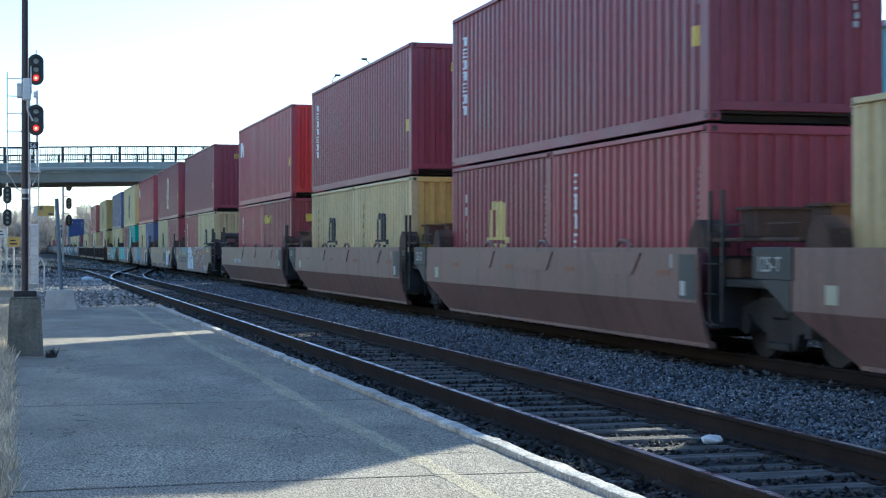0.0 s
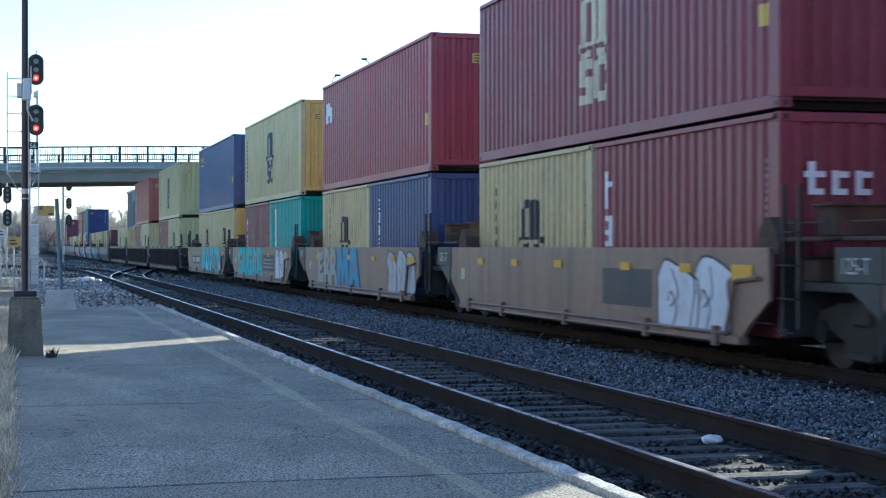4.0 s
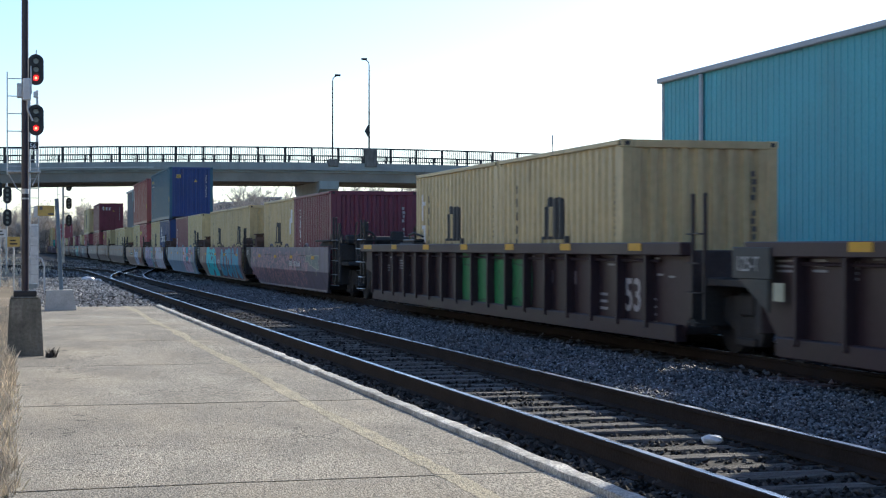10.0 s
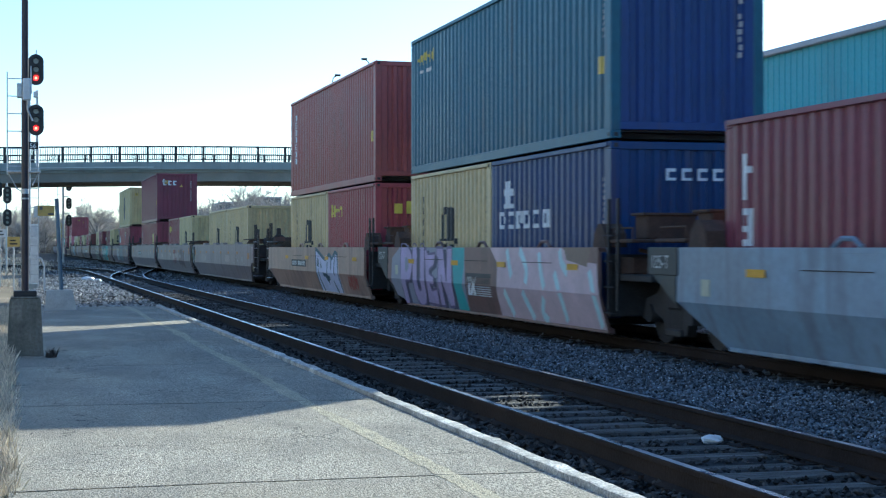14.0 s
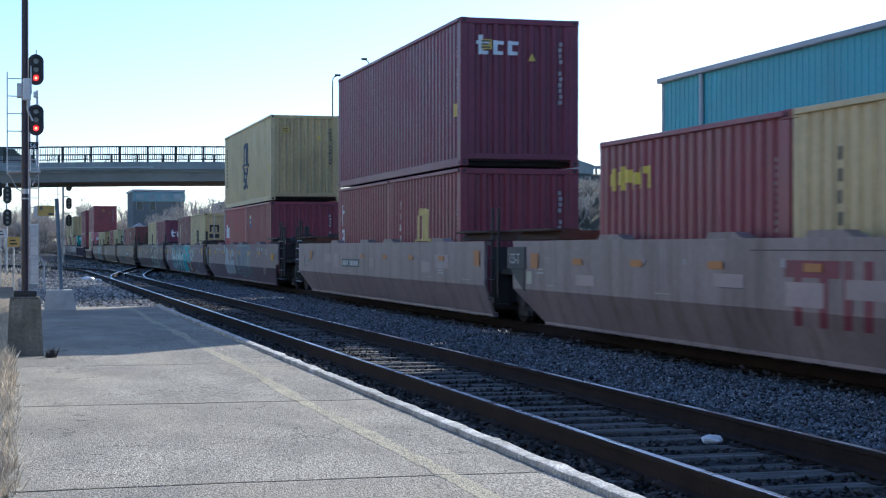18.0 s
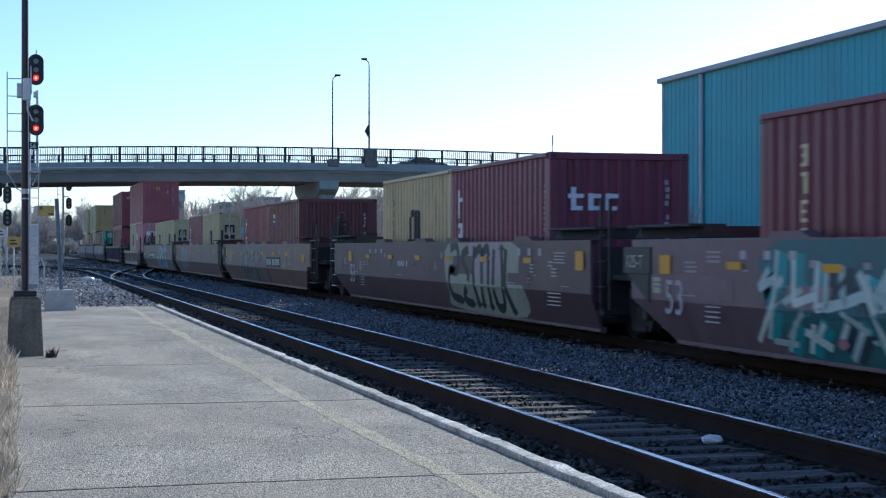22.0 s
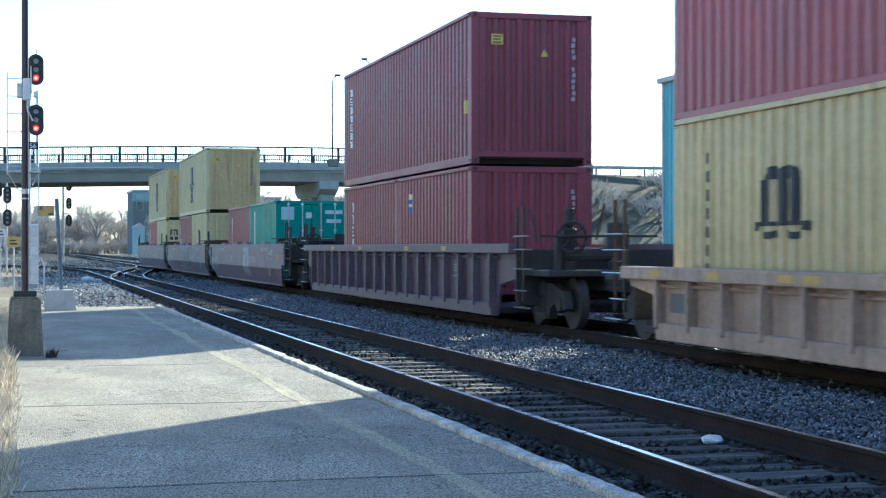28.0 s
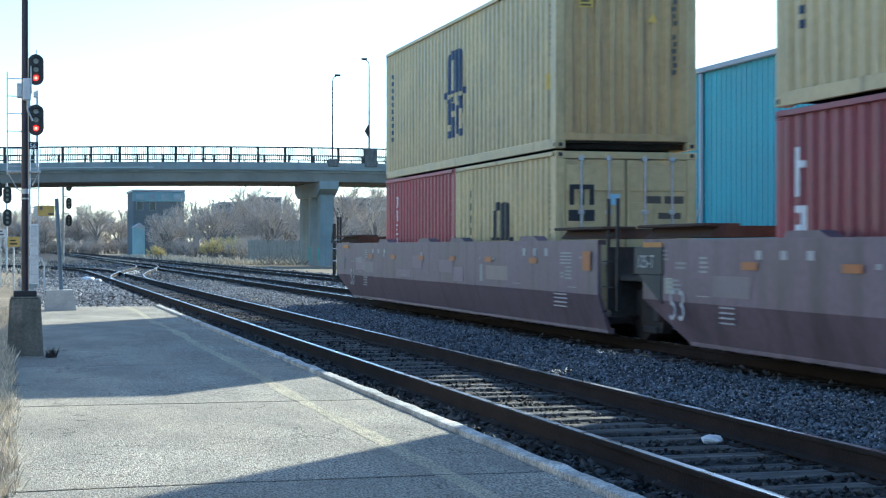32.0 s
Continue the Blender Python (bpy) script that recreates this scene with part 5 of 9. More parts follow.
        o.location = (.1, y + sgn * .62, 0)


def well_car(u, kind, col, near_end, far_end, near_y=None, far_y=None, label="", top=None):
    c = u + 6.1
    long = "53" in kind
    half = 9.1 if long else 6.65
    a = near_y if near_y is not None else -half
    b = far_y if far_y is not None else half
    top = top or (1.44 if kind == "slope53" else 1.40 if "rib" in kind else 1.335)
    t = thing("well_car", label, "well car", pose(TRAIN_X, c, 0), group="cars of the train")
    MOVERS.append((t, TRAIN_X, c, 0))
    for s in (-1, 1):
        if "slope" in kind:
            part("well_side", slope_side(s, a, b, top, near_end, True), CARPAINT, t, "", col)
        elif "flat" in kind:
            part("well_side", flat_side(s, a, b, top), CARPAINT, t, "", col)
        else:
            part("well_side", rib_side(s, a, b, top, near_end, far_end), RIBPAINT, t, "", col)
    if "rib" in kind:
        ribs(t, a, b, top, col)
    part("well_floor", cached(("well_floor", round(a, 2), round(b, 2)), lambda: M().cbox(-1.4, 1.4, a + 1.3, b - 1.3, .17, .29, .02), GRIME), GRIME, t)
    end_gear(t, a, -1, top, col, near_end, kind)
    end_gear(t, b, 1, top, col, far_end, kind)
    if near_end:
        truck(t, a - .1)
    truck(t, b + .2 if far_end else b + (1.05 if long else 1.35))
    if not far_end:
        plate = part("end_plate", cached(("end_plate", long), lambda: M().cbox(-.02, .02, -.55, .4, .98, 1.34, .01).prism([(-.5, .62), (.25, .98), (-.5, .98)], "x", -.015, .015), PLATE), PLATE, t, "dark plate at the car joint")
        plate.location = (-HALF_W - (.005 if long else 0), b + (-.15 if long else .5), 0)
        lettering(plate, "125-T", .28, 1.07, .24, (.5, .52, .52), -.026)
        part("inspection_panel", M().box(-HALF_W - .006, -HALF_W - .002, b - 1.0, b - .75, .75, .95), MARK, t, "", (.45, .47, .35))
    if kind == "slope40" and u > 200:
        for y in (-3.9, -.4, 2.6):
            o = part("flap_slot", cached(("flap_slot",), lambda: M().box(-.0135, -.012, -.75, .75, -.012, 0), GRIME), GRIME, t, "dark slot under a flap")
            o.location = (-HALF_W, y, 1.1)
            o = part("lift_bracket", cached(("lift_bracket",), lambda: M().path([(0, -.3, 0), (0, -.12, .09), (0, .12, .09), (0, .3, 0)], .028, 6), CARPAINT), CARPAINT, t, "", col)
            o.location = (-HALF_W + .12, y, top)
    if kind == "slope40" and u < 200:
        for i, y in enumerate((-3.9, -.4, 2.6)):
            w = .95 - .1 * i
            o = part("flap_plate", cached(("flap_plate", i), lambda: M().prism([(-w, -.02), (w, -.02), (w - .3, -.31), (-w + .3, -.31)], "x", -.018, 0), CARPAINT), CARPAINT, t, "", tuple(q * 1.05 for q in col))
            o.location = (-HALF_W, y, top - .05)
            o = part("lift_bracket", cached(("lift_bracket",), lambda: M().path([(0, -.3, 0), (0, -.12, .09), (0, .12, .09), (0, .3, 0)], .028, 6), CARPAINT), CARPAINT, t, "", col)
            o.location = (-HALF_W + .12, y, top)
    if near_end and kind == "slope53":
        part("end_panel", M().cbox(-HALF_W - .002, -HALF_W + .05, a - .52, a - .003, .78, top - .012, .012), CARPAINT, t, "flat end panel over the truck", tuple(q * .9 for q in col))
        part("inspection_panel", M().cbox(-HALF_W - .01, -HALF_W - .003, a - .46, a - .1, .9, 1.34, .004), MARK, t, "pale framed inspection panel", tuple(q * 1.5 for q in col))
        part("inspection_panel", M().cbox(-HALF_W - .016, -HALF_W - .0105, a - .42, a - .14, .94, 1.30, .003), CARPAINT, t, "", col)
    if kind == "slope53":
        for y in (-5.9, -1.6, .9, 4.6):
            o = part("top_flap", cached(("top_flap",), lambda: M().prism([(-.5, 0), (.5, 0), (.42, .075), (-.3, .075)], "x", -.02, .16), CARPAINT), CARPAINT, t, "raised flap on the top rail", tuple(q * .85 for q in col))
            o.location = (-HALF_W + .02, y, top)
    if near_end and "flat" in kind:
        part("end_panel", M().cbox(-HALF_W - .002, -HALF_W + .05, a - .7, a - .003, .66, top - .01, .012), CARPAINT, t, "flat end panel over the truck", tuple(q * .8 for q in col))
        part("inspection_panel", M().cbox(-HALF_W - .01, -HALF_W - .003, a - .6, a - .18, .94, 1.19, .004), CARPAINT, t, "", tuple(q * .95 for q in col))
    elif "flat" in kind:
        part("side_pipe", cached(("side_pipe", round(a, 2), round(b, 2)), lambda: M().path([(-HALF_W - .03, a + .2, 1.0), (-HALF_W - .05, a + .75, .95), (-HALF_W - .05, a + 1.0, .34), (-HALF_W - .05, b - 1.2, .34)], .028, 6).path([(-HALF_W - .05, a + 1.2, .25), (-HALF_W - .05, b - 1.2, .25)], .018, 5), CARPAINT), CARPAINT, t, "", tuple(q * .8 for q in col))
        for y in (a + 1.3, -3.2, 0, 3.2, b - 1.4):
            o = part("pipe_clamp", cached(("pipe_clamp",), lambda: M().cbox(-.08, 0, -.07, .07, .18, .42, .012), CARPAINT), CARPAINT, t, "", tuple(q * .8 for q in col))
            o.location = (-HALF_W, y, 0)
    return t


SPEC = [  # u, kind, colour, near end of its set, far end of its set
    (-44.2, "slope40", BROWN, 0, 0), (-28.6, "slope40", BROWN, 0, 0), (-12.9, "slope40", BROWN, 0, 0), (2.85, "slope40", BROWN, 0, 0), (18.6, "slope40", BROWN, 0, 0), (34.2, "slope40", BROWN, 0, 0), (50.0, "slope40", BROWN, 0, 1),
    (70.3, "flat40", (.165, .10, .08), 1, 0), (86.0, "flat40", TANB, 0, 0), (101.8, "flat40", TANB, 0, 0), (117.6, "flat40", TANB, 0, 0), (133.1, "flat40", TANB, 0, 1),
    (154.9, "rib53", RIBB, 1, 0), (174.7, "rib53", RIBB, 0, 0), (194.7, "rib53", RIBB, 0, 1),
    (216.6, "slope40", LILAC, 1, 0), (232.4, "slope40", (.25, .168, .125), 0, 0), (248.1, "slope40", BLUEG, 0, 0), (264.2, "slope40", BROWN, 0, 0), (280.0, "slope40", PINKB, 0, 1),
    (301.9, "slope53", GREYB, 1, 0), (321.4, "slope53", GREYB, 0, 0), (341.3, "slope53", GREYB, 0, 1),
    (365.3, "slope53", PLUM, 1, 0), (384.9, "slope53", PLUM, 0, 0), (404.7, "slope53", (.085, .056, .064), 0, 1),
    (428.5, "slope53", DTTXB, 1, 0), (448.3, "slope53", DTTXB, 0, 0), (468.1, "slope53", DTTXB, 0, 1),
    (490.4, "rib40", TANC, 1, 1), (512.3, "rib53", (.13, .095, .115), 1, 1),
    (536.0, "slope53", MARB, 1, 0), (556.0, "slope53", MARB, 0, 0), (575.9, "slope53", MARB, 0, 1),
]
KIND_LABEL = {"slope40": "weathered brown articulated well car with sloped smooth sides", "flat40": "tan-brown flat-sided well car covered in graffiti", "rib53": "dark brown ribbed-side well car",
              "slope53": "long smooth-sided brown well car", "rib40": "sandy tan ribbed well car with worn paint"}
CARS = {}
for u, kind, col, ne, fe in SPEC:
    long = "53" in kind
    na = -(9.75 if long else 7.8) if ne else None
    fb = (10.0 if long else 8.1) if fe else None
    if u == 490.4:
        na, fb = -7.5, 7.0
    if u == 133.1:
        fb = 7.2
    CARS[u] = well_car(u, kind, col, ne, fe, na, fb, KIND_LABEL[kind], 1.08 if u == 490.4 else None)


# ---- painted pieces on the cars ----
def side_x(kind, z, layer):
    lean = .20 * max(0, .66 - z) / .53 if "slope" in kind else .15 if "rib" in kind else 0
    return -HALF_W + lean - .003 - .0025 * layer


def drift(kind, z):
    """Sprayed strokes slant a little where the side leans in."""
    return .34 * max(0, .66 - z) / .53 if "slope" in kind else 0


def smooth(pts, n=6, closed=False):
    """A soft curve through the points."""
    k = len(pts)
    out = []
    for i in range(k if closed else k - 1):
        g = lambda j: pts[j % k] if closed else pts[min(max(j, 0), k - 1)]
        p0, p1, p2, p3 = (Vector(g(i + d)) for d in (-1, 0, 1, 2))
        for q in range(n):
            t = q / n
            out.append(.5 * (2 * p1 + (p2 - p0) * t + (2 * p0 - 5 * p1 + 4 * p2 - p3) * t * t + (3 * p1 - p0 - 3 * p2 + p3) * t ** 3))
    if not closed:
        out.append(Vector(pts[-1]))
    return out


def stroke(m, kind, pts, w, layer, closed=False, sharp=False):
    if sharp:
        ring = [Vector(p) for p in pts]
        pts = [p.lerp(q, f) for p, q in zip(ring, (ring[1:] + ring[:1]) if closed else ring[1:]) for f in (.03, .5, .97)]
    else:
        pts = smooth(pts, 6, closed)
    if closed:
        pts.append(pts[0])
    vs = []
    for i, p in enumerate(pts):
        a, b = pts[max(0, i - 1)], pts[min(len(pts) - 1, i + 1)]
        d = b - a
        d = d.normalized() if d.length > 1e-6 else Vector((1, 0))
        nrm = Vector((-d.y, d.x)) * w / 2
        for q in (p + nrm, p - nrm):
            z = min(max(q.y, .14), 1.42)
            vs.append((side_x(kind, z, layer), q.x + drift(kind, z), z))
    m.add(vs, [(2 * i, 2 * i + 1, 2 * i + 3, 2 * i + 2) for i in range(len(pts) - 1)])


def blob(m, kind, pts, layer, top=1.33):
    """Fill a soft closed outline, band by band."""
    pts = smooth(pts, 6, True)
    pts = [Vector((p.x, min(max(p.y, .15), top))) for p in pts]
    z = .15
    bands = []
    while z < top - .001:
        bands.append(z)
        z += .03
    bands.append(top)
    def spans(zq):
        xs_ = sorted(p.x + (q.x - p.x) * (zq - p.y) / (q.y - p.y) for p, q in zip(pts, pts[1:] + pts[:1]) if (p.y > zq) != (q.y > zq))
        return list(zip(xs_[::2], xs_[1::2]))
    rows_ = [(min(max(z, .1505), top - .0005), spans(min(max(z, .1505), top - .0005))) for z in bands]
    last = None
    for (z0, s0), (z1, s1) in zip(rows_, rows_[1:]):
        if len(s0) == 1 and len(s1) == 1:                # one connected sheet where the outline is simple
            if last is None:
                last = len(m.v)
                m.v += [(side_x(kind, z0, layer), c, z0) for c in s0[0]]
            k_ = len(m.v)
            m.v += [(side_x(kind, z1, layer), c, z1) for c in s1[0]]
            m.f.append((last, last + 1, k_ + 1, k_))
            m.mi.append(0)
            last = k_
            continue
        last = None
        zm = (z0 + z1) / 2
        cross = []
        for p, q in zip(pts, pts[1:] + pts[:1]):
            if (p.y > zm) != (q.y > zm):
                f = (zm - p.y) / (q.y - p.y)
                s = (q.x - p.x) / (q.y - p.y)
                cross.append((p.x + (q.x - p.x) * f, max(-1.2, min(1.2, s))))
        cross.sort()
        h = (z1 - z0) / 2
        for (a, sa), (b, sb) in zip(cross[::2], cross[1::2]):
            m.add([(side_x(kind, z0, layer), a - sa * h, z0), (side_x(kind, z0, layer), b - sb * h, z0), (side_x(kind, z1, layer), b + sb * h, z1), (side_x(kind, z1, layer), a + sa * h, z1)], [(0, 1, 2, 3)])


def piece(u, kind, y0, y1, z0, z1, n, fill, line, accent=None, seed=0, back=None, width=.07):
    """A sprayed piece of n bulging shapes with outlines between y0 < y1."""
    car, rnd = CARS[u], random.Random(seed)
    if back:
        m = M()
        k = 2 * n + 2
        top = [(y1 - (y1 - y0) * i / k, z1 + rnd.uniform(-.08, .06)) for i in range(k + 1)]
        bot = [(y0 + (y1 - y0) * i / k, z0 + rnd.uniform(-.05, .14)) for i in range(k + 1)]
        blob(m, kind, top + bot, 0)
        part("graffiti_ground", m, MARK, car, "sprayed colour field", back)
    w = (y1 - y0) / n
    for i in range(n):
        f, o, a = M(), M(), M()
        c = y0 + (i + .5) * w + rnd.uniform(-.06, .06) * w
        hw = w * rnd.uniform(.42, .6)
        zt, zb = z1 - rnd.uniform(.02, .12), z0 + rnd.uniform(.02, .16)
        zm = (zt + zb) / 2
        sl = rnd.uniform(-.2, .2) * w
        ring = [(c - hw * .8 + sl, zt - .05), (c + sl, zt + rnd.uniform(-.1, .05)), (c + hw * .85 + sl, zt - .08), (c + hw * rnd.uniform(.45, 1), zm + .05),
                (c + hw - sl, zb + .1), (c + hw * .2 - sl, zb + rnd.uniform(0, .2)), (c - hw * .7 - sl, zb), (c - hw * rnd.uniform(.5, 1), zm)]
        blob(f, kind, ring, 1)
        stroke(o, kind, ring, width * .7, 2, True)
        if rnd.random() < .75:
            r = .12 + rnd.random() * .12
            cy, cz = c + rnd.uniform(-.2, .2) * w, zm + rnd.uniform(-.2, .2)
            stroke(o, kind, [(cy - r, cz), (cy - r * .2, cz + r), (cy + r * .5, cz + r * .3), (cy, cz - r * 1.3)], width * .8, 2, rnd.random() < .5)
        if accent:
            stroke(a, kind, [(c - hw * .5, zt - .16), (c - hw * .3, zm), (c + hw * .2, zb + .2)], width, 3)
            stroke(a, kind, [(c + hw * .3, zt - .2), (c + hw * .5, zm + .1)], width * .7, 3)
        g = part("graffiti_shape", f, MARK, car, "sprayed bulging shape", fill)
        part("outline", o, MARK, g, "", line)
        if accent:
            part("accent", a, MARK, g, "", accent)


GLYPH = {"S": [[(.85, .85), (.5, 1), (.15, .82), (.25, .58), (.7, .42), (.85, .2), (.5, 0), (.12, .15)]],
         "U": [[(.12, 1), (.12, .3), (.3, 0), (.7, 0), (.86, .3), (.86, 1)]],
         "G": [[(.85, .82), (.5, 1), (.15, .7), (.13, .3), (.45, 0), (.85, .15), (.85, .45), (.55, .45)]],
         "A": [[(.05, 0), (.3, .55), (.5, 1), (.7, .55), (.95, 0)], [(.25, .35), (.75, .35)]],
         "R": [[(.15, 0), (.15, .5), (.15, 1)], [(.15, .98), (.6, 1), (.85, .76), (.6, .52), (.15, .48)], [(.45, .5), (.7, .25), (.92, 0)]]}


GLYPH.update({"N": [[(.12, 0), (.12, .5), (.14, 1)], [(.14, .95), (.5, .5), (.86, .05)], [(.86, 0), (.86, .5), (.88, 1)]],
              "O": [[(.5, 1), (.15, .75), (.13, .25), (.5, 0), (.87, .25), (.85, .75), (.52, 1)]],
              "W": [[(.05, 1), (.2, .4), (.28, 0)], [(.28, .05), (.5, .75), (.7, .05)], [(.7, 0), (.82, .4), (.95, 1)]],
              "P": [[(.15, 0), (.15, .5), (.15, 1)], [(.15, .98), (.65, 1), (.88, .72), (.6, .48), (.15, .45)]],
              "T": [[(.05, .95), (.5, 1), (.95, .93)], [(.5, .95), (.48, .5), (.52, 0)]],
              "M": [[(.08, 0), (.15, .55), (.2, 1)], [(.2, .95), (.35, .6), (.5, .35), (.65, .6), (.8, .95)], [(.8, 1), (.88, .5), (.94, 0)]],
              "E": [[(.85, .95), (.3, 1), (.15, .5), (.3, 0), (.88, .05)], [(.2, .52), (.75, .52)]],
              "K": [[(.15, 0), (.15, .5), (.15, 1)], [(.85, 1), (.5, .62), (.2, .48), (.55, .3), (.9, 0)]],
              "B": [[(.15, 0), (.15, .5), (.15, 1)], [(.15, 1), (.7, .95), (.72, .6), (.2, .52)], [(.2, .5), (.85, .42), (.8, .05), (.15, 0)]],
              "H": [[(.12, 0), (.15, .5), (.12, 1)], [(.15, .48), (.5, .55), (.85, .5)], [(.86, 1), (.84, .5), (.9, 0)]]})


def wild(u, kind, shapes, y_start, w, z0, z1, fill, line, shine, width=.2, lw=.09, back=None, seed=0):
    """A sprayed row of thick interlocking strokes with outlines; y falls along it."""
    car, rnd = CARS[u], random.Random(seed)
    n = len(shapes)
    if back:
        m = M()
        k = 2 * n + 2
        y1, y0 = y_start + .1, y_start - n * w - .1
        blob(m, kind, [(y1 - (y1 - y0) * i / k, z1 + .1 + rnd.uniform(-.06, .08)) for i in range(k + 1)] + [(y0 + (y1 - y0) * i / k, z0 - .08 + rnd.uniform(-.05, .1)) for i in range(k + 1)], 0, 1.41 if "53" in kind else 1.33)
        part("graffiti_ground", m, MARK, car, "sprayed colour field", back)
    for i, ch in enumerate(shapes):
        sl, sc, dz = rnd.uniform(-.18, .18), rnd.uniform(.9, 1.2), rnd.uniform(-.06, .06)
        for pl in GLYPH[ch]:
            o, f, s = M(), M(), M()
            pts = [(y_start - (i + .04 + (p + sl * (q - .5)) * .92 * sc) * w, z0 + dz + q * (z1 - z0)) for p, q in pl]
            stroke(o, kind, pts, width + lw, 1)
            stroke(f, kind, pts, width, 2)
            stroke(s, kind, [(a + width * .28, b + .05) for a, b in pts[:4]], width * .16, 3)
            g = part("graffiti_stroke", f, MARK, car, "thick sprayed stroke", fill)
            part("outline", o, MARK, g, "", line)
            part("highlight", s, MARK, g, "", shine)


TURQ, AQUA, LILACP, PINKP, WHITEP, BLK = (.045, .50, .54), (.05, .42, .50), (.34, .26, .42), (.52, .34, .36), (.62, .63, .66), (.02, .02, .025)
VIO, GREENP, GREYP, MINT = (.16, .07, .11), (.03, .30, .12), (.34, .36, .36), (.16, .46, .40)

def flat_fill(m, kind, pts, layer, top):
    """Fill a straight-edged outline in one sheet, bent where the side leans in."""
    pts = [(p[0], min(max(p[1], .145), top)) for p in pts]
    seen = {}

    def vid(y, z):
        key = (round(y, 4), round(z, 4))
        if key not in seen:
            seen[key] = len(m.v)
            m.v.append((side_x(kind, z, layer), y + drift(kind, z), z))
        return seen[key]
    for up in (True, False):
        half = []
        for (ay, az), (by, bz) in zip(pts, pts[1:] + pts[:1]):
            ia, ib = (az >= .66) == up, (bz >= .66) == up
            if ia:
                half.append((ay, az))
            if ia != ib:
                half.append((ay + (by - ay) * (.66 - az) / (bz - az), .66))
        if len(half) < 3:
            continue
        for tri in geometry.tessellate_polygon([[Vector((y, z, 0)) for y, z in half]]):
            ids = [vid(*half[q]) for q in tri]
            if len(set(ids)) == 3:
                m.f.append(tuple(ids))
                m.mi.append(0)


def spray(u, kind, pts, color, layer=1, name="graffiti_shape", label="sprayed colour shape", soft=False, parent=None):
    """One sprayed area inside an outline of (along, up)."""
    m = M()
    flat_fill(m, kind, [tuple(p) for p in smooth(pts, 5, True)] if soft else pts, layer, 1.42 if "53" in kind else 1.332)
    return part(name, m, MARK, parent or CARS[u], label, color)


def spray_line(u, kind, pts, color, w=.05, layer=3, name="graffiti_line", label="sprayed line", closed=False, parent=None, sharp=False):
    m = M()
    stroke(m, kind, pts, w, layer, closed, sharp)
    return part(name, m, MARK, parent or CARS[u], label, color)


def letter_shape(u, kind, y0, w, z0, z1, outline, fill_, shade=None, hole=None, ground=None, edge=None, soft=False, label="thick sprayed letter"):
    """A sprayed letter from an outline in a unit box; y falls across it. A dark copy is offset behind it."""
    put = lambda pts, dy=0, dz=0: [(y0 - p * w - dy, z0 + q * (z1 - z0) + dz) for p, q in pts]
    if shade:
        spray(u, kind, put(outline, .2, -.04), shade, .4, "graffiti_shadow", "dark offset shadow of a letter", soft)
    o = spray(u, kind, put(outline), fill_, 1.4, "graffiti_letter", label, soft)
    if hole:
        spray(u, kind, put(hole), ground, 2.2, "counter", "bare paint inside the letter", True, o)
    if edge:
        spray_line(u, kind, put(outline), edge, .05, 2.6, "outline", "", True, o, not soft)
    return o


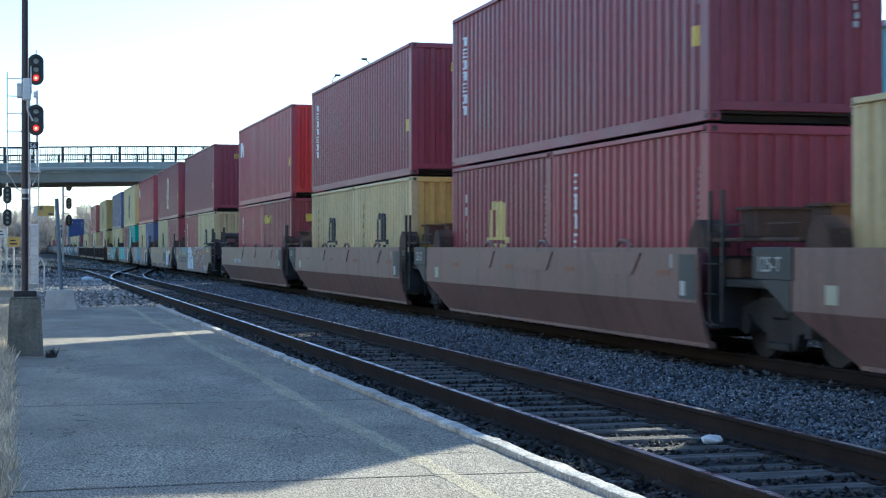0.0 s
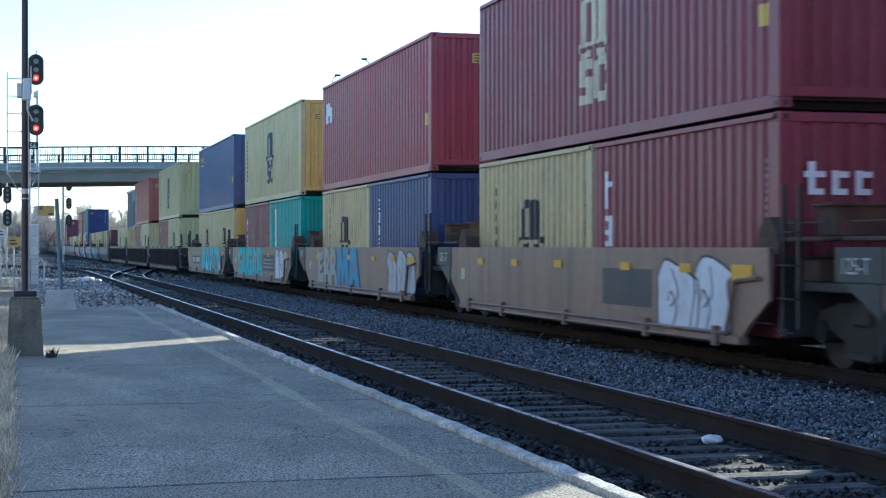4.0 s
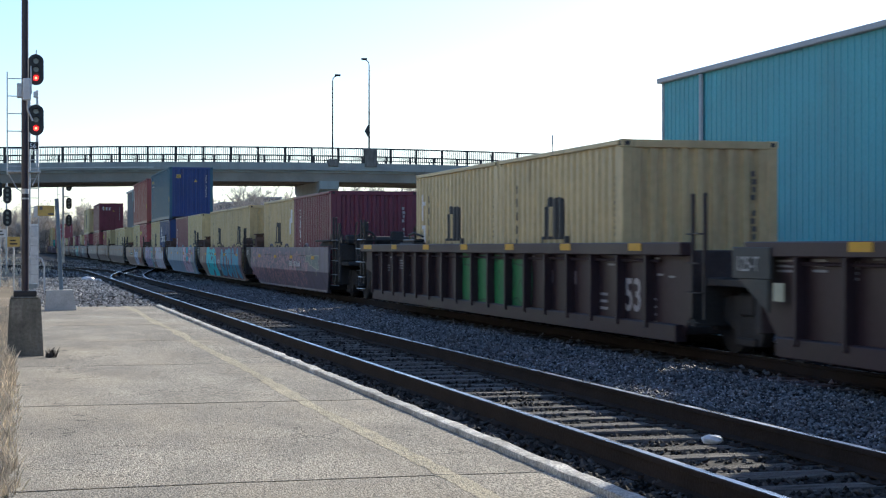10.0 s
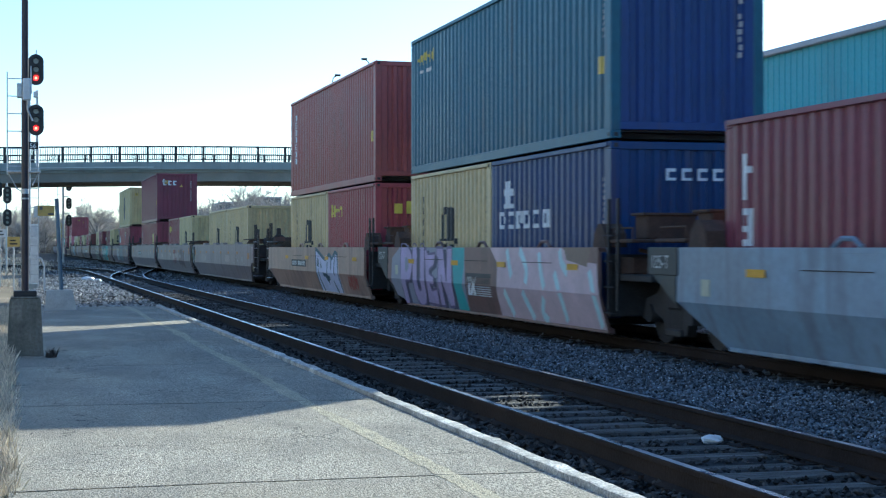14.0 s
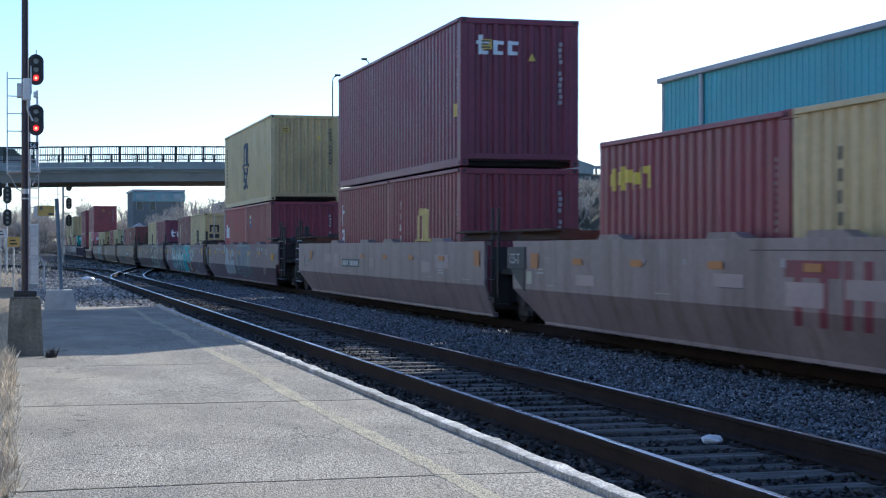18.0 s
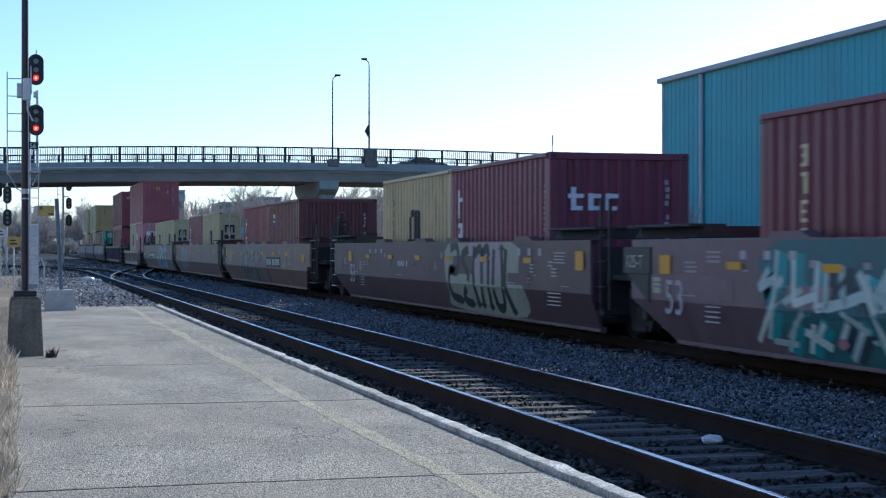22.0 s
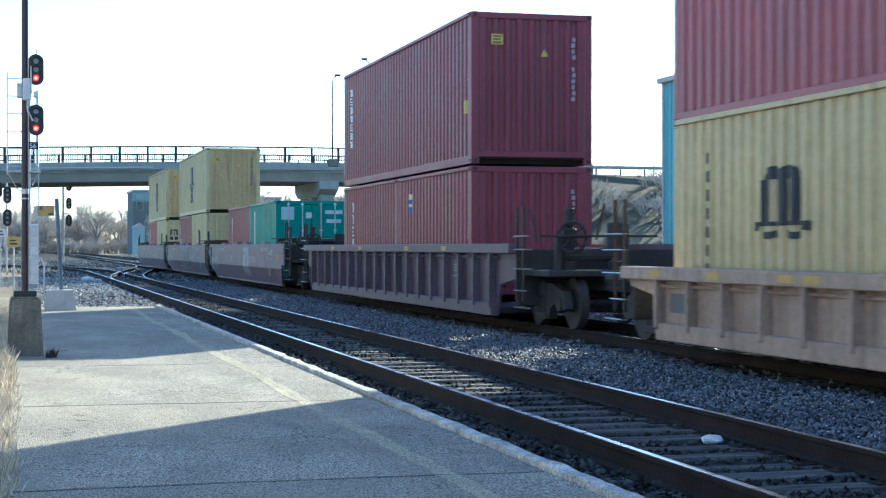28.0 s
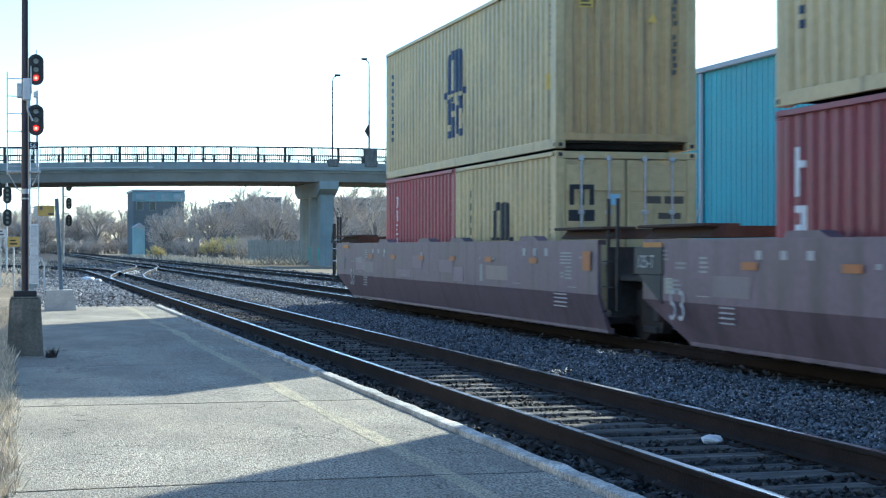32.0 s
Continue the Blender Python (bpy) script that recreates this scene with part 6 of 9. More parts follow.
LETTERS = {  # outlines in a unit box, first across, then up
    "S": [(.95, .98), (.9, .68), (.62, .74), (.42, .66), (.5, .56), (.92, .48), (1, .3), (.96, .05), (.7, -.04), (.12, -.02), (.06, .2), (.3, .26), (.6, .24), (.62, .32), (.5, .38), (.1, .46), (0, .66), (.04, .92), (.3, 1.02), (.7, 1.03)],
    "U": [(0, 1.02), (.36, 1.02), (.36, .4), (.42, .25), (.56, .24), (.64, .36), (.66, 1.02), (1, 1.02), (1, .3), (.9, .04), (.62, -.06), (.3, -.05), (.08, .08), (0, .3)],
    "G": [(.95, 1), (.98, .7), (.66, .7), (.5, .76), (.36, .66), (.34, .36), (.44, .22), (.62, .26), (.62, .4), (.48, .42), (.48, .56), (.96, .56), (1, -.02), (.78, -.05), (.7, .02), (.4, -.04), (.14, .08), (0, .34), (.02, .74), (.2, .98), (.5, 1.04)],
    "A": [(.22, 1.02), (.66, 1.02), (1, -.08), (.68, -.08), (.62, .18), (.38, .2), (.32, -.04), (0, -.02)],
    "R": [(0, 1.02), (.6, 1.02), (.84, .9), (.9, .66), (.76, .44), (1.02, .28), (1.06, -.12), (.74, -.1), (.72, .2), (.36, .22), (.34, -.08), (.04, -.06)],
    "N": [(0, 1.02), (.42, 1.02), (.64, .42), (.68, 1.02), (1, 1.02), (.94, 0), (.62, -.02), (.3, .55), (.32, -.02), (.02, -.02), (.1, .84), (0, .84)],
    "W": [(0, 1.02), (.4, 1.02), (.27, .45), (.4, .36), (.6, .84), (.6, 1.02), (1, 1.02), (.95, .82), (.85, .76), (.76, .45), (1.08, -.02), (.8, -.02), (.6, .34), (.3, -.02), (.1, -.02), (.15, .84), (0, .84)],
    "O": [(.35, 1.02), (.66, 1.02), (.85, .6), (1, .12), (.97, -.05), (.05, -.05), (0, .1), (.16, .6)],
    "D": [(.05, .6), (.15, .9), (.35, 1.03), (.78, 1.03), (.92, .9), (1, .6), (.97, .2), (.9, -.05), (.1, -.02), (0, .25)],
    "E": [(0, .95), (.1, 1.02), (.3, .9), (.95, .92), (.8, .7), (.4, .62), (.42, .55), (.8, .5), (.74, .34), (.42, .36), (.5, .25), (1, .3), (.92, -.02), (.02, 0), (.12, .4)],
    "K": [(.1, 1.05), (.4, .82), (.5, .56), (.78, 1.02), (1.0, .9), (.68, .45), (1.02, -.05), (.72, -.02), (.48, .3), (.42, -.05), (.12, -.02), (0, .5)],
    "M": [(0, 1), (.34, 1.02), (.5, .55), (.7, 1.02), (1, 1), (1.02, -.04), (.74, -.04), (.72, .45), (.56, .1), (.44, .1), (.28, .45), (.26, -.04), (0, -.04)],
    "P": [(.02, 1.02), (.7, 1.02), (1, .78), (.82, .42), (.4, .36), (.4, -.04), (.06, -.04)],
}
HOLES = {"A": [(.44, .72), (.56, .66), (.58, .38), (.42, .38)], "R": [(.38, .78), (.58, .74), (.6, .6), (.38, .56)], "O": [(.5, .84), (.66, .36), (.56, .1), (.36, .1), (.32, .36)], "D": [(.26, .78), (.14, .5), (.17, .17), (.4, .07), (.7, .1), (.76, .22)], "P": [(.4, .82), (.62, .8), (.64, .62), (.4, .56)]}


def sprayed_word(u, kind, text, starts, z0, z1, fill_, ground, shade=None, edge=None, label="thick sprayed letter"):
    """Letters one by one; starts holds where each begins and the last one ends."""
    for ch, a, b in zip(text, starts, starts[1:]):
        letter_shape(u, kind, a, (a - b) * .96, z0, z1, LETTERS[ch], fill_, shade, HOLES.get(ch), ground, edge, ch in "SUGRDP", label)


def throw_up(u, kind, y1, y0, z0, z1, n, fill_, line, seed, w=.035):
    """Bulging letters that lean on one another, each with its own outline and folds."""
    rnd = random.Random(seed)
    d = (y1 - y0) / n
    h = z1 - z0
    for i in range(n):
        a = y1 - i * d
        zt, zb = z1 - rnd.uniform(0, .14) * h, z0 + rnd.uniform(0, .06) * h
        ln, k, w_, nip = rnd.uniform(-.16, .16) * d, rnd.uniform(.4, .6), rnd.uniform(.98, 1.14), rnd.uniform(-.05, .14)
        ring = [(a + .04, zb), (a + .03 - nip * d, z0 + h * rnd.uniform(.35, .55)), (a + ln + .02, zt - .22 * h), (a + ln - d * .22, zt), (a + ln - d * .6, zt - rnd.uniform(0, .08) * h), (a + ln - d * .95 * w_, zt - .18 * h),
                (a - d * (w_ - nip), z0 + h * rnd.uniform(.4, .6)), (a - d * w_, zb + .1 * h), (a - d * .8, zb), (a - d * .4, zb + rnd.uniform(-.03, .06))]
        o = spray(u, kind, ring, fill_, 1 + .12 * i, "graffiti_letter", "bulging sprayed letter", True)
        spray_line(u, kind, ring, line, w, 2.6, "outline", "", True, o)
        spray_line(u, kind, [(a + ln - d * k, zt - .1 * h), (a - d * (k + .14), zt - .4 * h), (a - d * (k - .1), zb + .3 * h)], line, w * .8, 2.6, "fold", "", False, o)
        if rnd.random() < .7:
            spray_line(u, kind, [(a - d * .25, zt - .5 * h), (a - d * .34, zt - .38 * h), (a - d * .52, zt - .6 * h), (a - d * rnd.uniform(.3, .5), zb + .04)], line, w * .8, 2.6, "fold", "", False, o)


def scribble(u, kind, y1, y0, z0, z1, n, color, w, seed, label="sprayed scribble"):
    """A handwritten tag that cannot be read: one looping line a stretch."""
    rnd = random.Random(seed)
    d = (y1 - y0) / n
    for i in range(n):
        a = y1 - i * d
        pts = [(a - d * rnd.uniform(0, .2), rnd.uniform(z0, z1)), (a - d * rnd.uniform(.1, .5), z1 - rnd.uniform(0, .1) * (z1 - z0)), (a - d * rnd.uniform(.3, .8), rnd.uniform(z0, z1)), (a - d * rnd.uniform(.2, .7), z0), (a - d * rnd.uniform(.6, 1.1), rnd.uniform(z0, z1))]
        spray_line(u, kind, pts, color, w, 2, "graffiti_scribble", label)


TURQ, AQUA, LILACP, PINKP, WHITEP, BLK = (.045, .50, .54), (.05, .42, .50), (.34, .26, .42), (.52, .34, .36), (.62, .63, .66), (.02, .02, .025)
VIO, GREENP, GREYP, MINT = (.16, .07, .11), (.03, .30, .12), (.34, .36, .36), (.16, .46, .40)
sprayed_word(117.6, "flat40", "SUGAR", (4.98, 3.62, 2.55, 1.42, .22, -1.0), .33, 1.32, (.03, .50, .53), TANB, (.10, .10, .12))
throw_up(117.6, "flat40", -3.83, -5.4, .25, 1.32, 2, (.66, .68, .74), (.04, .04, .05), 3)
spray(117.6, "flat40", [(-5.5, .95), (-5.6, 1.18), (-5.85, 1.16), (-5.98, .9), (-5.85, .7), (-5.6, .76)], WHITEP, 1, soft=True)
sprayed_word(133.1, "flat40", "NOWD", (1.25, .0, -1.5, -2.92, -5.05), .34, 1.32, (.03, .50, .54), (.23, .15, .11), (.13, .12, .17))
for y_, l_ in ((1.05, .25), (-.3, .5), (-1.75, .3), (-4.65, .5)):                                     # pale fades near the letters' feet
    spray(133.1, "flat40", [(y_, .40), (y_ - .03, .72), (y_ - l_ * .7, .7), (y_ - l_, .40)], (.42, .66, .72), 2.4, "pale_fade", "pale sprayed fade", True)
scribble(133.1, "flat40", -5.25, -6.5, .5, 1.15, 3, (.03, .03, .03), .09, 9, "black sprayed scribble")
U_, WP_, RP_ = 70.3, (.66, .69, .76), (.20, .078, .06)
o = spray(U_, "flat40", [(.77, 1.3), (.84, 1.16), (.72, 1.05), (.56, 1.01), (.80, .82), (.89, .6), (.85, .38), (.78, .26), (.1, .23), (-.9, .25), (-.95, .8), (-.88, 1.1), (-.76, 1.25), (-.6, 1.32), (.1, 1.325)], WP_, 1, "graffiti_letter", "white sprayed throw-up letter", True)
for pts_ in ([(.77, 1.3), (.84, 1.14), (.72, 1.04), (.5, 1.02), (.62, 1.12), (.5, 1.24), (.2, 1.3)], [(.56, 1.01), (.82, .8), (.89, .6), (.85, .38), (.78, .26)], [(.4, 1.22), (.28, 1.28), (.34, 1.16), (.16, 1.26), (.1, 1.16)], [(-.05, .95), (.1, .8), (-.2, .82), (-.35, .95)], [(.3, .82), (.12, .72), (-.12, .66), (-.3, .5)], [(-.3, .95), (-.55, .85), (-.9, .78)], [(-.05, .7), (-.2, .45), (-.12, .25)], [(-.45, .6), (-.38, .3)], [(-.6, .6), (-.64, .28)], [(-.95, .8), (-.92, .27)]):
    spray_line(U_, "flat40", pts_, (.03, .03, .045), .035, 2.4, "outline", "", False, o)
o = spray(U_, "flat40", [(-1.0, .27), (-1.0, .7), (-1.14, .93), (-1.3, .97), (-1.46, .92), (-1.6, .66), (-1.62, .27)], WP_, 1.5, "graffiti_letter", "white sprayed rounded stroke", True)
spray_line(U_, "flat40", [(-1.0, .27), (-1.0, .7), (-1.14, .94), (-1.3, .98), (-1.46, .92), (-1.6, .66), (-1.62, .27)], (.03, .03, .045), .03, 2.4, "outline", "", False, o)
spray(U_, "flat40", [(-1.22, 1.03), (-1.2, 1.18), (-1.32, 1.2), (-1.34, 1.04)], WP_, 1.5, "graffiti_dab", "white sprayed dab")
o = spray(U_, "flat40", [(-2.36, 1.32), (-2.12, 1.0), (-2.08, .6), (-2.1, .26), (-3.65, .25), (-5.76, .25), (-5.74, .46), (-5.92, .52), (-5.97, .8), (-5.78, 1.1), (-5.74, 1.24), (-5.5, 1.33), (-4.0, 1.33)], RP_, 1, "graffiti_ground", "brick red sprayed field of merged letters", True)
PL_ = (.60, .58, .60)
for pts_ in ([(-2.3, 1.33), (-3.3, 1.33)], [(-2.42, 1.28), (-2.14, 1.05), (-2.1, .6), (-2.1, .27)], [(-2.35, 1.08), (-2.6, 1.28), (-2.95, 1.28), (-3.1, 1.05), (-3.0, .8), (-2.9, .6), (-2.6, .82), (-2.4, .74), (-2.4, .5)],
             [(-2.4, .74), (-2.5, .4), (-2.5, .26)], [(-2.9, .6), (-2.95, .26)], [(-3.2, 1.33), (-3.35, 1.15), (-3.2, .85), (-3.2, .5), (-3.25, .26)], [(-3.2, .85), (-3.5, .96), (-3.7, .84), (-3.4, .82)], [(-3.42, 1.2), (-3.62, 1.3), (-3.9, 1.3), (-4.1, 1.1), (-4.05, .95), (-3.8, .84), (-3.5, .96)],
             [(-3.8, 1.22), (-3.82, 1.02)], [(-3.6, 1.08), (-4.0, 1.06)], [(-3.7, .84), (-3.85, .5), (-3.85, .26)], [(-4.0, .86), (-4.3, .7), (-4.42, .46), (-4.45, .26)], [(-4.42, .6), (-4.5, .8)], [(-4.1, 1.05), (-4.2, 1.26), (-4.6, 1.3), (-4.85, 1.2), (-4.75, 1.0), (-4.95, .85), (-5.05, .65), (-4.9, .5), (-4.65, .6), (-4.6, .85)],
             [(-4.95, .5), (-4.92, .28)], [(-4.9, 1.25), (-5.05, 1.34), (-5.25, 1.3), (-5.3, 1.0)], [(-5.3, 1.05), (-5.25, 1.28), (-5.5, 1.34), (-5.72, 1.25), (-5.76, 1.1), (-5.55, .95), (-5.5, .8)], [(-5.05, .7), (-5.25, .86), (-5.5, .84), (-5.62, .6), (-5.72, .26)], [(-5.5, .8), (-5.85, 1.0), (-5.97, .8), (-5.94, .54), (-5.8, .5), (-5.6, .7)], [(-5.7, .8), (-5.76, .62)], [(-2.12, .98), (-2.0, 1.05), (-2.0, 1.2), (-2.2, 1.2)]):
    spray_line(U_, "flat40", pts_, PL_, .036, 2.4, "outline", "", False, o)
spray(U_, "flat40", [(3.6, 1.3), (3.5, .98), (2.6, .94), (1.4, .98), (1.42, 1.28), (2.6, 1.31)], (.16, .24, .27), .6, "graffiti_ground", "pale blue sprayed haze", True)
scribble(U_, "flat40", 3.5, 1.5, 1.0, 1.28, 5, (.14, .33, .40), .06, 13, "pale blue sprayed tag")
for pts_ in ([(-6.0, .52), (-6.02, .3)], [(-6.0, .5), (-6.14, .54), (-6.12, .42), (-6.16, .3)], [(-6.2, .3), (-6.26, .52), (-6.34, .32)], [(-6.38, .52), (-6.4, .3)], [(-6.38, .5), (-6.5, .5), (-6.42, .4), (-6.54, .3)], [(-6.56, .5), (-6.6, .34), (-6.66, .48)], [(-6.0, .3), (-6.4, .3), (-6.66, .31)]):
    spray_line(U_, "flat40", pts_, (.6, .6, .64), .035, 2, "graffiti_scribble", "white sprayed tag")
throw_up(86.0, "flat40", -3.6, -5.6, .28, 1.32, 2, (.64, .66, .72), (.04, .04, .05), 15)
decal(CARS[86.0], "data_panel", [(-3.3, -1.5, .55, 1.05)], (.05, .052, .06), label="dark data panel with faded print")
throw_up(101.8, "flat40", -3.9, -6.3, .3, 1.3, 3, (.45, .46, .5), (.06, .06, .07), 17)
sprayed_word(101.8, "flat40", "ERR", (4.7, 3.75, 2.9, 2.0), .40, 1.28, (.34, .345, .33), TANB, (.05, .05, .05))
sprayed_word(101.8, "flat40", "MA", (1.95, .5, -.9), .36, 1.32, (.04, .28, .48), TANB, (.03, .05, .10))
U_ = 232.4
spray(U_, "slope40", [(4.3, .2), (4.45, .75), (4.3, 1.33), (.2, 1.33), (-.2, .9), (.1, .15), (3.9, .15)], (.22, .13, .15), .2, "graffiti_ground", "mauve sprayed ground", True)
creature = spray(U_, "slope40", [(4.05, .2), (4.15, .5), (4.22, .8), (4.12, 1.1), (3.95, 1.33), (3.2, 1.33), (2.75, 1.22), (2.5, 1.33), (2.2, 1.2), (1.7, 1.31), (1.3, 1.24), (.95, 1.1), (.75, .9), (.8, .6), (.55, .15), (3.2, .15)], (.06, .58, .62), .8, "graffiti_creature", "turquoise sprayed creature", True)
for pts_ in ([(3.5, .55), (3.42, .75), (3.28, .72), (3.22, .55), (3.35, .46)], [(1.55, .52), (1.4, .68), (1.3, .88), (1.22, .7), (1.32, .52)], [(2.35, .15), (2.2, .38), (1.95, .42), (1.7, .15)], [(2.45, .78), (2.3, .95), (2.05, .92), (2.2, .8)]):
    spray(U_, "slope40", pts_, (.07, .03, .055), 1.8, "dark_shape", "dark sprayed eye or mouth", True, creature)
spray(U_, "slope40", [(2.2, .15), (2.05, .27), (1.9, .28), (1.8, .15)], (.30, .13, .17), 2.4, "tongue", "dull pink shape", True, creature)
for pts_ in ([(2.75, 1.33), (2.95, 1.15), (2.6, 1.05), (2.5, 1.33)], [(2.3, 1.3), (2.1, 1.1), (1.75, 1.02)], [(2.0, .95), (1.7, .8), (1.75, .5)], [(1.6, 1.25), (1.1, 1.05), (.9, .85)]):
    spray_line(U_, "slope40", pts_, (.09, .05, .08), .05, 1.8, "crease", "dark sprayed crease", False, creature)
for y_ in (.55, .15, -.25):
    spray(U_, "slope40", [(y_ + .1, 1.33), (y_ + .15, 1.12), (y_ - .05, .95), (y_ - .25, 1.1), (y_ - .22, 1.33)], (.19, .07, .12), 1, "graffiti_petal", "maroon sprayed petal", True)
scribble(U_, "slope40", .3, -.5, .45, .85, 3, (.62, .60, .62), .06, 20, "white sprayed scribble")
spray(U_, "slope40", [(.2, .15), (.2, .42), (-.45, .42), (-.4, .15)], (.04, .032, .03), 1, "dark_patch", "dark patch")
spray(U_, "slope40", [(-.55, .15), (-.5, 1.33), (-6.6, 1.33), (-6.62, .15)], (.17, .095, .115), .2, "graffiti_ground", "mauve sprayed ground")
BLU_, BLI_ = (.06, .30, .45), (.22, .62, .70)
for ring_ in ([(-.75, .2), (-.6, .6), (-.72, 1.05), (-1.0, 1.3), (-1.35, 1.2), (-1.45, .95), (-1.3, .6), (-1.6, .45), (-1.85, .6), (-1.75, .9), (-1.95, 1.2), (-2.35, 1.1), (-2.5, .7), (-2.3, .35), (-1.8, .16), (-1.2, .17)],
              [(-2.3, 1.3), (-2.25, 1.12), (-2.6, 1.05), (-2.9, .85), (-2.8, .45), (-2.5, .35), (-2.75, .2), (-3.3, .16), (-3.6, .35), (-3.75, .3), (-4.0, .15), (-4.35, .2), (-4.0, .8), (-3.85, 1.25), (-3.3, 1.33), (-2.8, 1.27)],
              [(-4.2, 1.3), (-4.15, .9), (-4.5, .25), (-4.85, .15), (-4.95, .5), (-5.1, .75), (-5.4, .3), (-5.8, .15), (-6.35, .17), (-6.1, .7), (-6.0, 1.25), (-5.7, 1.33), (-5.3, 1.1), (-4.95, 1.12), (-4.6, 1.32)]):
    o = spray(U_, "slope40", ring_, BLU_, 1, "graffiti_letter", "steel-blue sprayed letter with pale edges", True)
    spray_line(U_, "slope40", ring_, (.10, .035, .075), .08, 1.8, "outline", "", True, o)
    k_ = len(ring_) // 2
    spray_line(U_, "slope40", [(a_ * .94 + ring_[k_][0] * .06, b_ * .9 + .07) for a_, b_ in ring_[:k_]], BLI_, .045, 2.5, "shine", "", False, o)
for pts_ in ([(-1.35, .75), (-1.5, .95), (-1.65, .75), (-1.5, .6)], [(-3.15, .5), (-3.0, .75), (-3.2, .9), (-3.4, .6)]):
    spray(U_, "slope40", pts_, (.15, .04, .07), 2.2, "graffiti_drop", "dark red sprayed drop", True)
rq = random.Random(22)
for c_, n_, l_ in (((.44, .28, .30), 420, 1), ((.22, .19, .27), 110, 2)):       # a field of short curling sprayed strokes
    sq = M()
    for _ in range(n_):
        y, z, a = rq.uniform(-4.6, 6.3), rq.uniform(.26, 1.2), rq.uniform(0, 6.28)
        b = a + rq.choice((-1, 1)) * rq.uniform(.5, 1.3)
        l = rq.uniform(.08, .2)
        p1 = (y + l * math.cos(a), z + l * .8 * math.sin(a))
        stroke(sq, "slope40", [(y, z), p1, (p1[0] + l * math.cos(b), p1[1] + l * .8 * math.sin(b))], rq.uniform(.035, .07), l_ + rq.random() * .9)
    tagged(part("sprayed_squiggle", sq, MARK, CARS[216.6], "dense pinkish sprayed squiggles", c_), kind="stuff")
piece(216.6, "slope40", -6.6, -4.4, .7, 1.25, 2, (.20, .24, .22), (.36, .36, .30), seed=23, width=.05)
U_ = 248.1
spray(U_, "slope40", [(-1.55, 1.33), (-1.65, .7), (-1.8, .15), (-5.35, .15), (-5.2, .7), (-5.1, 1.33)], (.66, .50, .56), .3, "graffiti_ground", "pale pink sprayed field")
spray(U_, "slope40", [(-5.1, 1.33), (-5.2, .7), (-5.35, .15), (-6.55, .15), (-6.35, 1.33)], (.32, .40, .37), .3, "graffiti_ground", "grey-green sprayed field")
spray(U_, "slope40", [(-2.95, 1.33), (-3.0, .6), (-3.1, .55), (-3.95, .55), (-4.0, 1.33)], (.04, .40, .50), 1, "graffiti_letter", "turquoise sprayed block")
RDP_ = (.36, .07, .09)
for pts_ in ([(-1.6, 1.1), (-2.25, 1.07), (-2.27, .95), (-1.65, 1.0)], [(-2.0, .84), (-2.85, .80), (-2.85, .70), (-2.1, .74)], [(-3.3, 1.03), (-4.1, 1.0), (-4.1, .9), (-3.35, .92)], [(-3.3, .72), (-4.15, .62), (-4.2, .54), (-3.3, .60)], [(-4.3, 1.17), (-5.05, 1.16), (-5.05, 1.06), (-4.3, 1.08)], [(-4.15, 1.0), (-4.8, .95), (-4.8, .85), (-4.15, .9)]):
    o = spray(U_, "slope40", pts_, (.50, .30, .25), 1.8, "graffiti_bar", "tan sprayed bar edged in red")
    spray_line(U_, "slope40", pts_, RDP_, .035, 2.5, "outline", "", True, o, True)
for pts_ in ([(-2.6, 1.3), (-2.75, 1.1), (-2.95, 1.28)], [(-2.85, 1.3), (-2.95, .8), (-3.05, .4), (-3.25, .15)], [(-4.15, 1.3), (-4.2, .75), (-4.35, .55)], [(-1.55, 1.33), (-1.62, .8), (-1.8, .2)], [(-2.5, .5), (-2.6, .3), (-2.75, .2)], [(-5.3, 1.33), (-5.2, 1.1), (-5.4, 1.2)], [(-5.7, .6), (-5.8, .3), (-5.95, .15)], [(-6.1, 1.3), (-6.05, .8), (-6.3, .3)]):
    spray_line(U_, "slope40", pts_, RDP_, .11, 2.4, "graffiti_drip", "dark red sprayed stroke")
for pts_ in ([(-4.25, .55), (-4.3, .35), (-4.35, .25)], [(-4.95, .7), (-5.0, .45), (-5.05, .35)], [(-5.1, 1.3), (-5.2, .7), (-5.4, .15)], [(-5.6, 1.2), (-5.7, .9)]):
    spray_line(U_, "slope40", pts_, (.10, .09, .13), .09, 2.4, "graffiti_drip", "dark sprayed stroke")
scribble(U_, "slope40", -1.7, -2.6, .25, .6, 4, (.45, .20, .26), .05, 24, "pink sprayed scribble")
spray(U_, "slope40", [(-6.0, 1.33), (-6.2, .75), (-6.42, .75), (-6.4, 1.33)], (.52, .40, .45), 1, "graffiti_shape", "pale pink sprayed shape")
U_ = 264.2
spray(U_, "slope40", [(6.3, .6), (6.2, 1.1), (5.5, 1.33), (.35, 1.33), (.3, .15), (4.8, .15), (6.0, .3)], (.30, .31, .38), .2, "graffiti_ground", "grey-lilac sprayed ground")
spray(U_, "slope40", [(1.25, 1.33), (1.0, .15), (.3, .15), (.55, .6), (.4, .95), (.35, 1.33)], (.10, .42, .42), .8, "graffiti_edge", "turquoise sprayed edge")
sprayed_word(U_, "slope40", "PUEN", (5.35, 4.3, 3.3, 2.35, 1.15), .2, 1.31, (.46, .38, .58), (.30, .31, .38), (.07, .07, .12), (.16, .13, .24), "lilac sprayed letter with a dark edge")
decal(CARS[U_], "dark_patch", [(-1.35, .25, .80, .87)], (.04, .04, .045), -HALF_W - .004)
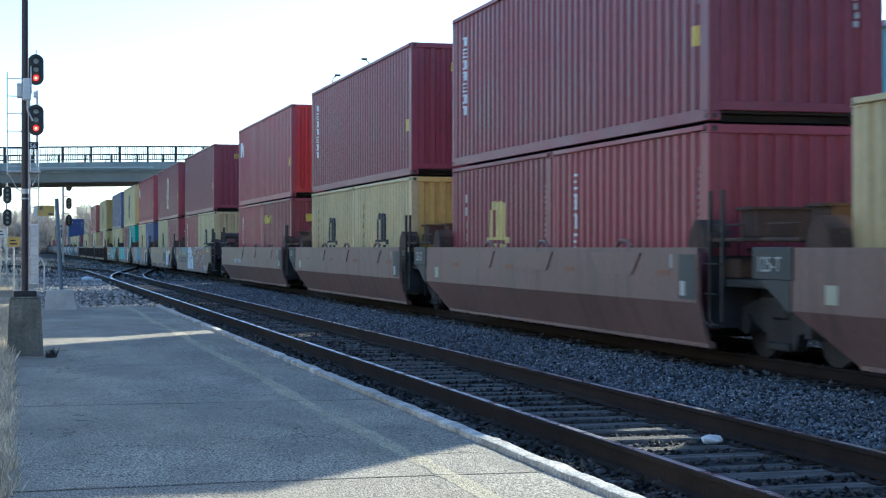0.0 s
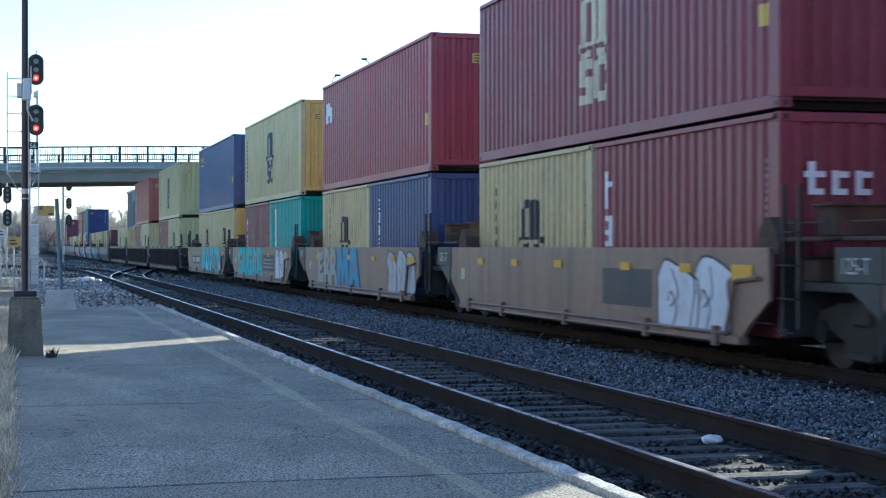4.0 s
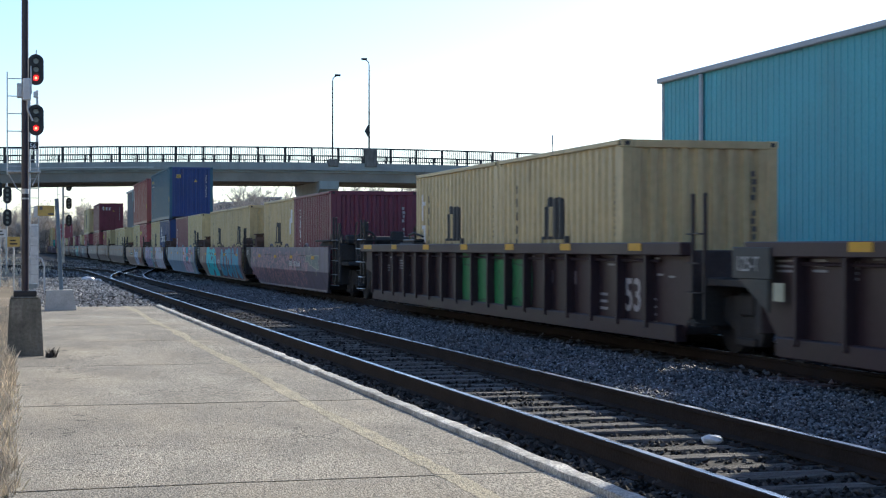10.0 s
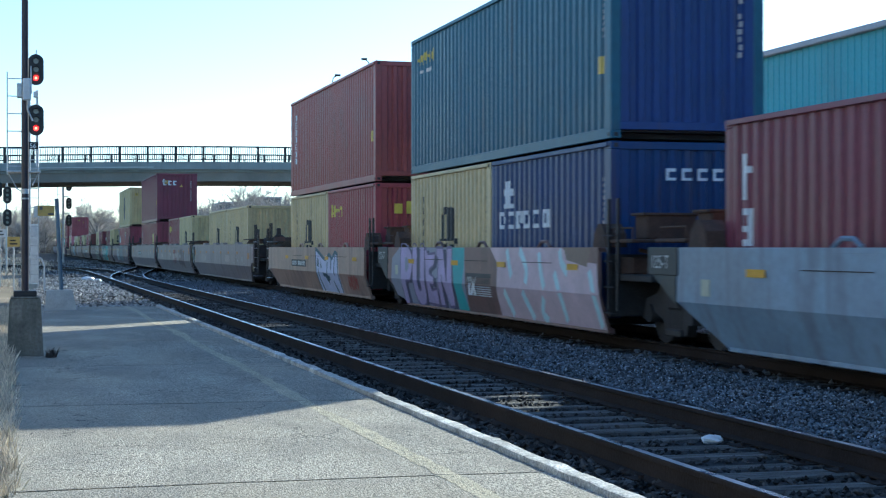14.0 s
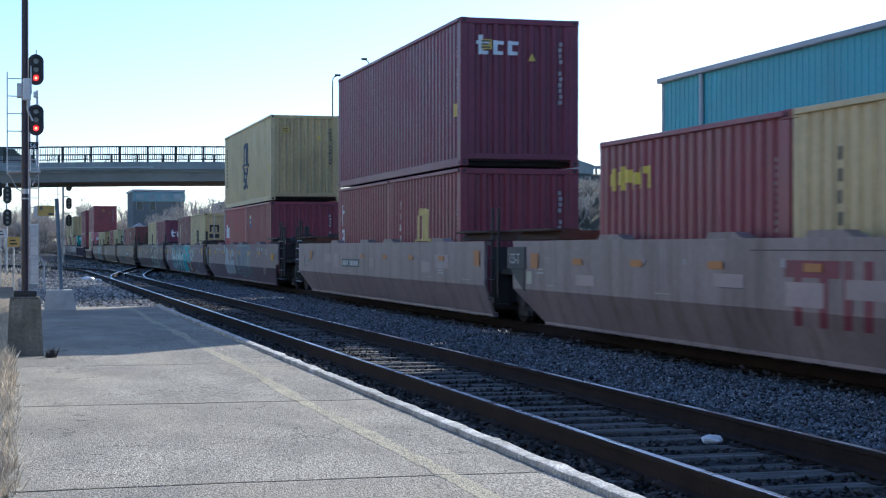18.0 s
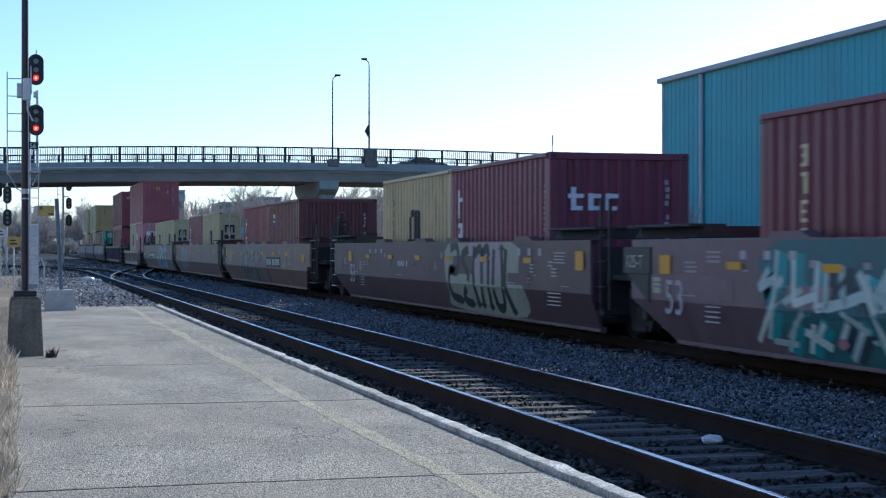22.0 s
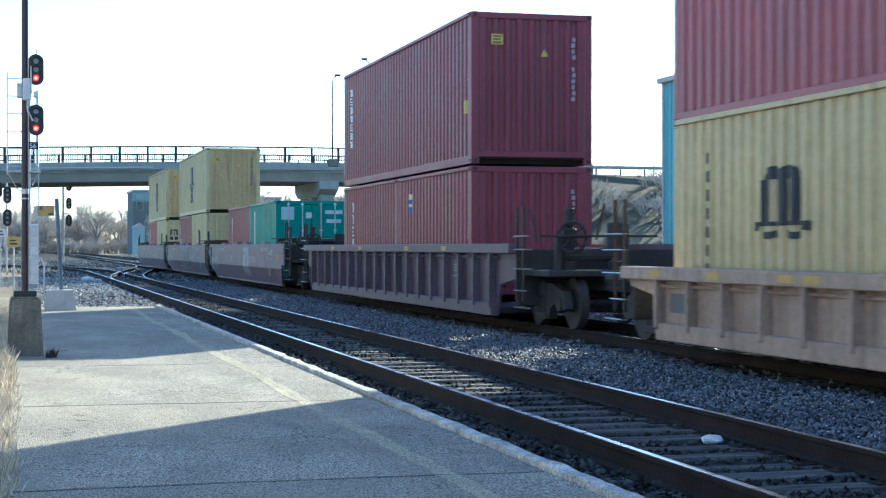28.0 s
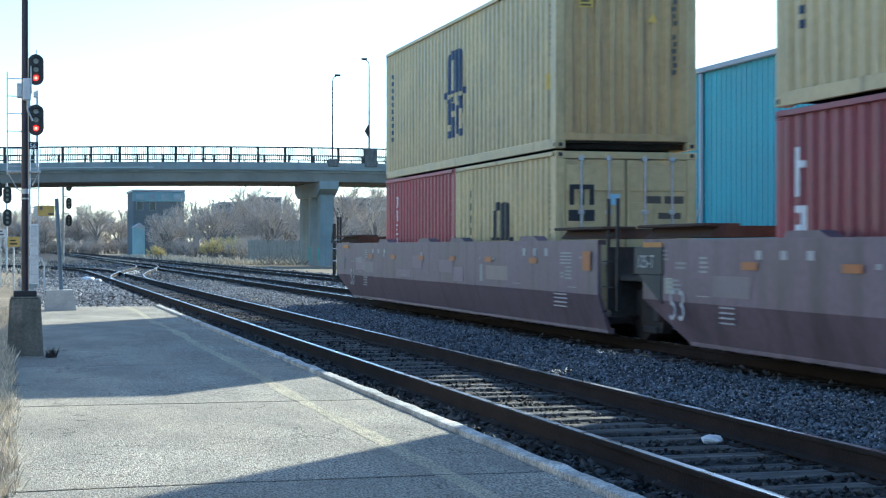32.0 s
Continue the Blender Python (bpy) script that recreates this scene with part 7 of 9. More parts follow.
for i_ in range(6):
    decal(CARS[U_], "stripe", [(-1.3, .2, .69 + .02 * i_, .70 + .02 * i_)], (.05, .05, .055), -HALF_W - .012)
for z_ in (.46, .50, .54, .58, .62):
    spray(U_, "slope40", [(.2, z_), (.2, z_ + .022), (-1.3, z_ + .022), (-1.3, z_)], (.6, .62, .62), .6, "pale_stripe", "pale stripe between dark ones")
lettering(CARS[U_], "TX", .12, .50, .40, (.66, .67, .67), -HALF_W - .010, .03)
spray(U_, "slope40", [(-1.3, 1.33), (-1.75, 1.05), (-1.65, .5), (-1.75, .15), (-6.85, .15), (-6.65, .8), (-6.6, 1.1), (-5.6, 1.15), (-5.1, 1.33)], (.58, .46, .49), .8, "graffiti_ground", "dusty pink sprayed field")
for pts_ in ([(-2.3, 1.3), (-2.45, 1.0), (-2.55, .85)], [(-3.0, 1.3), (-3.35, 1.0), (-3.3, .75)], [(-4.0, 1.25), (-4.1, .95), (-4.25, .7)], [(-4.75, .95), (-5.0, .6), (-5.2, .2)], [(-2.1, .6), (-2.35, .35), (-2.5, .18)], [(-3.1, .62), (-3.45, .3), (-3.6, .16)], [(-4.2, .55), (-4.05, .3), (-4.3, .16)], [(-6.3, 1.0), (-6.5, .6), (-6.7, .18)], [(-5.0, 1.3), (-5.1, 1.1), (-5.35, .95)]):
    spray_line(U_, "slope40", pts_, (.56, .74, .76), .16, 1.8, "graffiti_stroke", "pale grey-blue sprayed stroke")
spray(U_, "slope40", [(-5.2, 1.33), (-5.3, 1.15), (-6.2, 1.05), (-6.35, 1.33)], (.22, .16, .12), 1.4, "bare_patch", "bare brown paint")
U_ = 280.0
spray(U_, "slope40", [(-.35, 1.3), (-.42, .7), (-.8, .15), (-3.75, .15), (-3.55, .7), (-3.45, 1.15), (-3.0, 1.2), (-2.4, 1.05), (-2.0, 1.12), (-1.2, 1.05)], (.56, .58, .74), .4, "graffiti_ground", "pale lilac sprayed field")
for pts_ in ([(-.35, 1.3), (-1.0, 1.16), (-1.75, 1.02), (-2.3, 1.14), (-2.7, 1.05), (-3.1, 1.2), (-3.45, 1.12)], [(-.35, 1.28), (-.45, .7), (-.78, .15)], [(-.75, .75), (-.9, .45), (-1.25, .15)], [(-1.4, .62), (-1.85, .58), (-2.3, .52)], [(-2.05, .95), (-2.0, .6), (-2.1, .35)], [(-2.6, 1.05), (-2.5, .75)], [(-3.1, 1.15), (-2.95, .8), (-3.0, .6)], [(-2.75, .45), (-2.9, .3), (-3.15, .15)], [(-3.4, 1.1), (-3.5, .6), (-3.7, .15)]):
    spray_line(U_, "slope40", pts_, (.05, .11, .15), .10, 1.8, "graffiti_stroke", "dark teal sprayed stroke")
for pts_ in ([(-.6, 1.05), (-.62, .82), (-.85, .8), (-.8, 1.02)], [(-1.05, .95), (-1.1, .76), (-1.3, .8)], [(-1.7, .55), (-1.9, .42), (-2.4, .48)]):
    spray(U_, "slope40", pts_, (.06, .12, .15), 1.8, "counter", "dark teal gap in a letter")
scribble(U_, "slope40", -4.7, -5.8, .32, .6, 5, (.34, .08, .06), .09, 28, "red sprayed scribble")
throw_up(365.3, "slope53", 2.8, .2, .3, 1.38, 3, (.40, .45, .47), (.30, .35, .37), 30, .04)
spray(365.3, "slope53", [(3.25, 1.15), (3.3, 1.35), (3.0, 1.4), (2.9, 1.2), (3.05, 1.05)], (.36, .40, .42), 1, soft=True)
for pts_, mid_ in (([(-.55, 1.1), (-.45, .62), (-.2, .4), (-1.25, .38), (-1.5, .62), (-1.05, .66), (-.95, .9), (-1.2, 1.4), (-.85, 1.4)], [(-.7, 1.2), (-.8, .8), (-.6, .55), (-1.1, .5)]),
                   ([(-1.3, 1.38), (-1.15, .9), (-1.6, .5), (-1.7, .26), (-2.4, .28), (-2.2, .7), (-2.35, 1.1), (-2.0, 1.4)], [(-1.5, 1.1), (-1.9, .8), (-1.85, .4)]),
                   ([(-2.35, 1.4), (-2.45, .9), (-2.25, .42), (-2.95, .36), (-3.0, .72), (-2.75, 1.0), (-3.05, 1.4)], [(-2.6, 1.2), (-2.65, .8), (-2.55, .55)]),
                   ([(-3.1, 1.38), (-3.0, .8), (-3.2, .5), (-3.65, .2), (-3.7, .62), (-4.35, .45), (-3.9, .85), (-4.25, 1.1), (-3.7, 1.38)], [(-3.3, 1.2), (-3.4, .8), (-3.6, .5)])):
    o = spray(365.3, "slope53", pts_, (.20, .205, .25), 1, "graffiti_letter", "grey sprayed letter with pale green edges")
    spray_line(365.3, "slope53", [(a_ * .97 - .06, .83 + (b_ - .83) * .8) for a_, b_ in pts_], (.13, .15, .18), .05, 1.9, "inline", "", True, o)
    spray_line(365.3, "slope53", pts_, (.17, .33, .34), .045, 1.8, "outline", "", True, o, True)
    spray_line(365.3, "slope53", mid_, (.26, .40, .41), .06, 2.2, "highlight", "", False, o)
U_ = 384.9
spray(U_, "slope53", [(5.3, 1.2), (5.1, .6), (4.3, .15), (-.5, .15), (-.3, .8), (-.4, 1.42), (4.8, 1.42)], (.05, .15, .17), .2, "graffiti_ground", "dark teal sprayed field")
rw_ = random.Random(32)
for i_ in range(15):                                     # pale straight letters, crossing one another
    y_ = 5.0 - i_ * .37
    zig = [(y_ + rw_.uniform(-.1, .3), rw_.uniform(1.0, 1.4)), (y_ - rw_.uniform(-.3, .1), rw_.uniform(.5, .9)), (y_ - rw_.uniform(0, .5), rw_.uniform(.7, 1.1)), (y_ - rw_.uniform(.0, .5), rw_.uniform(.15, .4))]
    o = spray_line(U_, "slope53", zig, rw_.choice(((.05, .32, .34), (.03, .06, .08), (.07, .42, .44), (.36, .52, .50))), rw_.uniform(.2, .34), 1 + .05 * i_, "graffiti_stroke", "sharp sprayed letter with pale edges", sharp=True)
    spray_line(U_, "slope53", [(p_ + .1, q_ + .02) for p_, q_ in zig], rw_.choice(((.60, .70, .67), (.46, .60, .58))), rw_.uniform(.08, .13), 2 + .05 * i_, "edge", "", parent=o, sharp=True)
    spray_line(U_, "slope53", [(y_ + .32, rw_.uniform(.25, 1.3)), (y_ - .3, rw_.uniform(.25, 1.3))], rw_.choice(((.58, .68, .64), (.40, .52, .50), (.04, .07, .09))), rw_.uniform(.06, .12), 2.8, "graffiti_bar", "pale sprayed bar", sharp=True)
spray(U_, "slope53", [(-2.2, .64), (-2.6, .15), (-4.95, .15), (-4.4, .62)], (.20, .085, .04), .6, "graffiti_ground", "rust-brown sprayed field")
TQ_ = (.04, .43, .44)
for pts_ in ([(-.4, .15), (-.35, .6), (-.6, 1.0), (-.75, 1.42), (-1.15, 1.42), (-1.35, .9), (-1.6, 1.05), (-1.95, .6), (-2.3, .15)], [(-1.35, 1.42), (-1.5, 1.1), (-1.8, .95), (-2.1, 1.1), (-2.25, .7), (-2.5, .6), (-2.75, 1.42)], [(-2.75, 1.42), (-2.6, .62), (-3.9, .6), (-4.0, .95), (-3.65, 1.42), (-3.3, 1.42), (-3.25, 1.1), (-3.0, 1.05), (-2.95, 1.42)]):
    o = spray(U_, "slope53", pts_, TQ_, 1.2, "graffiti_letter", "turquoise sprayed block letter")
    spray_line(U_, "slope53", pts_, (.44, .58, .55), .06, 2.4, "outline", "", True, o, True)
for pts_, c_ in (([(-3.9, .98), (-4.2, 1.25), (-4.75, 1.0), (-4.3, .75)], (.14, .12, .20)), ([(-.1, .85), (-.45, 1.05), (-.6, .75), (-.35, .6)], (.14, .12, .20)), ([(-3.2, .3), (-3.35, .85), (-3.75, .28)], (.05, .04, .05))):
    o = spray(U_, "slope53", pts_, c_, 1.9, "graffiti_diamond", "purple sprayed diamond with pale edges")
    spray_line(U_, "slope53", [tuple(p_) for p_ in pts_], (.56, .64, .60), .09, 2.6, "outline", "", True, o, True)
scribble(U_, "slope53", -4.7, -5.25, .9, 1.27, 4, (.5, .56, .54), .05, 33, "white sprayed tag")
scribble(U_, "slope53", -4.9, -6.3, .16, .26, 4, (.34, .42, .40), .06, 34, "pale sprayed line")
for y_, z_ in ((-.1, .55), (-.25, .35), (-4.7, .6), (-4.85, .72), (-.7, 1.05), (2.2, 1.3), (3.4, .35), (-2.8, .4)):
    spray(U_, "slope53", [(y_ + .1, z_), (y_, z_ + .07), (y_ - .12, z_), (y_, z_ - .06)], (.45, .24, .30), 2.8, "graffiti_dab", "pink sprayed dab", True)
U_ = 404.7
spray(U_, "slope53", [(-1.3, 1.4), (-1.25, .5), (-1.6, .2), (-5.9, .18), (-5.7, .9), (-5.3, 1.42)], (.34, .37, .29), .3, "graffiti_ground", "pale green sprayed field", True)
spray(U_, "slope53", [(-2.6, 1.4), (-2.5, .9), (-4.5, .8), (-4.6, 1.4)], (.40, .34, .37), .8, "graffiti_ground", "pale pink sprayed haze", True)
for pts_ in ([(-1.45, 1.3), (-1.9, 1.36), (-2.0, .95), (-1.4, .9), (-1.45, .45), (-2.1, .35)], [(-1.35, .9), (-1.9, .88)], [(-2.7, 1.3), (-2.25, 1.15), (-2.7, .8), (-2.3, .4), (-2.8, .3)], [(-3.1, 1.35), (-3.0, .9), (-3.2, .3)], [(-3.1, 1.2), (-3.5, 1.3), (-3.55, .8), (-3.5, .3)], [(-3.55, 1.2), (-3.95, 1.3), (-3.95, .7), (-4.0, .28)], [(-4.3, 1.3), (-4.25, .6), (-4.45, .3), (-4.8, .4), (-4.75, 1.3)], [(-5.0, 1.3), (-4.95, .7), (-5.3, .25)]):
    o = spray_line(U_, "slope53", pts_, (.028, .035, .035), .17, 1.8, "graffiti_stroke", "black sprayed letter with spurs")
    y_, z_ = pts_[-1]
    spray(U_, "slope53", [(y_ + .16, z_ + .02), (y_, z_ + .1), (y_ - .18, z_), (y_, z_ - .08)], (.028, .035, .035), 2.1, "spur", "", False, o)
U_ = 428.5
sprayed_word(U_, "slope53", "KPEP", (4.3, 3.0, 1.55, .35, -1.0), .62, 1.36, (.20, .215, .22), (.16, .11, .09), (.09, .08, .08), None, "faded grey sprayed letter")
spray(U_, "slope53", [(4.1, .15), (4.2, .6), (-.9, .62), (-1.3, .15)], (.165, .16, .155), .3, "graffiti_ground", "faded grey sprayed field")
for pts_ in ([(3.2, .7), (3.0, .4), (2.9, .2)], [(1.55, .62), (1.4, .42)], [(.3, .6), (.1, .35), (-.1, .2)], [(2.4, .65), (2.1, .3)], [(-2.25, .66), (-2.4, .4), (-2.6, .17)]):
    spray_line(U_, "slope53", pts_, (.03, .028, .03), .2, 1.8, "graffiti_stroke", "black sprayed shadow stroke")
piece(448.3, "slope53", 2.8, 5.7, .2, 1.40, 3, (.33, .31, .34), (.26, .24, .27), seed=37, width=.06)
sprayed_word(468.1, "slope53", "KPES", (-.3, -1.7, -3.1, -4.5, -5.9), .22, 1.36, (.34, .43, .46), (.06, .20, .23), (.03, .05, .06), None, "pale grey-blue sprayed letter")
lettering(CARS[468.1], "53", 8.1, .53, .54, (.065, .052, .052), -HALF_W - .013)

piece(536.0, "slope53", -2.6, -1.1, .25, 1.38, 2, (.36, .38, .40), (.28, .3, .31), seed=39, width=.05)
piece(556.0, "slope53", -2.8, 2.0, .25, 1.36, 4, (.13, .09, .10), (.36, .38, .40), seed=40, width=.04)
wild(556.0, "slope53", "SNEAK", 2.3, 1.0, .3, 1.32, (.13, .10, .115), (.36, .38, .40), (.42, .44, .45), .08, .05, None, 61)
scribble(556.0, "slope53", 1.5, -1.6, .4, 1.34, 6, (.40, .42, .43), .05, 63, "pale looping sprayed tag")
scribble(556.0, "slope53", -1.7, -3.0, .5, 1.3, 2, (.34, .36, .37), .06, 64, "pale looping sprayed tag")
wild(556.0, "slope53", "TH", -4.0, .65, .45, 1.3, (.30, .33, .34), (.24, .24, .26), (.40, .43, .44), .1, .05, None, 62)
piece(194.7, "rib53", -2.7, 1.7, .2, 1.2, 4, (.03, .20, .06), (.02, .10, .04), seed=43, back=(.03, .17, .06), width=.05)
piece(321.4, "slope53", -6.4, -4.0, .3, 1.3, 3, (.17, .12, .11), (.21, .14, .13), seed=44, width=.05)


def valve_gear():
    """A squat valve with looping hoses."""
    m = M().cbox(-.4, .4, -.5, .5, 0, .07, .02).disc((0, 0, .2), "z", .17, .22, 16).disc((0, 0, .34), "z", .1, .1, 12)
    for sd in (-1, 1):
        m.path([(0, sd * .12, .26), (-.1, sd * .3, .4), (-.15, sd * .45, .3), (-.1, sd * .5, .05)], .03, 6)
    return m.path([(-.2, -.5, .12), (-.3, -.1, .2), (-.3, .3, .16), (-.2, .6, .03)], .025, 6)


for u, y, z in ((194.7, 6.0, 1.44), (468.1, 7.0, 1.58)):
    o = part("valve_gear", cached(("valve_gear",), valve_gear, BLACK), BLACK, CARS[u], "black valve with looping hoses")
    o.location = (-HALF_W + .6, y, z)
    part("valve_stand", M().cbox(-HALF_W + .15, -HALF_W + 1.1, y - .6, y + .6, 1.25, z - .003, .02), GRIME, CARS[u])


def number_plate(u, y0, y1, z0, z1, ground=(.03, .035, .035), n=11, ink=(.55, .57, .57)):
    """A painted number board whose characters are plain bars."""
    car = CARS[u]
    if ground:
        decal(car, "number_board", [(y0, y1, z0, z1)], ground, label="dark painted number board")
    w = (y1 - y0) / (n + 1.2)
    h = z1 - z0
    decal(car, "number_lettering", [(y1 - (i + 1.3) * w, y1 - (i + .72) * w, z0 + h * .2, z1 - h * .2) for i in range(n) if i != 4], ink, -HALF_W - .004)


number_plate(133.1, 1.98, 5.2, .60, .95)
number_plate(428.5, -5.05, -2.1, .70, 1.02)
number_plate(468.1, 1.9, 5.08, .72, 1.03)
number_plate(70.3, 1.6, 5.1, .60, .86, (.075, .058, .052), 11, (.17, .15, .145))
number_plate(216.6, -3.6, -1.4, .72, .98)
number_plate(50.0, 2.2, 4.4, .72, .95, None)
number_plate(280.0, 1.2, 3.6, .78, .98)
number_plate(341.3, 1.5, 3.6, .85, 1.05, (.06, .09, .085))
number_plate(404.7, 1.9, 3.0, .9, 1.08, None, 6)
decal(CARS[117.6], "data_panel", [(-3.5, -1.2, .55, 1.08)], (.06, .062, .065), label="dark data panel with faded print")
decal(CARS[117.6], "data_print", [(-3.3 + (i % 6) * .34, -3.08 + (i % 6) * .34, .66 + (i // 6) * .12, .70 + (i // 6) * .12) for i in range(18)], (.4, .4, .42), -HALF_W - .005)
for u, kind, col, ne, fe in SPEC:
    car = CARS[u]
    rnd = random.Random(int(u * 10))
    if kind == "flat40":
        if u == 70.3:
            for y in (-4.88, -2.6, -.07, 2.42, 4.34):
                decal(car, "reflector", [(y - .21, y + .21, 1.0, 1.09)], YMARK, -HALF_W - .015, "yellow reflective strip")
            decal(car, "reflector", [(-7.78, -6.9, 1.12, 1.22)], YMARK, -HALF_W - .015, "long yellow reflective strip")
            decal(car, "pale_panel", [(-7.55, -7.12, 1.25, 1.31)], (.5, .52, .55), -HALF_W - .015)
            continue
        for y in (-6.0, -4.4, -2.4, .4, 2.6, 4.6):
            w = .55 if y == -6.0 else .34
            decal(car, "reflector", [(y - w / 2, y + w / 2, 1.03 if y != -6.0 else .95, 1.14)], YMARK, -HALF_W - .015, "yellow reflective strip")
        if ne:
            decal(car, "reflector", [(a, a + .3, .95, 1.25) for a in (-7.2,)], YMARK, -HALF_W - .015)
        if fe:
            decal(car, "reflector", [(6.6, 6.9, .9, 1.2)], YMARK, -HALF_W - .015)
    elif "rib" in kind:
        top = 1.08 if u == 490.4 else 1.40
        h = 9.0 if "53" in kind else 6.4
        if u < 300:
            for y in (-7.6, -4.8, -1.97, .85, 3.66, 6.48):
                decal(car, "reflector", [(y - .23, y + .23, 1.29, 1.39)], YMARK, -HALF_W - .004, "yellow reflective strip")
            if fe:
                decal(car, "reflector", [(8.75, 9.6, 1.29, 1.39)], YMARK, -HALF_W - .004, "long yellow reflective strip")
        for i, y in enumerate((-.93, -.62, -.36, -.28, -.02, .24, .33, .62, .9) if u > 300 else ()):
            if u != 512.3 or i % 2:
                decal(car, "reflector", [(y * h - .18, y * h + .18, top - .13, top - .04)], (.5, .34, .08), -HALF_W - .004, "yellow reflective strip")
        if u < 300:
            lettering(car, "53", -6.85, .48, .62, (.42, .40, .40), -HALF_W + .145, .01)
            decal(car, "faded_word", [(a, a + .42, .78, .98) for a in (-4.9, -3.8, -2.7, -1.6)], (.19, .15, .155), -HALF_W + .147, "faded word as blocks")
            decal(car, "data_print", [(-8.0, -7.6, .34 + .1 * i, .37 + .1 * i) for i in range(4)] + [(-6.2, -5.9, .45 + .1 * i, .49 + .1 * i) for i in range(3)], (.36, .34, .34), -HALF_W + .147)
        else:
            decal(car, "grey_panel", [(-4.2, -3.75, .42, .78)], (.11, .105, .11), -HALF_W + .147, "grey painted panel")
            decal(car, "grey_panel", [(5.0, 5.6, .5, .75)], (.12, .125, .13), -HALF_W + .147)
    elif kind == "slope53":
        strong = u in (365.3, 384.9, 404.7, 428.5, 468.1)
        yc = YMARK if strong else (.44, .20, .05) if u < 500 else (.42, .18, .06)
        for y in (-6.2, -3.7, -1.3, 1.1, 3.6, 5.9):
            if not (u == 341.3 and y > 3):
                decal(car, "reflector", [(y - .2, y + .2, 1.08, 1.17)], yc, -HALF_W - .015, "yellow reflective strip")
        decal(car, "reflector", [(-9.35, -8.93, .92, 1.12)] if ne else [(-8.85, -8.5, 1.0, 1.28)], yc, -HALF_W - .015)
        if u == 468.1:
            decal(car, "reflector", [(7.99, 8.43, 1.04, 1.23)], (.44, .19, .05), -HALF_W - .015, "faded orange reflective square")
            decal(car, "white_plate", [(9.0, 9.5, .84, .94)], (.50, .52, .55), -HALF_W - .005)
            decal(car, "yellow_tab", [(8.43, 8.6, .84, 1.02)], (.55, .48, .16), -HALF_W - .005)
            decal(car, "end_window", [(9.55, 9.93, .85, 1.38)], (.15, .145, .155), -HALF_W - .005, label="grey framed end panel")
        elif u < 500:
            decal(car, "reflector", [(7.75, 8.1, 1.0, 1.24)], yc, -HALF_W - .015)
        if u in (365.3, 384.9, 404.7, 536.0, 556.0, 575.9):
            if u > 500:
                lettering(car, "53", 8.22, .43, .54, (.46, .46, .47), -HALF_W - .013)
                decal(car, "reflector", [(8.42, 9.05, 1.31, 1.40)], (.5, .24, .05), -HALF_W - .015, "orange reflective strip")
            else:
                lettering(car, "53", 7.95, .50, .62, (.46, .46, .47), -HALF_W - .013)
            decal(car, "data_print", [(-8.0, -7.5, 1.24 - .05 * i, 1.26 - .05 * i) for i in range(4)] + [(6.3, 6.7, .62 - .06 * i, .64 - .06 * i) for i in range(4)] + [(-7.8, -7.2, .62 - .06 * i, .64 - .06 * i) for i in range(4)], (.42, .42, .42), -HALF_W - .004)
            decal(car, "small_letters", [(-6.9 + .55 * i, -6.75 + .55 * i, 1.2, 1.32) for i in range(3)] + [(4.4 + .6 * i, 4.55 + .6 * i, 1.2, 1.3) for i in range(3)], (.45, .45, .46), -HALF_W - .004)
        if u == 404.7:
            lettering(car, "A", -.2, .88, .26, (.5, .5, .5))
        if not ne:
            decal(car, "panel_window", [(8.9, 9.0, .8, 1.1)], (.10, .14, .14), -HALF_W - .006)
        for y in (-8.2, -5.5, 2.5, 7.0):
            decal(car, "chalk_mark", [(y, y + rnd.uniform(.2, .6), .74, .752)], (.4, .38, .36), -HALF_W - .004)
    elif kind == "slope40":
        for y in (-5.6, -2.0, 1.0, 4.4):
            if u > 200:
                decal(car, "reflector", [(y - .24, y + .24, 1.0, 1.09)], YMARK, -HALF_W - .015, "yellow reflective strip")
            else:
                decal(car, "old_reflector", [(y - .2, y + .2, .98, 1.05)], (.22, .09, .05), -HALF_W - .004, "rusty old reflector patch")
        if u < 200:
            decal(car, "end_patch", [(-6.6, -6.1, .7, 1.25)], (.05, .06, .06), -HALF_W - .003, "dark repainted end panel")
            decal(car, "white_tab", [(-5.9, -5.84, 1.08, 1.25)], (.5, .52, .5), -HALF_W - .006)
            decal(car, "white_tab", [(-6.3, -6.15, .74, .92)], (.5, .52, .5), -HALF_W - .006)


# large faded red letters and a slot line on one long car, as plain strokes
for i, (y0, y1, z0, z1) in enumerate(((-1.85, -.65, 1.02, 1.2), (-1.04, -.86, .5, 1.02), (-1.6, -1.42, .5, 1.02), (-2.1, -1.92, .5, 1.2), (-2.5, -2.32, .5, 1.2))):
    stroke_m = M()
    stroke(stroke_m, "slope53", [((y0 + y1) / 2, z1), ((y0 + y1) / 2, (z0 + z1) / 2), ((y0 + y1) / 2, z0)] if i else [(y0, 1.11), ((y0 + y1) / 2, 1.11), (y1, 1.11)], .18, 1)
    part("faded_stroke", stroke_m, MARK, CARS[321.4], "large faded red letter stroke", (.20, .045, .06))
decal(CARS[321.4], "slot_line", [(-3.4, .2, 1.30, 1.312)], (.03, .028, .028))
decal(CARS[321.4], "data_print", [(.4, 1.1, .94, .99), (.4, 1.0, .86, .90)], (.10, .095, .11))

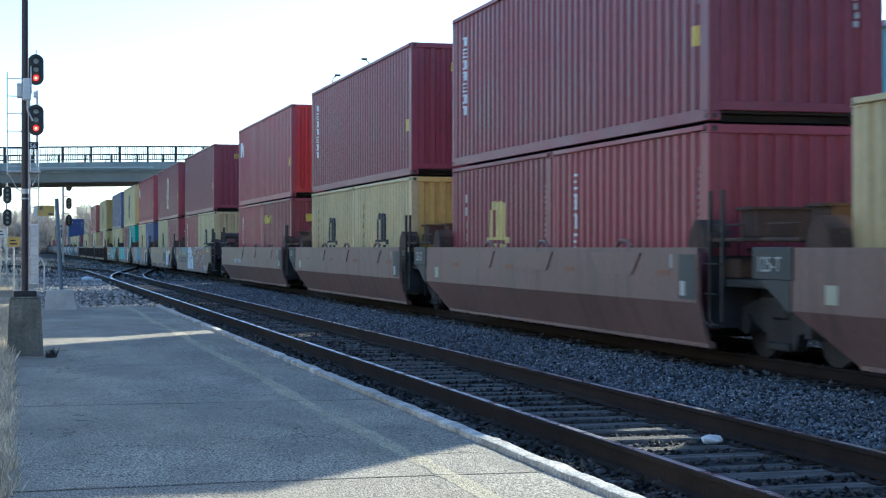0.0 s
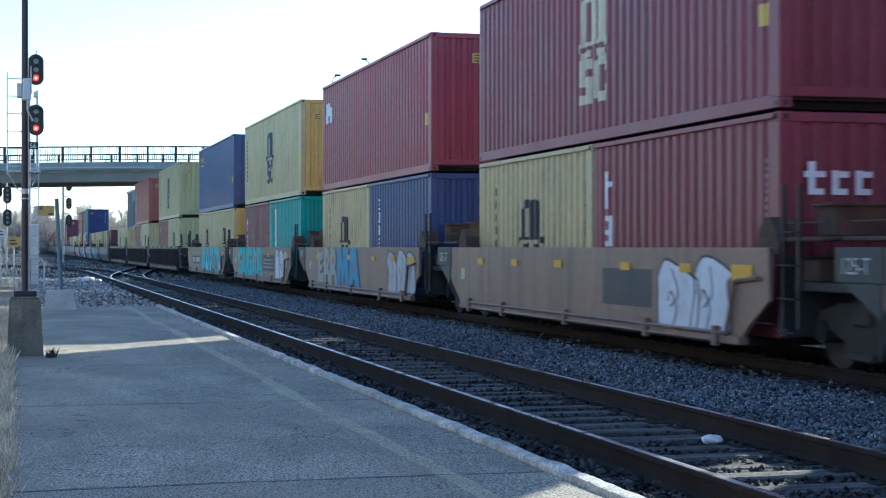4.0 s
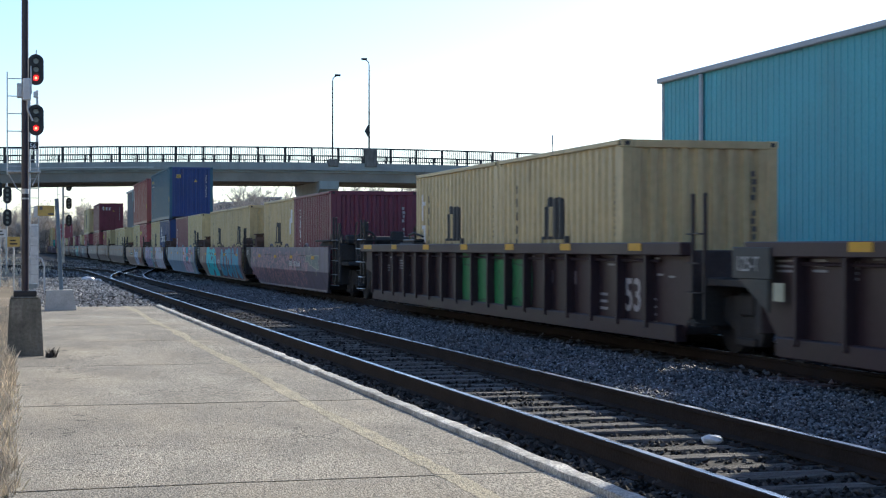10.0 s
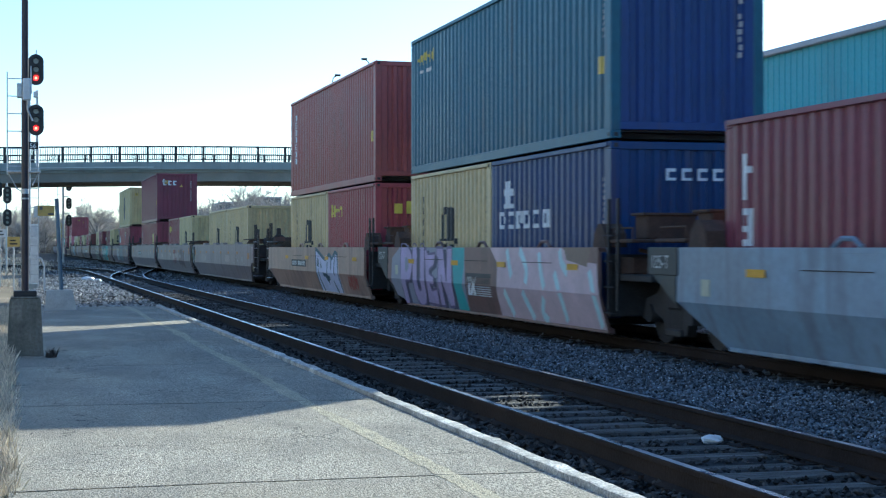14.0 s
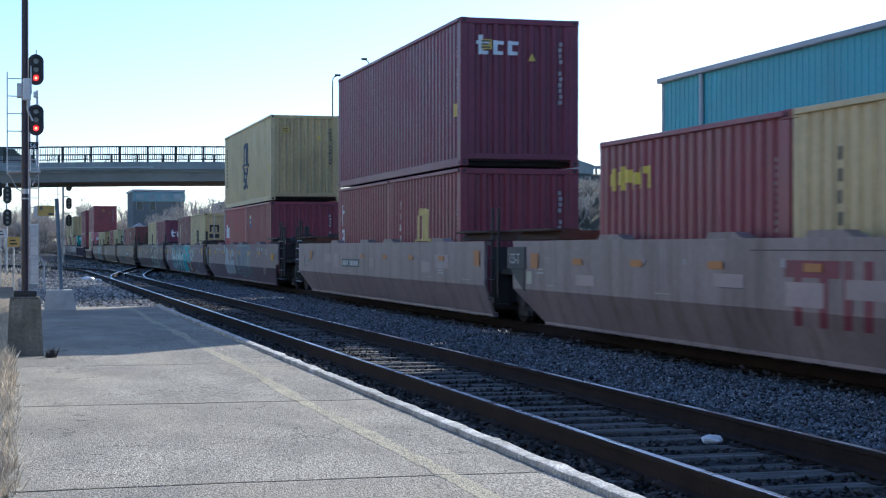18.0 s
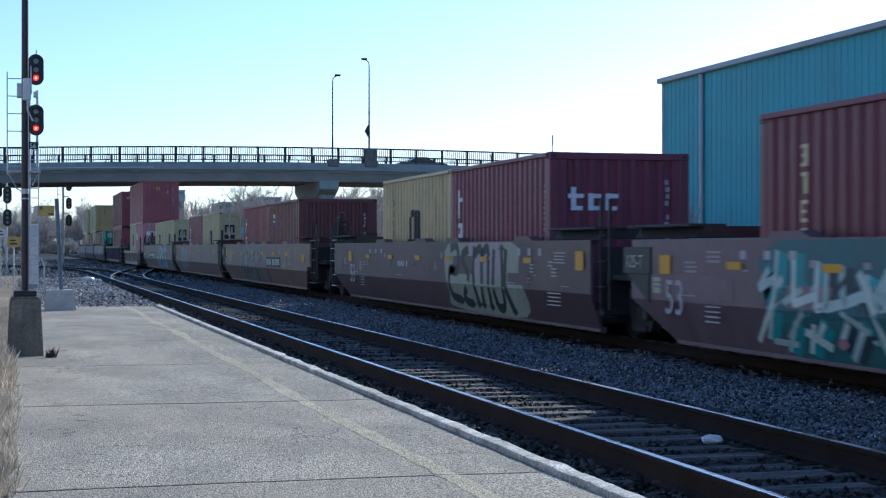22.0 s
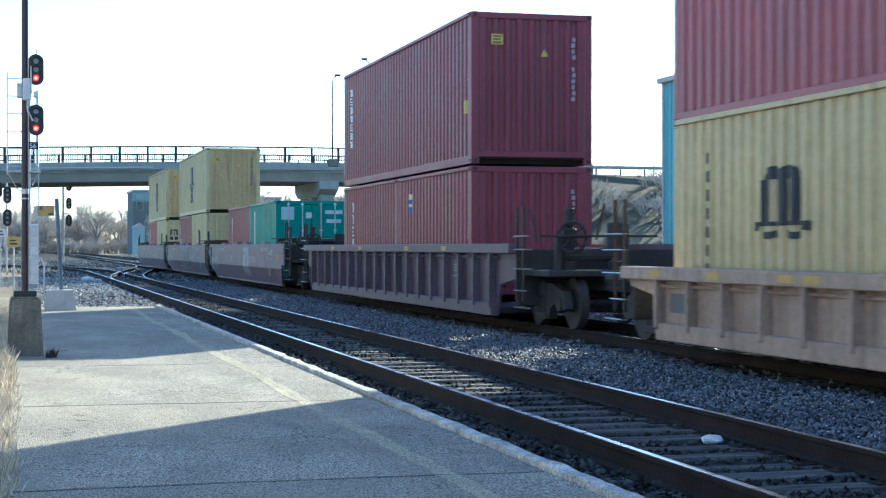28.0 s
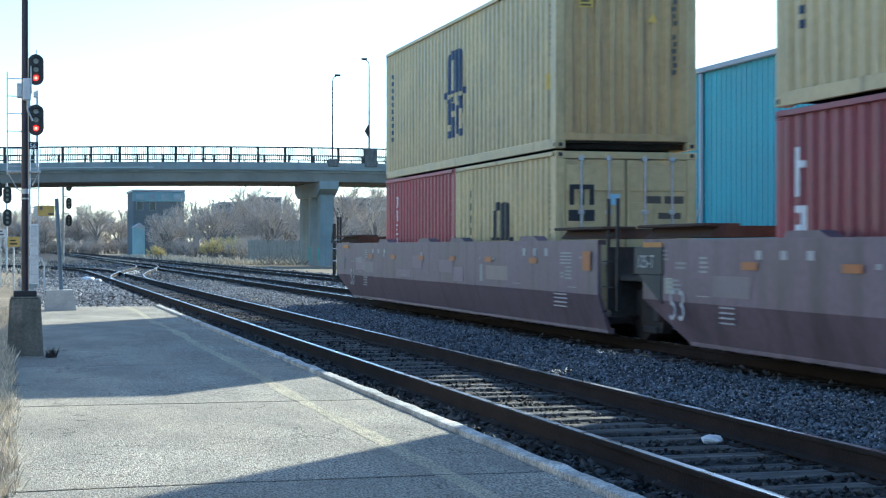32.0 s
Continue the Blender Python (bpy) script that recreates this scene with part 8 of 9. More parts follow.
# small stencilled print, scrubbed patches and grime runs on the smooth and the ribbed cars
for u, kind, col, ne, fe in SPEC:
    if "53" not in kind:
        continue
    car, rnd = CARS[u], random.Random(int(u * 7) + 3)
    x_ = -HALF_W - .003 if kind == "slope53" else -HALF_W + .148
    for _ in range(9):                                   # blocks of print, a few lines each
        y, z = rnd.choice((-1, 1)) * rnd.uniform(5.6, 8.6), rnd.uniform(.72, 1.2)
        w = rnd.uniform(.12, .45)
        decal(car, "stencil_print", [(y - w * rnd.uniform(.3, .5), y + w * .5, z + .055 * i, z + .055 * i + .028) for i in range(rnd.randint(1, 4)) if z + .055 * i < 1.3], tuple(rnd.uniform(.24, .4) for _ in range(1)) * 3, x_ - rnd.uniform(0, .004))
    for _ in range(4):                                   # single small marks along the side
        y = rnd.uniform(-5, 5)
        decal(car, "stencil_mark", [(y, y + rnd.uniform(.05, .16), 1.12, 1.12 + rnd.uniform(.04, .12))], (.36, .35, .36), x_ - rnd.uniform(0, .004))
    if kind == "slope53":
        for _ in range(5):                               # paint rubbed thin or painted over
            y, w, g_ = rnd.uniform(-7.5, 6.5), rnd.uniform(.3, 1.3), rnd.uniform(1.12, 1.5)
            z0 = rnd.uniform(.68, .95)
            decal(car, "scrubbed_patch", [(y, y + w, z0, z0 + rnd.uniform(.14, .36))], (col[0] * g_ + .02, col[1] * g_ + .02, col[2] * g_ + .02), x_ + .0025 - rnd.uniform(0, .0024))
for y0, y1, z0, z1, c in ((-5.4, -4.1, .78, 1.02, (.32, .26, .24)), (-3.9, -3.7, .74, 1.04, (.34, .32, .33)), (5.0, 6.0, .75, 1.0, (.26, .22, .22))):
    for u in (536.0, 556.0, 575.9):
        decal(CARS[u], "pale_patch", [(y0 + (u % 7) * .3, y1 + (u % 7) * .3, z0, z1)], c, -HALF_W - .0011, "pale repainted patch")

# ---- beside the platform ----
lamp = thing("platform_lamp_post", "dark painted lamp post on a weathered concrete base", "lamp post", pose(.13, 20.6, -.02))
bm_ = M()
for w0, w1, z0, z1 in ((.235, .185, -.3, .72),):
    bm_.add([(-w0, -w0, z0), (w0, -w0, z0), (w0, w0, z0), (-w0, w0, z0), (-w1, -w1, z1), (w1, -w1, z1), (w1, w1, z1), (-w1, w1, z1)],
            [(0, 3, 2, 1), (4, 5, 6, 7), (0, 1, 5, 4), (1, 2, 6, 5), (2, 3, 7, 6), (3, 0, 4, 7)])
    bm_.cbox(-w1 + .01, w1 - .01, -w1 + .01, w1 - .01, z1, z1 + .03, .012)
part("concrete_base", bm_, MOSSY, lamp)
part("base_flange", M().cbox(-.14, .14, -.14, .14, .75, .82, .01), BLACK, lamp)
part("pole", M().tube((0, 0, .82), (0, 0, 8.5), .046, .04, 12), POLE, lamp, smooth=True)
part("junction_box", M().cbox(-.03, .07, -.12, -.045, 3.17, 3.44, .012), WHITE_METAL, lamp, "grey junction box with cover")
part("meter_box", M().cbox(-.10, -.03, -.1, .0, 3.2, 3.38, .012), GALV, lamp)
part("conduit", M().path([(.03, -.1, 3.17), (.03, -.09, 3.05), (.09, -.06, 2.92)], .012).path([(.07, -.08, 3.6), (.075, -.08, 3.25)], .008), GALV, lamp)
part("band", M().tube((0, 0, 2.02), (0, 0, 2.08), .052, n=12), GALV, lamp)
part("band", M().tube((0, 0, 1.95), (0, 0, 1.97), .052, n=12), GALV, lamp)
part("lamp_arm", M().path([(0, 0, 8.4), (.5, 0, 8.75), (1.4, 0, 8.85)], .03), POLE, lamp)
part("lamp_head", M().cbox(1.1, 1.75, -.14, .14, 8.78, 8.92, .03), POLE, lamp)


def signal_head(parent, x, z, lit, k=1.0):
    """A three-lens head with an oval backing, facing the camera."""
    bk = M()
    ring = []
    for i in range(28):
        a = 2 * math.pi * i / 28
        cx, cz = math.cos(a) * .27 * k, math.sin(a) * .27 * k
        ring.append((x + cx, z + cz + (.28 * k if cz > 0 else -.28 * k)))
    bk.prism(ring, "y", -.03, .03)
    h = part("signal_head", bk, BLACK, parent, "black oval signal backing")
    for i, dz in enumerate((.3, 0, -.3)):
        on = lit and i == 2
        part("lens", M().disc((x, -.06, z + dz * k), "y", .092 * k, .05, 16), RED_ON if on else LENS, h, "glowing red lens" if on else "dark lens")
        if on:
            part("bulb", M().disc((x, -.087, z + dz * k), "y", .046 * k, .01, 14), RED_CORE, h, "bright core of the lit lens")
        vis = M()
        for j in range(9):
            a0, a1 = math.pi * (.0 + j / 9), math.pi * (.0 + (j + 1) / 9)
            p = [(x + math.cos(a) * .12 * k, z + dz * k + math.sin(a) * .12 * k) for a in (a0, a1)]
            vis.add([(p[0][0], -.03, p[0][1]), (p[1][0], -.03, p[1][1]), (p[1][0], -.26, p[1][1]), (p[0][0], -.26, p[0][1])], [(0, 1, 2, 3)])
        part("visor", vis, BLACK, h)
    part("housing", M().cbox(x - .16 * k, x + .16 * k, .03, .3, z - .5 * k, z + .5 * k, .04), BLACK, h)
    return h


def ladder(parent, x0, x1, y, z0, z1, step=.32, r=.018):
    l = part("ladder", M().tube((x0, y, z0), (x0, y, z1), r, n=6).tube((x1, y, z0), (x1, y, z1), r, n=6), GALV, parent, "thin galvanised ladder")
    z = z0 + step / 2
    me = M().tube((0, 0, 0), (x1 - x0, 0, 0), r * .8, n=5).mesh("rung", GALV)
    while z < z1:
        o = part("rung", me, GALV, l)
        o.location = (x0, y, z)
        z += step


sig = thing("signal_mast", "railway signal mast with two red lights and a ladder", "railway signal", pose(0, 58.8, -.3))
part("mast", M().tube((.5, .3, 0), (.5, .3, 7.4), .07, n=10), GALV, sig)
part("base", M().cbox(.2, .8, .0, .6, -.2, .35, .03), CONCRETE, sig)
for z in (7.62 + .3, 5.84 + .3):
    signal_head(sig, .745, z, True)
part("head_bracket", M().cbox(.66, .82, -.02, .3, 6.95, 7.15, .02).cbox(.5, .82, .1, .25, 6.6, 6.66, .01), GALV, sig)
part("head_post", M().tube((.79, .15, 4.5), (.79, .15, 7.2), .05, n=8), GALV, sig)
part("stub_pipe", M().tube((.76, .05, 8.45), (.76, .05, 8.62), .02, n=6), GALV, sig)
ladder(sig, -.24, .28, .25, 4.2, 7.85, .62, .022)
ladder(sig, .46, .84, .4, .5, 5.4, .34)
part("platform_cage", M().cbox(-.26, .9, -.1, .8, 4.28, 4.34, .01).path([(-.2, .2, 4.25), (.1, .2, 3.7), (.45, .25, 3.5)], .022).path([(.82, .2, 4.25), (.62, .2, 3.8)], .02), GALV, sig, "small steel service platform")
part("number_plate", M().cbox(.42, .82, -.06, -.04, 5.1, 5.36, .01), BLACK, sig)
o = lettering(sig, "56", 0, 0, .24, (.7, .72, .72))
o.matrix_basis = Matrix(((1, 0, 0, .52), (0, 0, -1, -.064), (0, 1, 0, 5.14), (0, 0, 0, 1)))
for i, (px_, yy, hz, sc) in enumerate(((-.46, 103, (4.55, 3.15), .95), (-.46 - .55, 103.5, (4.9,), .9))):
    s2 = thing("signal_mast", "dark railway signal mast with unlit heads", "railway signal", pose(px_, yy, -.3))
    part("mast", M().tube((0, .25, 0), (0, .25, 5.6), .06, n=8), GALV, s2)
    for z in hz:
        signal_head(s2, .05, z + .3, False, sc)
    ladder(s2, -.75, -.4, .3, 0.2, 4.2, .34)
s3_ = thing("signal_mast", "tall signal mast with a ladder beyond the bridge", "railway signal", pose(5.05, 159.5, -.3))
part("mast", M().tube((-.45, .3, 0), (-.45, .3, 8.2), .08, n=8), GALV, s3_)
for z in (7.3, 5.55, 3.9):
    signal_head(s3_, .05, z + .3, False)
    part("arm", M().cbox(-.45, .05, .2, .3, z + .9, z + 1.0, .01), GALV, s3_)
ladder(s3_, -1.0, -.55, .3, .2, 8.6, .42, .022)

cab = thing("signal_cabinet", "pale grey upright equipment cabinet", "cabinet", pose(.66, 62.0, -.35))
part("body", M().cbox(-.22, .22, -.2, .2, .1, 2.55, .02), WHITE_METAL, cab)
part("door", M().cbox(-.19, .19, -.215, -.2, .2, 2.45, .008), WHITE_METAL, cab)
part("handle", M().cbox(.12, .15, -.235, -.215, 1.2, 1.35, .004), GALV, cab)
part("plinth", M().cbox(-.28, .28, -.26, .26, -.1, .1, .02), CONCRETE, cab)
rail_ = thing("pipe_guard", "bent white pipe guard beside the mast", "guard rail", pose(0, 57.0, -.3))
part("hoop", M().path([(.28, 0, 0), (.28, 0, 1.1), (.42, 0, 1.3), (.9, 0, 1.25), (1.0, 0, 1.0), (1.0, 0, 0)], .03), WHITE_METAL, rail_)

post = thing("sign_post", "blue-grey sign post with a yellow sign on a concrete block", "sign post", pose(.96, 35.2, -.05))
part("concrete_block", M().add([(-.36, -.3, -.2), (.36, -.3, -.2), (.36, .3, -.2), (-.36, .3, -.2), (-.30, -.24, .48), (.24, -.24, .48), (.24, .24, .48), (-.30, .24, .48)],
                               [(0, 3, 2, 1), (4, 5, 6, 7), (0, 1, 5, 4), (1, 2, 6, 5), (2, 3, 7, 6), (3, 0, 4, 7)]), PALE_CONCRETE, post, "pale concrete block base")
part("pole", M().tube((.01, 0, .45), (-.09, 0, 2.42), .045, n=10), mat("blue_grey_paint", (.12, .17, .22), .5, var=.2, scale=3, fine=20, bump=.1, dirt=(.2, .16, .12), dirt_amount=.25), post)
SIGNY = mat("sign_yellow", (.50, .35, .09), .5, var=.15, scale=4, fine=20, bump=.02)
part("sign_board", M().cbox(-.50, -.13, -.03, -.005, 2.05, 2.27, .006), SIGNY, post, "yellow sign board")
part("sign_frame", M().cbox(-.56, -.48, -.035, .0, 2.03, 2.26, .006), GALV, post)
part("sign_bars", M().box(-.27, -.15, -.036, -.031, 2.07, 2.11).box(-.44, -.38, -.036, -.031, 2.18, 2.25), DARK_CONCRETE, post)
for x, y, z, w, h, mt, lb in ((-.02, 60, 1.5, .44, .36, SIGNY, "small yellow track sign on a post"), (-.5, 62, 1.85, .4, .3, WHITE_METAL, "small white sign plate on a post")):
    s4_ = thing("track_sign", lb, "sign", pose(x, y, -.35))
    part("pole", M().tube((0, .03, 0), (0, .03, z + .6), .03, n=8), GALV, s4_)
    part("plate", M().cbox(-w / 2, w / 2, -.01, .01, z + .2, z + .2 + h, .005), mt, s4_)
    part("bars", M().box(-w * .3, w * .3, -.016, -.011, z + .28, z + .33).box(-w * .3, w * .2, -.016, -.011, z + .4, z + .45), BLACK, s4_)


def litter(x, y, z, s, seed, label, name):
    """A crumpled piece of white plastic."""
    rnd = random.Random(seed)
    m = M()
    vs, nu, nv = [], 10, 6
    for i in range(nu):
        for j in range(nv):
            a, b = 2 * math.pi * i / nu, math.pi * (j + .5) / nv
            r = 1 + .35 * noise.noise((i * 1.3, j * 1.7, seed))
            vs.append((s * r * math.cos(a) * math.sin(b), s * .55 * r * math.sin(a) * math.sin(b), max(0, s * .42 * (1 + r * math.cos(b)))))
    m.add(vs, [(i * nv + j, ((i + 1) % nu) * nv + j, ((i + 1) % nu) * nv + j + 1, i * nv + j + 1) for i in range(nu) for j in range(nv - 1)])
    t = tagged(part(name, m, PLASTIC), label, "litter")
    t.matrix_basis = pose(x, y, z, 0, 0, rnd.uniform(-20, 20))
    return t


litter(5.13, 11.3, -.16, .088, 3, "crumpled white plastic bag lying between the rails", "plastic_bag")
litter(3.15, 73, -.2, .28, 5, "white plastic sheet lying on the ballast", "plastic_sheet")
litter(3.55, 72.2, -.2, .18, 6, "scrap of white plastic on the ballast", "plastic_scrap")


def tufts(name, n, fx, seed, h0, h1, label, mt=STRAW, wide=.006):
    rnd = random.Random(seed)
    m = M()
    for _ in range(n):
        x, y, z = fx(rnd)
        for _ in range(rnd.randint(3, 7)):
            h, a = rnd.uniform(h0, h1), rnd.random() * 6.28
            b = rnd.uniform(.1, .6) * h
            px, py = x + rnd.uniform(-.05, .05), y + rnd.uniform(-.05, .05)
            cx, cy = math.cos(a), math.sin(a)
            w = wide * (1 + y * .02)
            m.add([(px - cy * w, py + cx * w, z), (px + cy * w, py - cx * w, z), (px + cx * b * .5, py + cy * b * .5, z + h * .65), (px + cx * b, py + cy * b, z + h)], [(0, 1, 2), (0, 2, 3)])
    return tagged(part(name, m, mt), label, "grass", "", "stuff")


def left_edge(r):
    y = 9 + r.random() ** 1.2 * 28
    return (-.02 - r.random() ** 2 * .9, y, -.04)


tufts("dry_grass", 2600, left_edge, 1, .03, .13, "dry straw-coloured grass along the platform")
tufts("dry_grass", 260, lambda r: (-.05 - r.random() ** 1.5 * .5, 15.5 + r.random() * 5, -.05), 11, .08, .24, "tall pale dry grass beside the lamp base")
tufts("dry_grass", 700, lambda r: (r.uniform(-2.5, .4), 37.3 + r.random() ** 1.5 * 40, -.25), 2, .08, .3, "dry grass beyond the platform end")
tufts("dry_grass", 6000, lambda r: (18.5 + r.random() * 40, 150 + r.random() ** 1.4 * 150, -.36), 3, .15, .55, "pale dry grass along the far fence", wide=.025)
tufts("dry_grass", 900, lambda r: (-6 + r.random() * 9, 100 + r.random() * 120, -.36), 4, .15, .5, "dry grass beside the tracks", wide=.02)
WEED = mat("dark_weed", (.06, .05, .042), .9, var=.3, bump=0)
tufts("weed", 14, lambda r: (.43 + r.uniform(-.03, .03), 20.1 + r.uniform(-.05, .05), 0), 8, .06, .14, "small dark weed at the lamp base", WEED)


# ---- bare trees and shrubs ----
def bare_tree(h, seed, spread=.55, depth=5, twig=TWIG, trunk_r=None, multi=1, thin=.022):
    """Meshes of a leafless tree: trunk with limbs, and a crown of fine twigs."""
    rnd = random.Random(seed)
    tr, tw = M(), M()

    def grow(p, d, l, r, lev):
        q = p + d * l
        tgt = tr if lev < 2 else tw
        tgt.tube(p, q, r, r * .72, 5 if lev < 2 else 3, caps=False)
        if lev >= depth:
            return
        k = 3 if lev else 4
        for _ in range(k):
            a = Vector((rnd.gauss(0, 1), rnd.gauss(0, 1), rnd.gauss(.25, .6))).normalized()
            nd = (d + a * spread * rnd.uniform(.6, 1.3)).normalized()
            f = rnd.uniform(.35, 1)
            grow(p + d * l * f, nd, l * rnd.uniform(.55, .82), max(r * .6, thin), lev + 1)
    for _ in range(multi):
        d = Vector((rnd.uniform(-.12, .12) * multi, rnd.uniform(-.12, .12) * multi, 1)).normalized()
        grow(Vector((rnd.uniform(-.2, .2) * (multi - 1), rnd.uniform(-.2, .2) * (multi - 1), 0)), d, h * .32, trunk_r or h * .017, 0)
    return tr.mesh("trunk", BARK), tw.mesh("crown", twig)


KINDS = [bare_tree(12, s, .6, 6, thin=.017) for s in (1, 2, 3)] + [bare_tree(10, s, .75, 5, multi=3) for s in (4, 5)]
BUSH = [bare_tree(4.6, s, .8, 4, multi=7, thin=.016) for s in (7, 8)]
BUDS = [bare_tree(3.8, 9, .9, 4, BUD, multi=8, thin=.022)]
SAPLING = bare_tree(7, 12, .45, 3, trunk_r=.06, thin=.014)


def plant(meshes, x, y, z, s, rz, name="bare_tree", label="tall leafless grey-brown tree", cat="tree", group="bare trees"):
    t = thing(name, label, cat, pose(x, y, z, 0, 0, rz) @ Matrix.Scale(s, 4), group=group)
    part("trunk", meshes[0], BARK, t)
    part("crown", meshes[1], TWIG, t)
    return t


rt = random.Random(21)
for i in range(52):                                     # belt behind the tracks, right of them
    y = rt.uniform(215, 330)
    x = 15 + (y - 200) * .10 + rt.random() * 46
    plant(KINDS[rt.randrange(5)], x, y, -.4, rt.uniform(.75, 1.15) * (1.3 if x > 34 and rt.random() < .6 else 1), rt.uniform(0, 360))
for i in range(46):                                     # far belt on both sides of the line
    x = rt.uniform(-8, 34)
    plant(KINDS[rt.randrange(5)], x, rt.uniform(400, 470), -.4, rt.uniform(1.0, 1.5), rt.uniform(0, 360))
for i in range(40):
    plant(BUSH[rt.randrange(2)], rt.uniform(-8, 34), rt.uniform(380, 430), -.4, rt.uniform(.9, 1.5), rt.uniform(0, 360), "bare_shrub", "low tangled leafless brown shrub", "shrub", "bare shrubs")
for i in range(14):
    plant(KINDS[rt.randrange(5)], rt.uniform(30, 75), rt.uniform(165, 215), -.4, rt.uniform(.6, .95), rt.uniform(0, 360))
for i in range(40):
    y = rt.uniform(170, 300)
    plant(BUSH[rt.randrange(2)], 19 + (y - 165) * .05 + rt.random() * 34, y, -.4, rt.uniform(.6, 1.2), rt.uniform(0, 360), "bare_shrub", "low tangled leafless brown shrub", "shrub", "bare shrubs")
for x, y, s in ((25.5, 212, 1.2), (27.0, 214, 1.3), (28.6, 211, 1.1), (17.5, 205, .8)):
    plant(BUDS[0], x, y, -.4, s, rt.uniform(0, 360), "budding_shrub", "shrub with pale yellow buds", "shrub", "budding shrubs")
for i in range(16):                                     # on the embankment
    y = rt.uniform(119, 138)
    x = rt.uniform(43, 66)
    plant(BUSH[rt.randrange(2)], x, y, 8.2 * max(0, (y - 119) / 21) - .6, rt.uniform(.5, .95), rt.uniform(0, 360), "bare_shrub", "tangled leafless shrub on the embankment", "shrub", "bare shrubs")
for x, y, s in ((56, 160, .95), (59.5, 164, .85), (66, 160, 1.0), (62, 100, .7), (47, 97, .75), (44, 92, .55), (49.5, 101, .7), (71, 165, .95)):
    plant(KINDS[rt.randrange(5)], x, y, 0 if y < 110 else 3.0, s, rt.uniform(0, 360))
plant(SAPLING, 23.4, 53.6, -.4, .95, 40, "sapling", "thin bare sapling before the teal hall", "tree", "")


# ---- far buildings ----
def block(name, x0, x1, y0, y1, h, rows, cols, label, wall=FAR_WALL, roof=True):
    t = thing(name, label, "building", group="far buildings")
    part("wall", M().cbox(x0, x1, y0, y1, -.5, h, .1), wall, t)
    part("roof", M().cbox(x0 - .25, x1 + .25, y0 - .25, y1 + .25, h, h + .45, .05), TRIM, t)
    w = (x1 - x0) / cols
    for r in range(rows):
        for c in range(cols):
            a, z = x0 + (c + .25) * w, 1.6 + r * (h - 1.8) / rows
            if name == "office_block" and (r < 2 or c > 1):
                continue
            win = part("window", M().cbox(a, a + w * .5, y0 - .06, y0 + .1, z, z + (h - 1.8) / rows * .5, .02), TRIM, t)
            part("pane", M().box(a + .08, a + w * .5 - .08, y0 - .09, y0 - .065, z + .08, z + (h - 1.8) / rows * .5 - .08), GLASS, win)
    return t


for x, y, s in ((27.6, 300, 1.0), (30.6, 296, 1.15), (33.5, 305, 1.2), (24.6, 286, .45)):
    plant(KINDS[rt.randrange(5)], x, y, -.4, s, rt.uniform(0, 360))
block("office_block", 23.4, 33.6, 332, 350, 12.6, 3, 4, "grey-blue four-storey building behind bare trees")
tb_ = thing("roof_band", "pale teal metal band round the top of the grey block", "building", group="far buildings")
part("band", M().cbox(23.2, 33.8, 331.7, 332.0, 10.6, 12.5, .03), mat("band_teal", (.22, .33, .35), .6, var=.15, scale=.3, fine=4, bump=0), tb_)
for i_ in range(4):
    part("panel", M().cbox(23.9 + i_ * 2.5, 25.4 + i_ * 2.5, 331.6, 331.7, 11.0, 12.1, .02), mat("band_panel", (.30, .36, .38), .6, var=.2, scale=.4, fine=5, bump=0), tb_)
sh = thing("teal_shed", "narrow pale teal shed beside the grey block", "shed")
part("wall", M().cbox(22.6, 24.6, 318, 324, -.4, 5.2, .04), mat("pale_teal", (.30, .44, .46), .6, var=.12, scale=.5, fine=6, bump=.03), sh)
part("roof", M().prism([(22.4, 5.2), (23.6, 6.0), (24.8, 5.2)], "y", 317.7, 324.3), TRIM, sh)
block("low_block", 52, 62.5, 415, 440, 12.6, 3, 6, "grey flat-roofed block far behind the trees")
block("tower_block", 63, 69.5, 430, 450, 14.4, 4, 4, "pale block with a flat roof far behind the trees")
block("low_block", 78, 96, 400, 425, 13.5, 3, 8, "grey flat-roofed block far behind the trees")
fen = thing("board_fence", "grey weathered board fence near the bridge pier", "fence")
board = M().cbox(0, .13, 0, .03, -.4, 2.1, .008).mesh("board", CONCRETE)
for i in range(58):
    o = part("board", board, CONCRETE, fen)
    o.location = (24.2 + i * .16 * .9, 172 - i * .16 * .3, rt.uniform(-.12, .05))
part("rail", M().tube((24.2, 172.06, 1.4), (32.6, 169.3, 1.4), .05, n=5), CONCRETE, fen)
rub = thing("rubble_heap", "low heap of brown brush and rubble by the pier", "heap")
for i in range(40):
    x, y = 22.5 + rt.random() * 4, 148 + rt.random() * 8
    part("branch", M().tube((x, y, -.3), (x + rt.uniform(-1, 1), y + rt.uniform(-1, 1), rt.uniform(0, .7)), .06, .02, 4), BARK, rub)


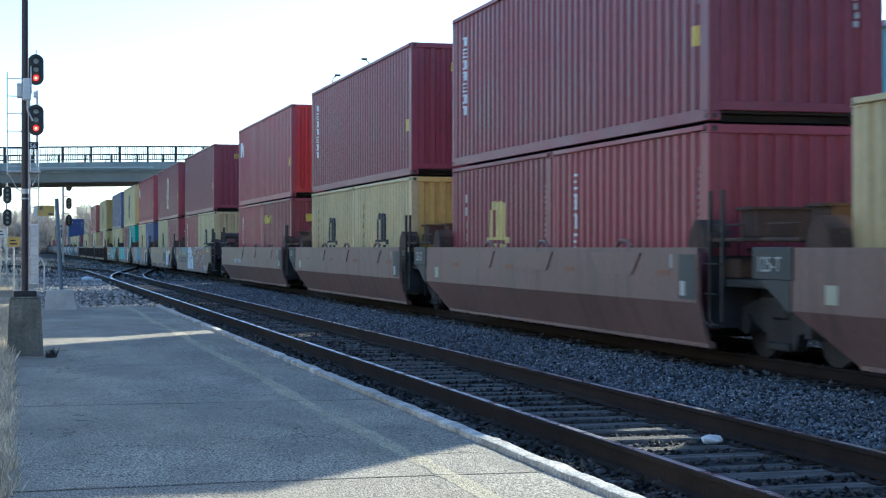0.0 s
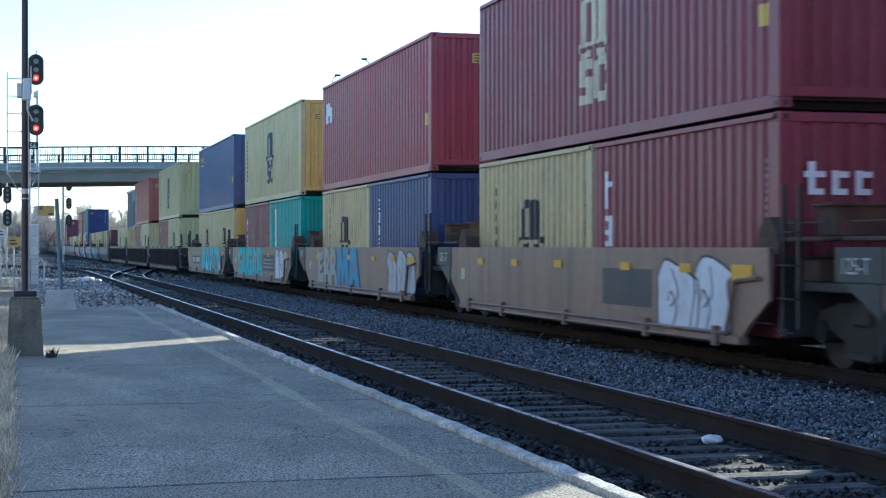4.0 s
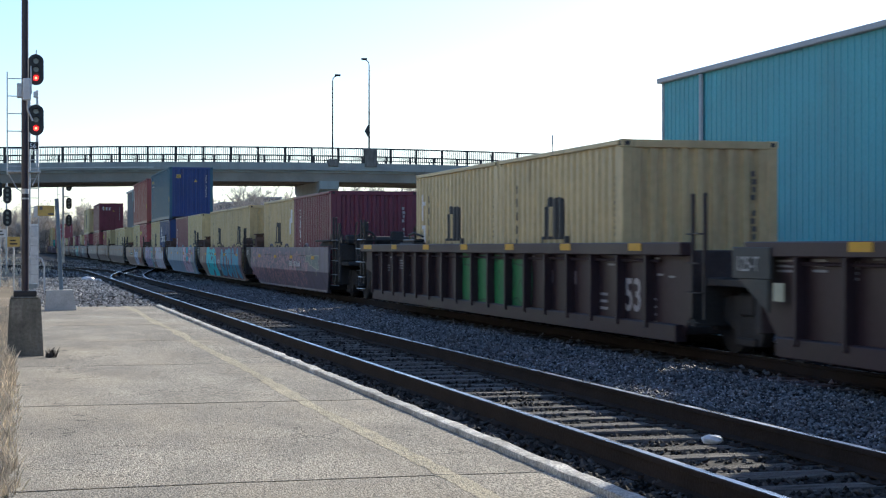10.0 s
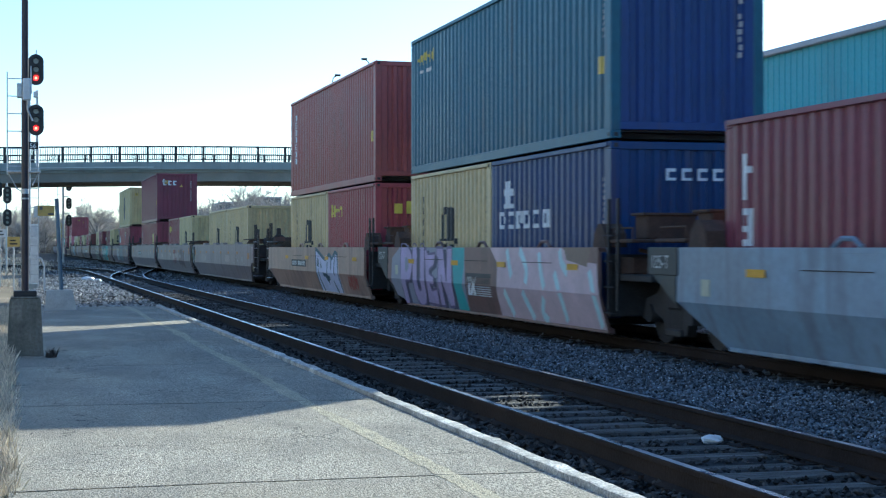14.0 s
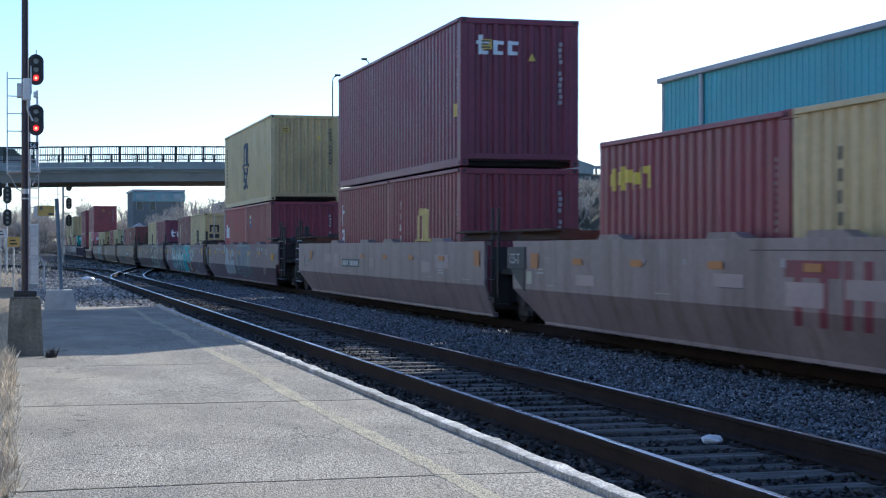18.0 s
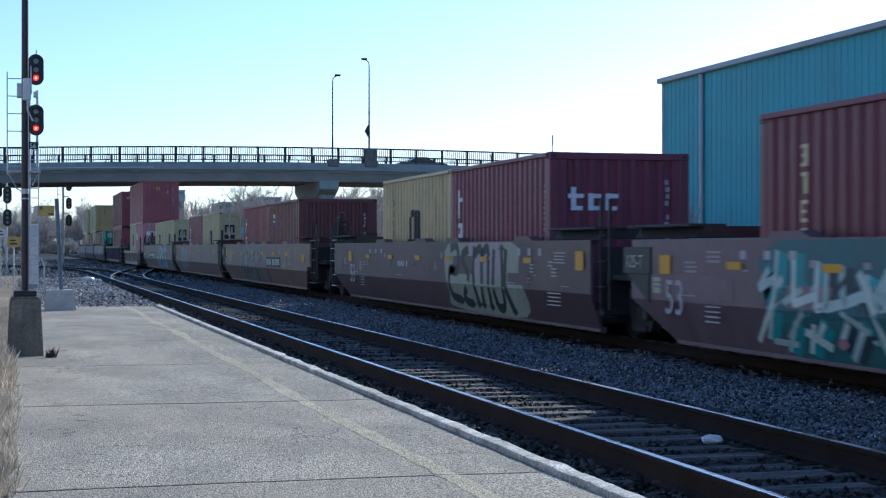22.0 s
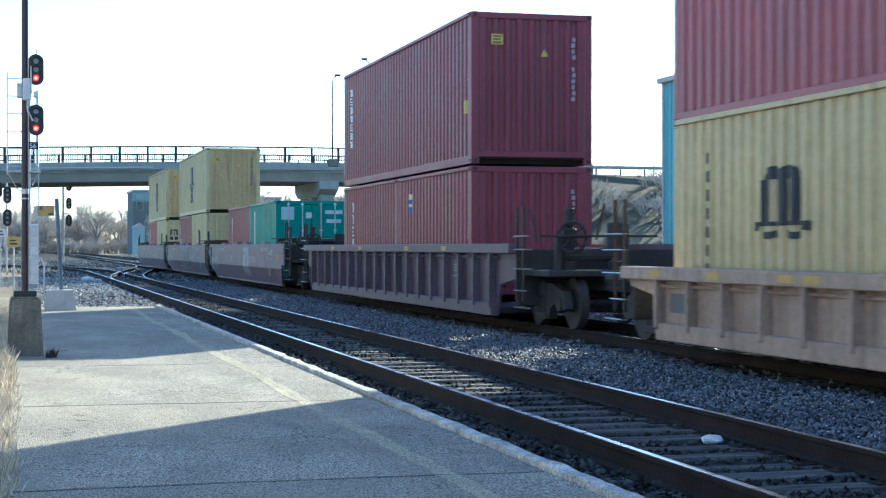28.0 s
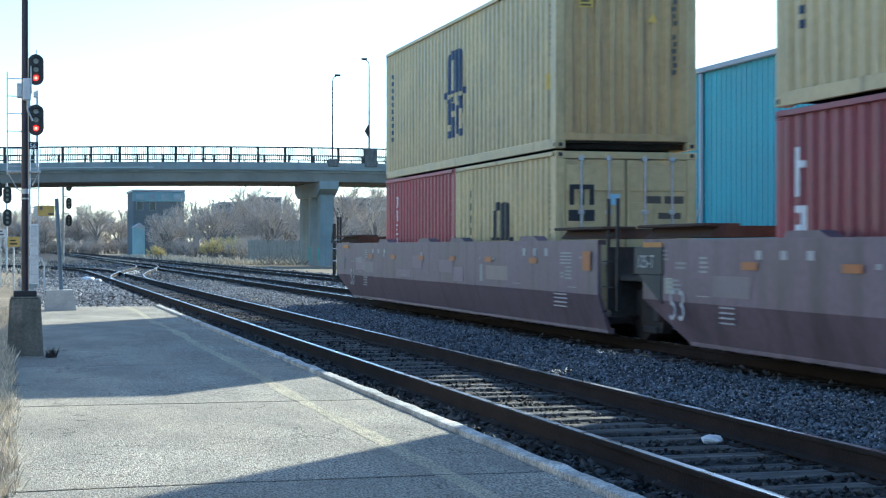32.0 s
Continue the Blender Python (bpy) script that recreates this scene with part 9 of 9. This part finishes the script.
# ---- vehicles on the bridge ----
def road_car(label, color, suv, name="car"):
    t = thing(name, label, "car", group="cars on the bridge")
    h = 1.75 if suv else 1.45
    l = 2.35
    body = M().prism([(-l, .35), (l, .35), (l, .7), (l - .15, .88), (l - 1.1, .98), (-l + .5, 1.02), (-l, .95)], "y", -.88, .88)
    part("body", body, mat(name + "_paint", color, .3, var=.05, bump=0), t)
    cabin = [(-l + .15, 1.0), (l - 1.25, .97), (l - 2.0, h), (-l + .55, h)] if suv else [(-l + .7, 1.0), (l - 1.2, .97), (l - 2.0, h), (-l + 1.5, h)]
    part("cabin", M().prism(cabin, "y", -.78, .78), GLASS, t)
    part("roof", M().cbox(cabin[3][0] - .05, cabin[2][0] + .05, -.76, .76, h - .03, h + .04, .02), mat(name + "_roof", color, .3, var=.05, bump=0), t)
    for x in (-1.4, 1.4):
        for y in (-.8, .8):
            w = part("wheel", M().disc((x, y, .33), "y", .33, .22, 16), RUBBER, t)
            part("rim", M().disc((x, y - .02 if y < 0 else y + .02, .33), "y", .2, .22, 12), GALV, w)
    return t


ROAD_Z = 8.36
VEHICLES = [  # thing, x at its time, time, metres a second, lane
    (road_car("silver-grey sport utility vehicle crossing the bridge", (.22, .24, .25), True, "utility_car"), 20.4, 19.2, 17.4, 143.2),
    (road_car("white saloon car crossing the bridge", (.6, .61, .62), False, "white_car"), 17.2, 19.2, 19.0, 145.6),
    (road_car("grey-blue saloon car crossing the bridge", (.10, .13, .15), False, "saloon_car"), 5.6, 15.1, 15.0, 143.2),
    (road_car("dark grey saloon car crossing the bridge", (.09, .10, .11), False, "grey_car"), 12.3, 20.3, 15.0, 149.6),
    (road_car("dark saloon car crossing the bridge", (.05, .06, .06), False, "dark_car"), 13.6, 3.0, 15.0, 149.6),
]


def motions():
    """The train runs towards the camera at about 62 km/h; cars cross the bridge."""
    for ob, x, y, z in MOVERS:
        walk(ob, [(t, pose(x, y - gone(t), z)) for t in (0, 8, 16, 24, 32)])
    for ob, x, t0, v, y in VEHICLES:
        walk(ob, [(t, pose(x + v * (t - t0), y, ROAD_Z + crown(x + v * (t - t0)))) for t in range(0, 33)])


motions()
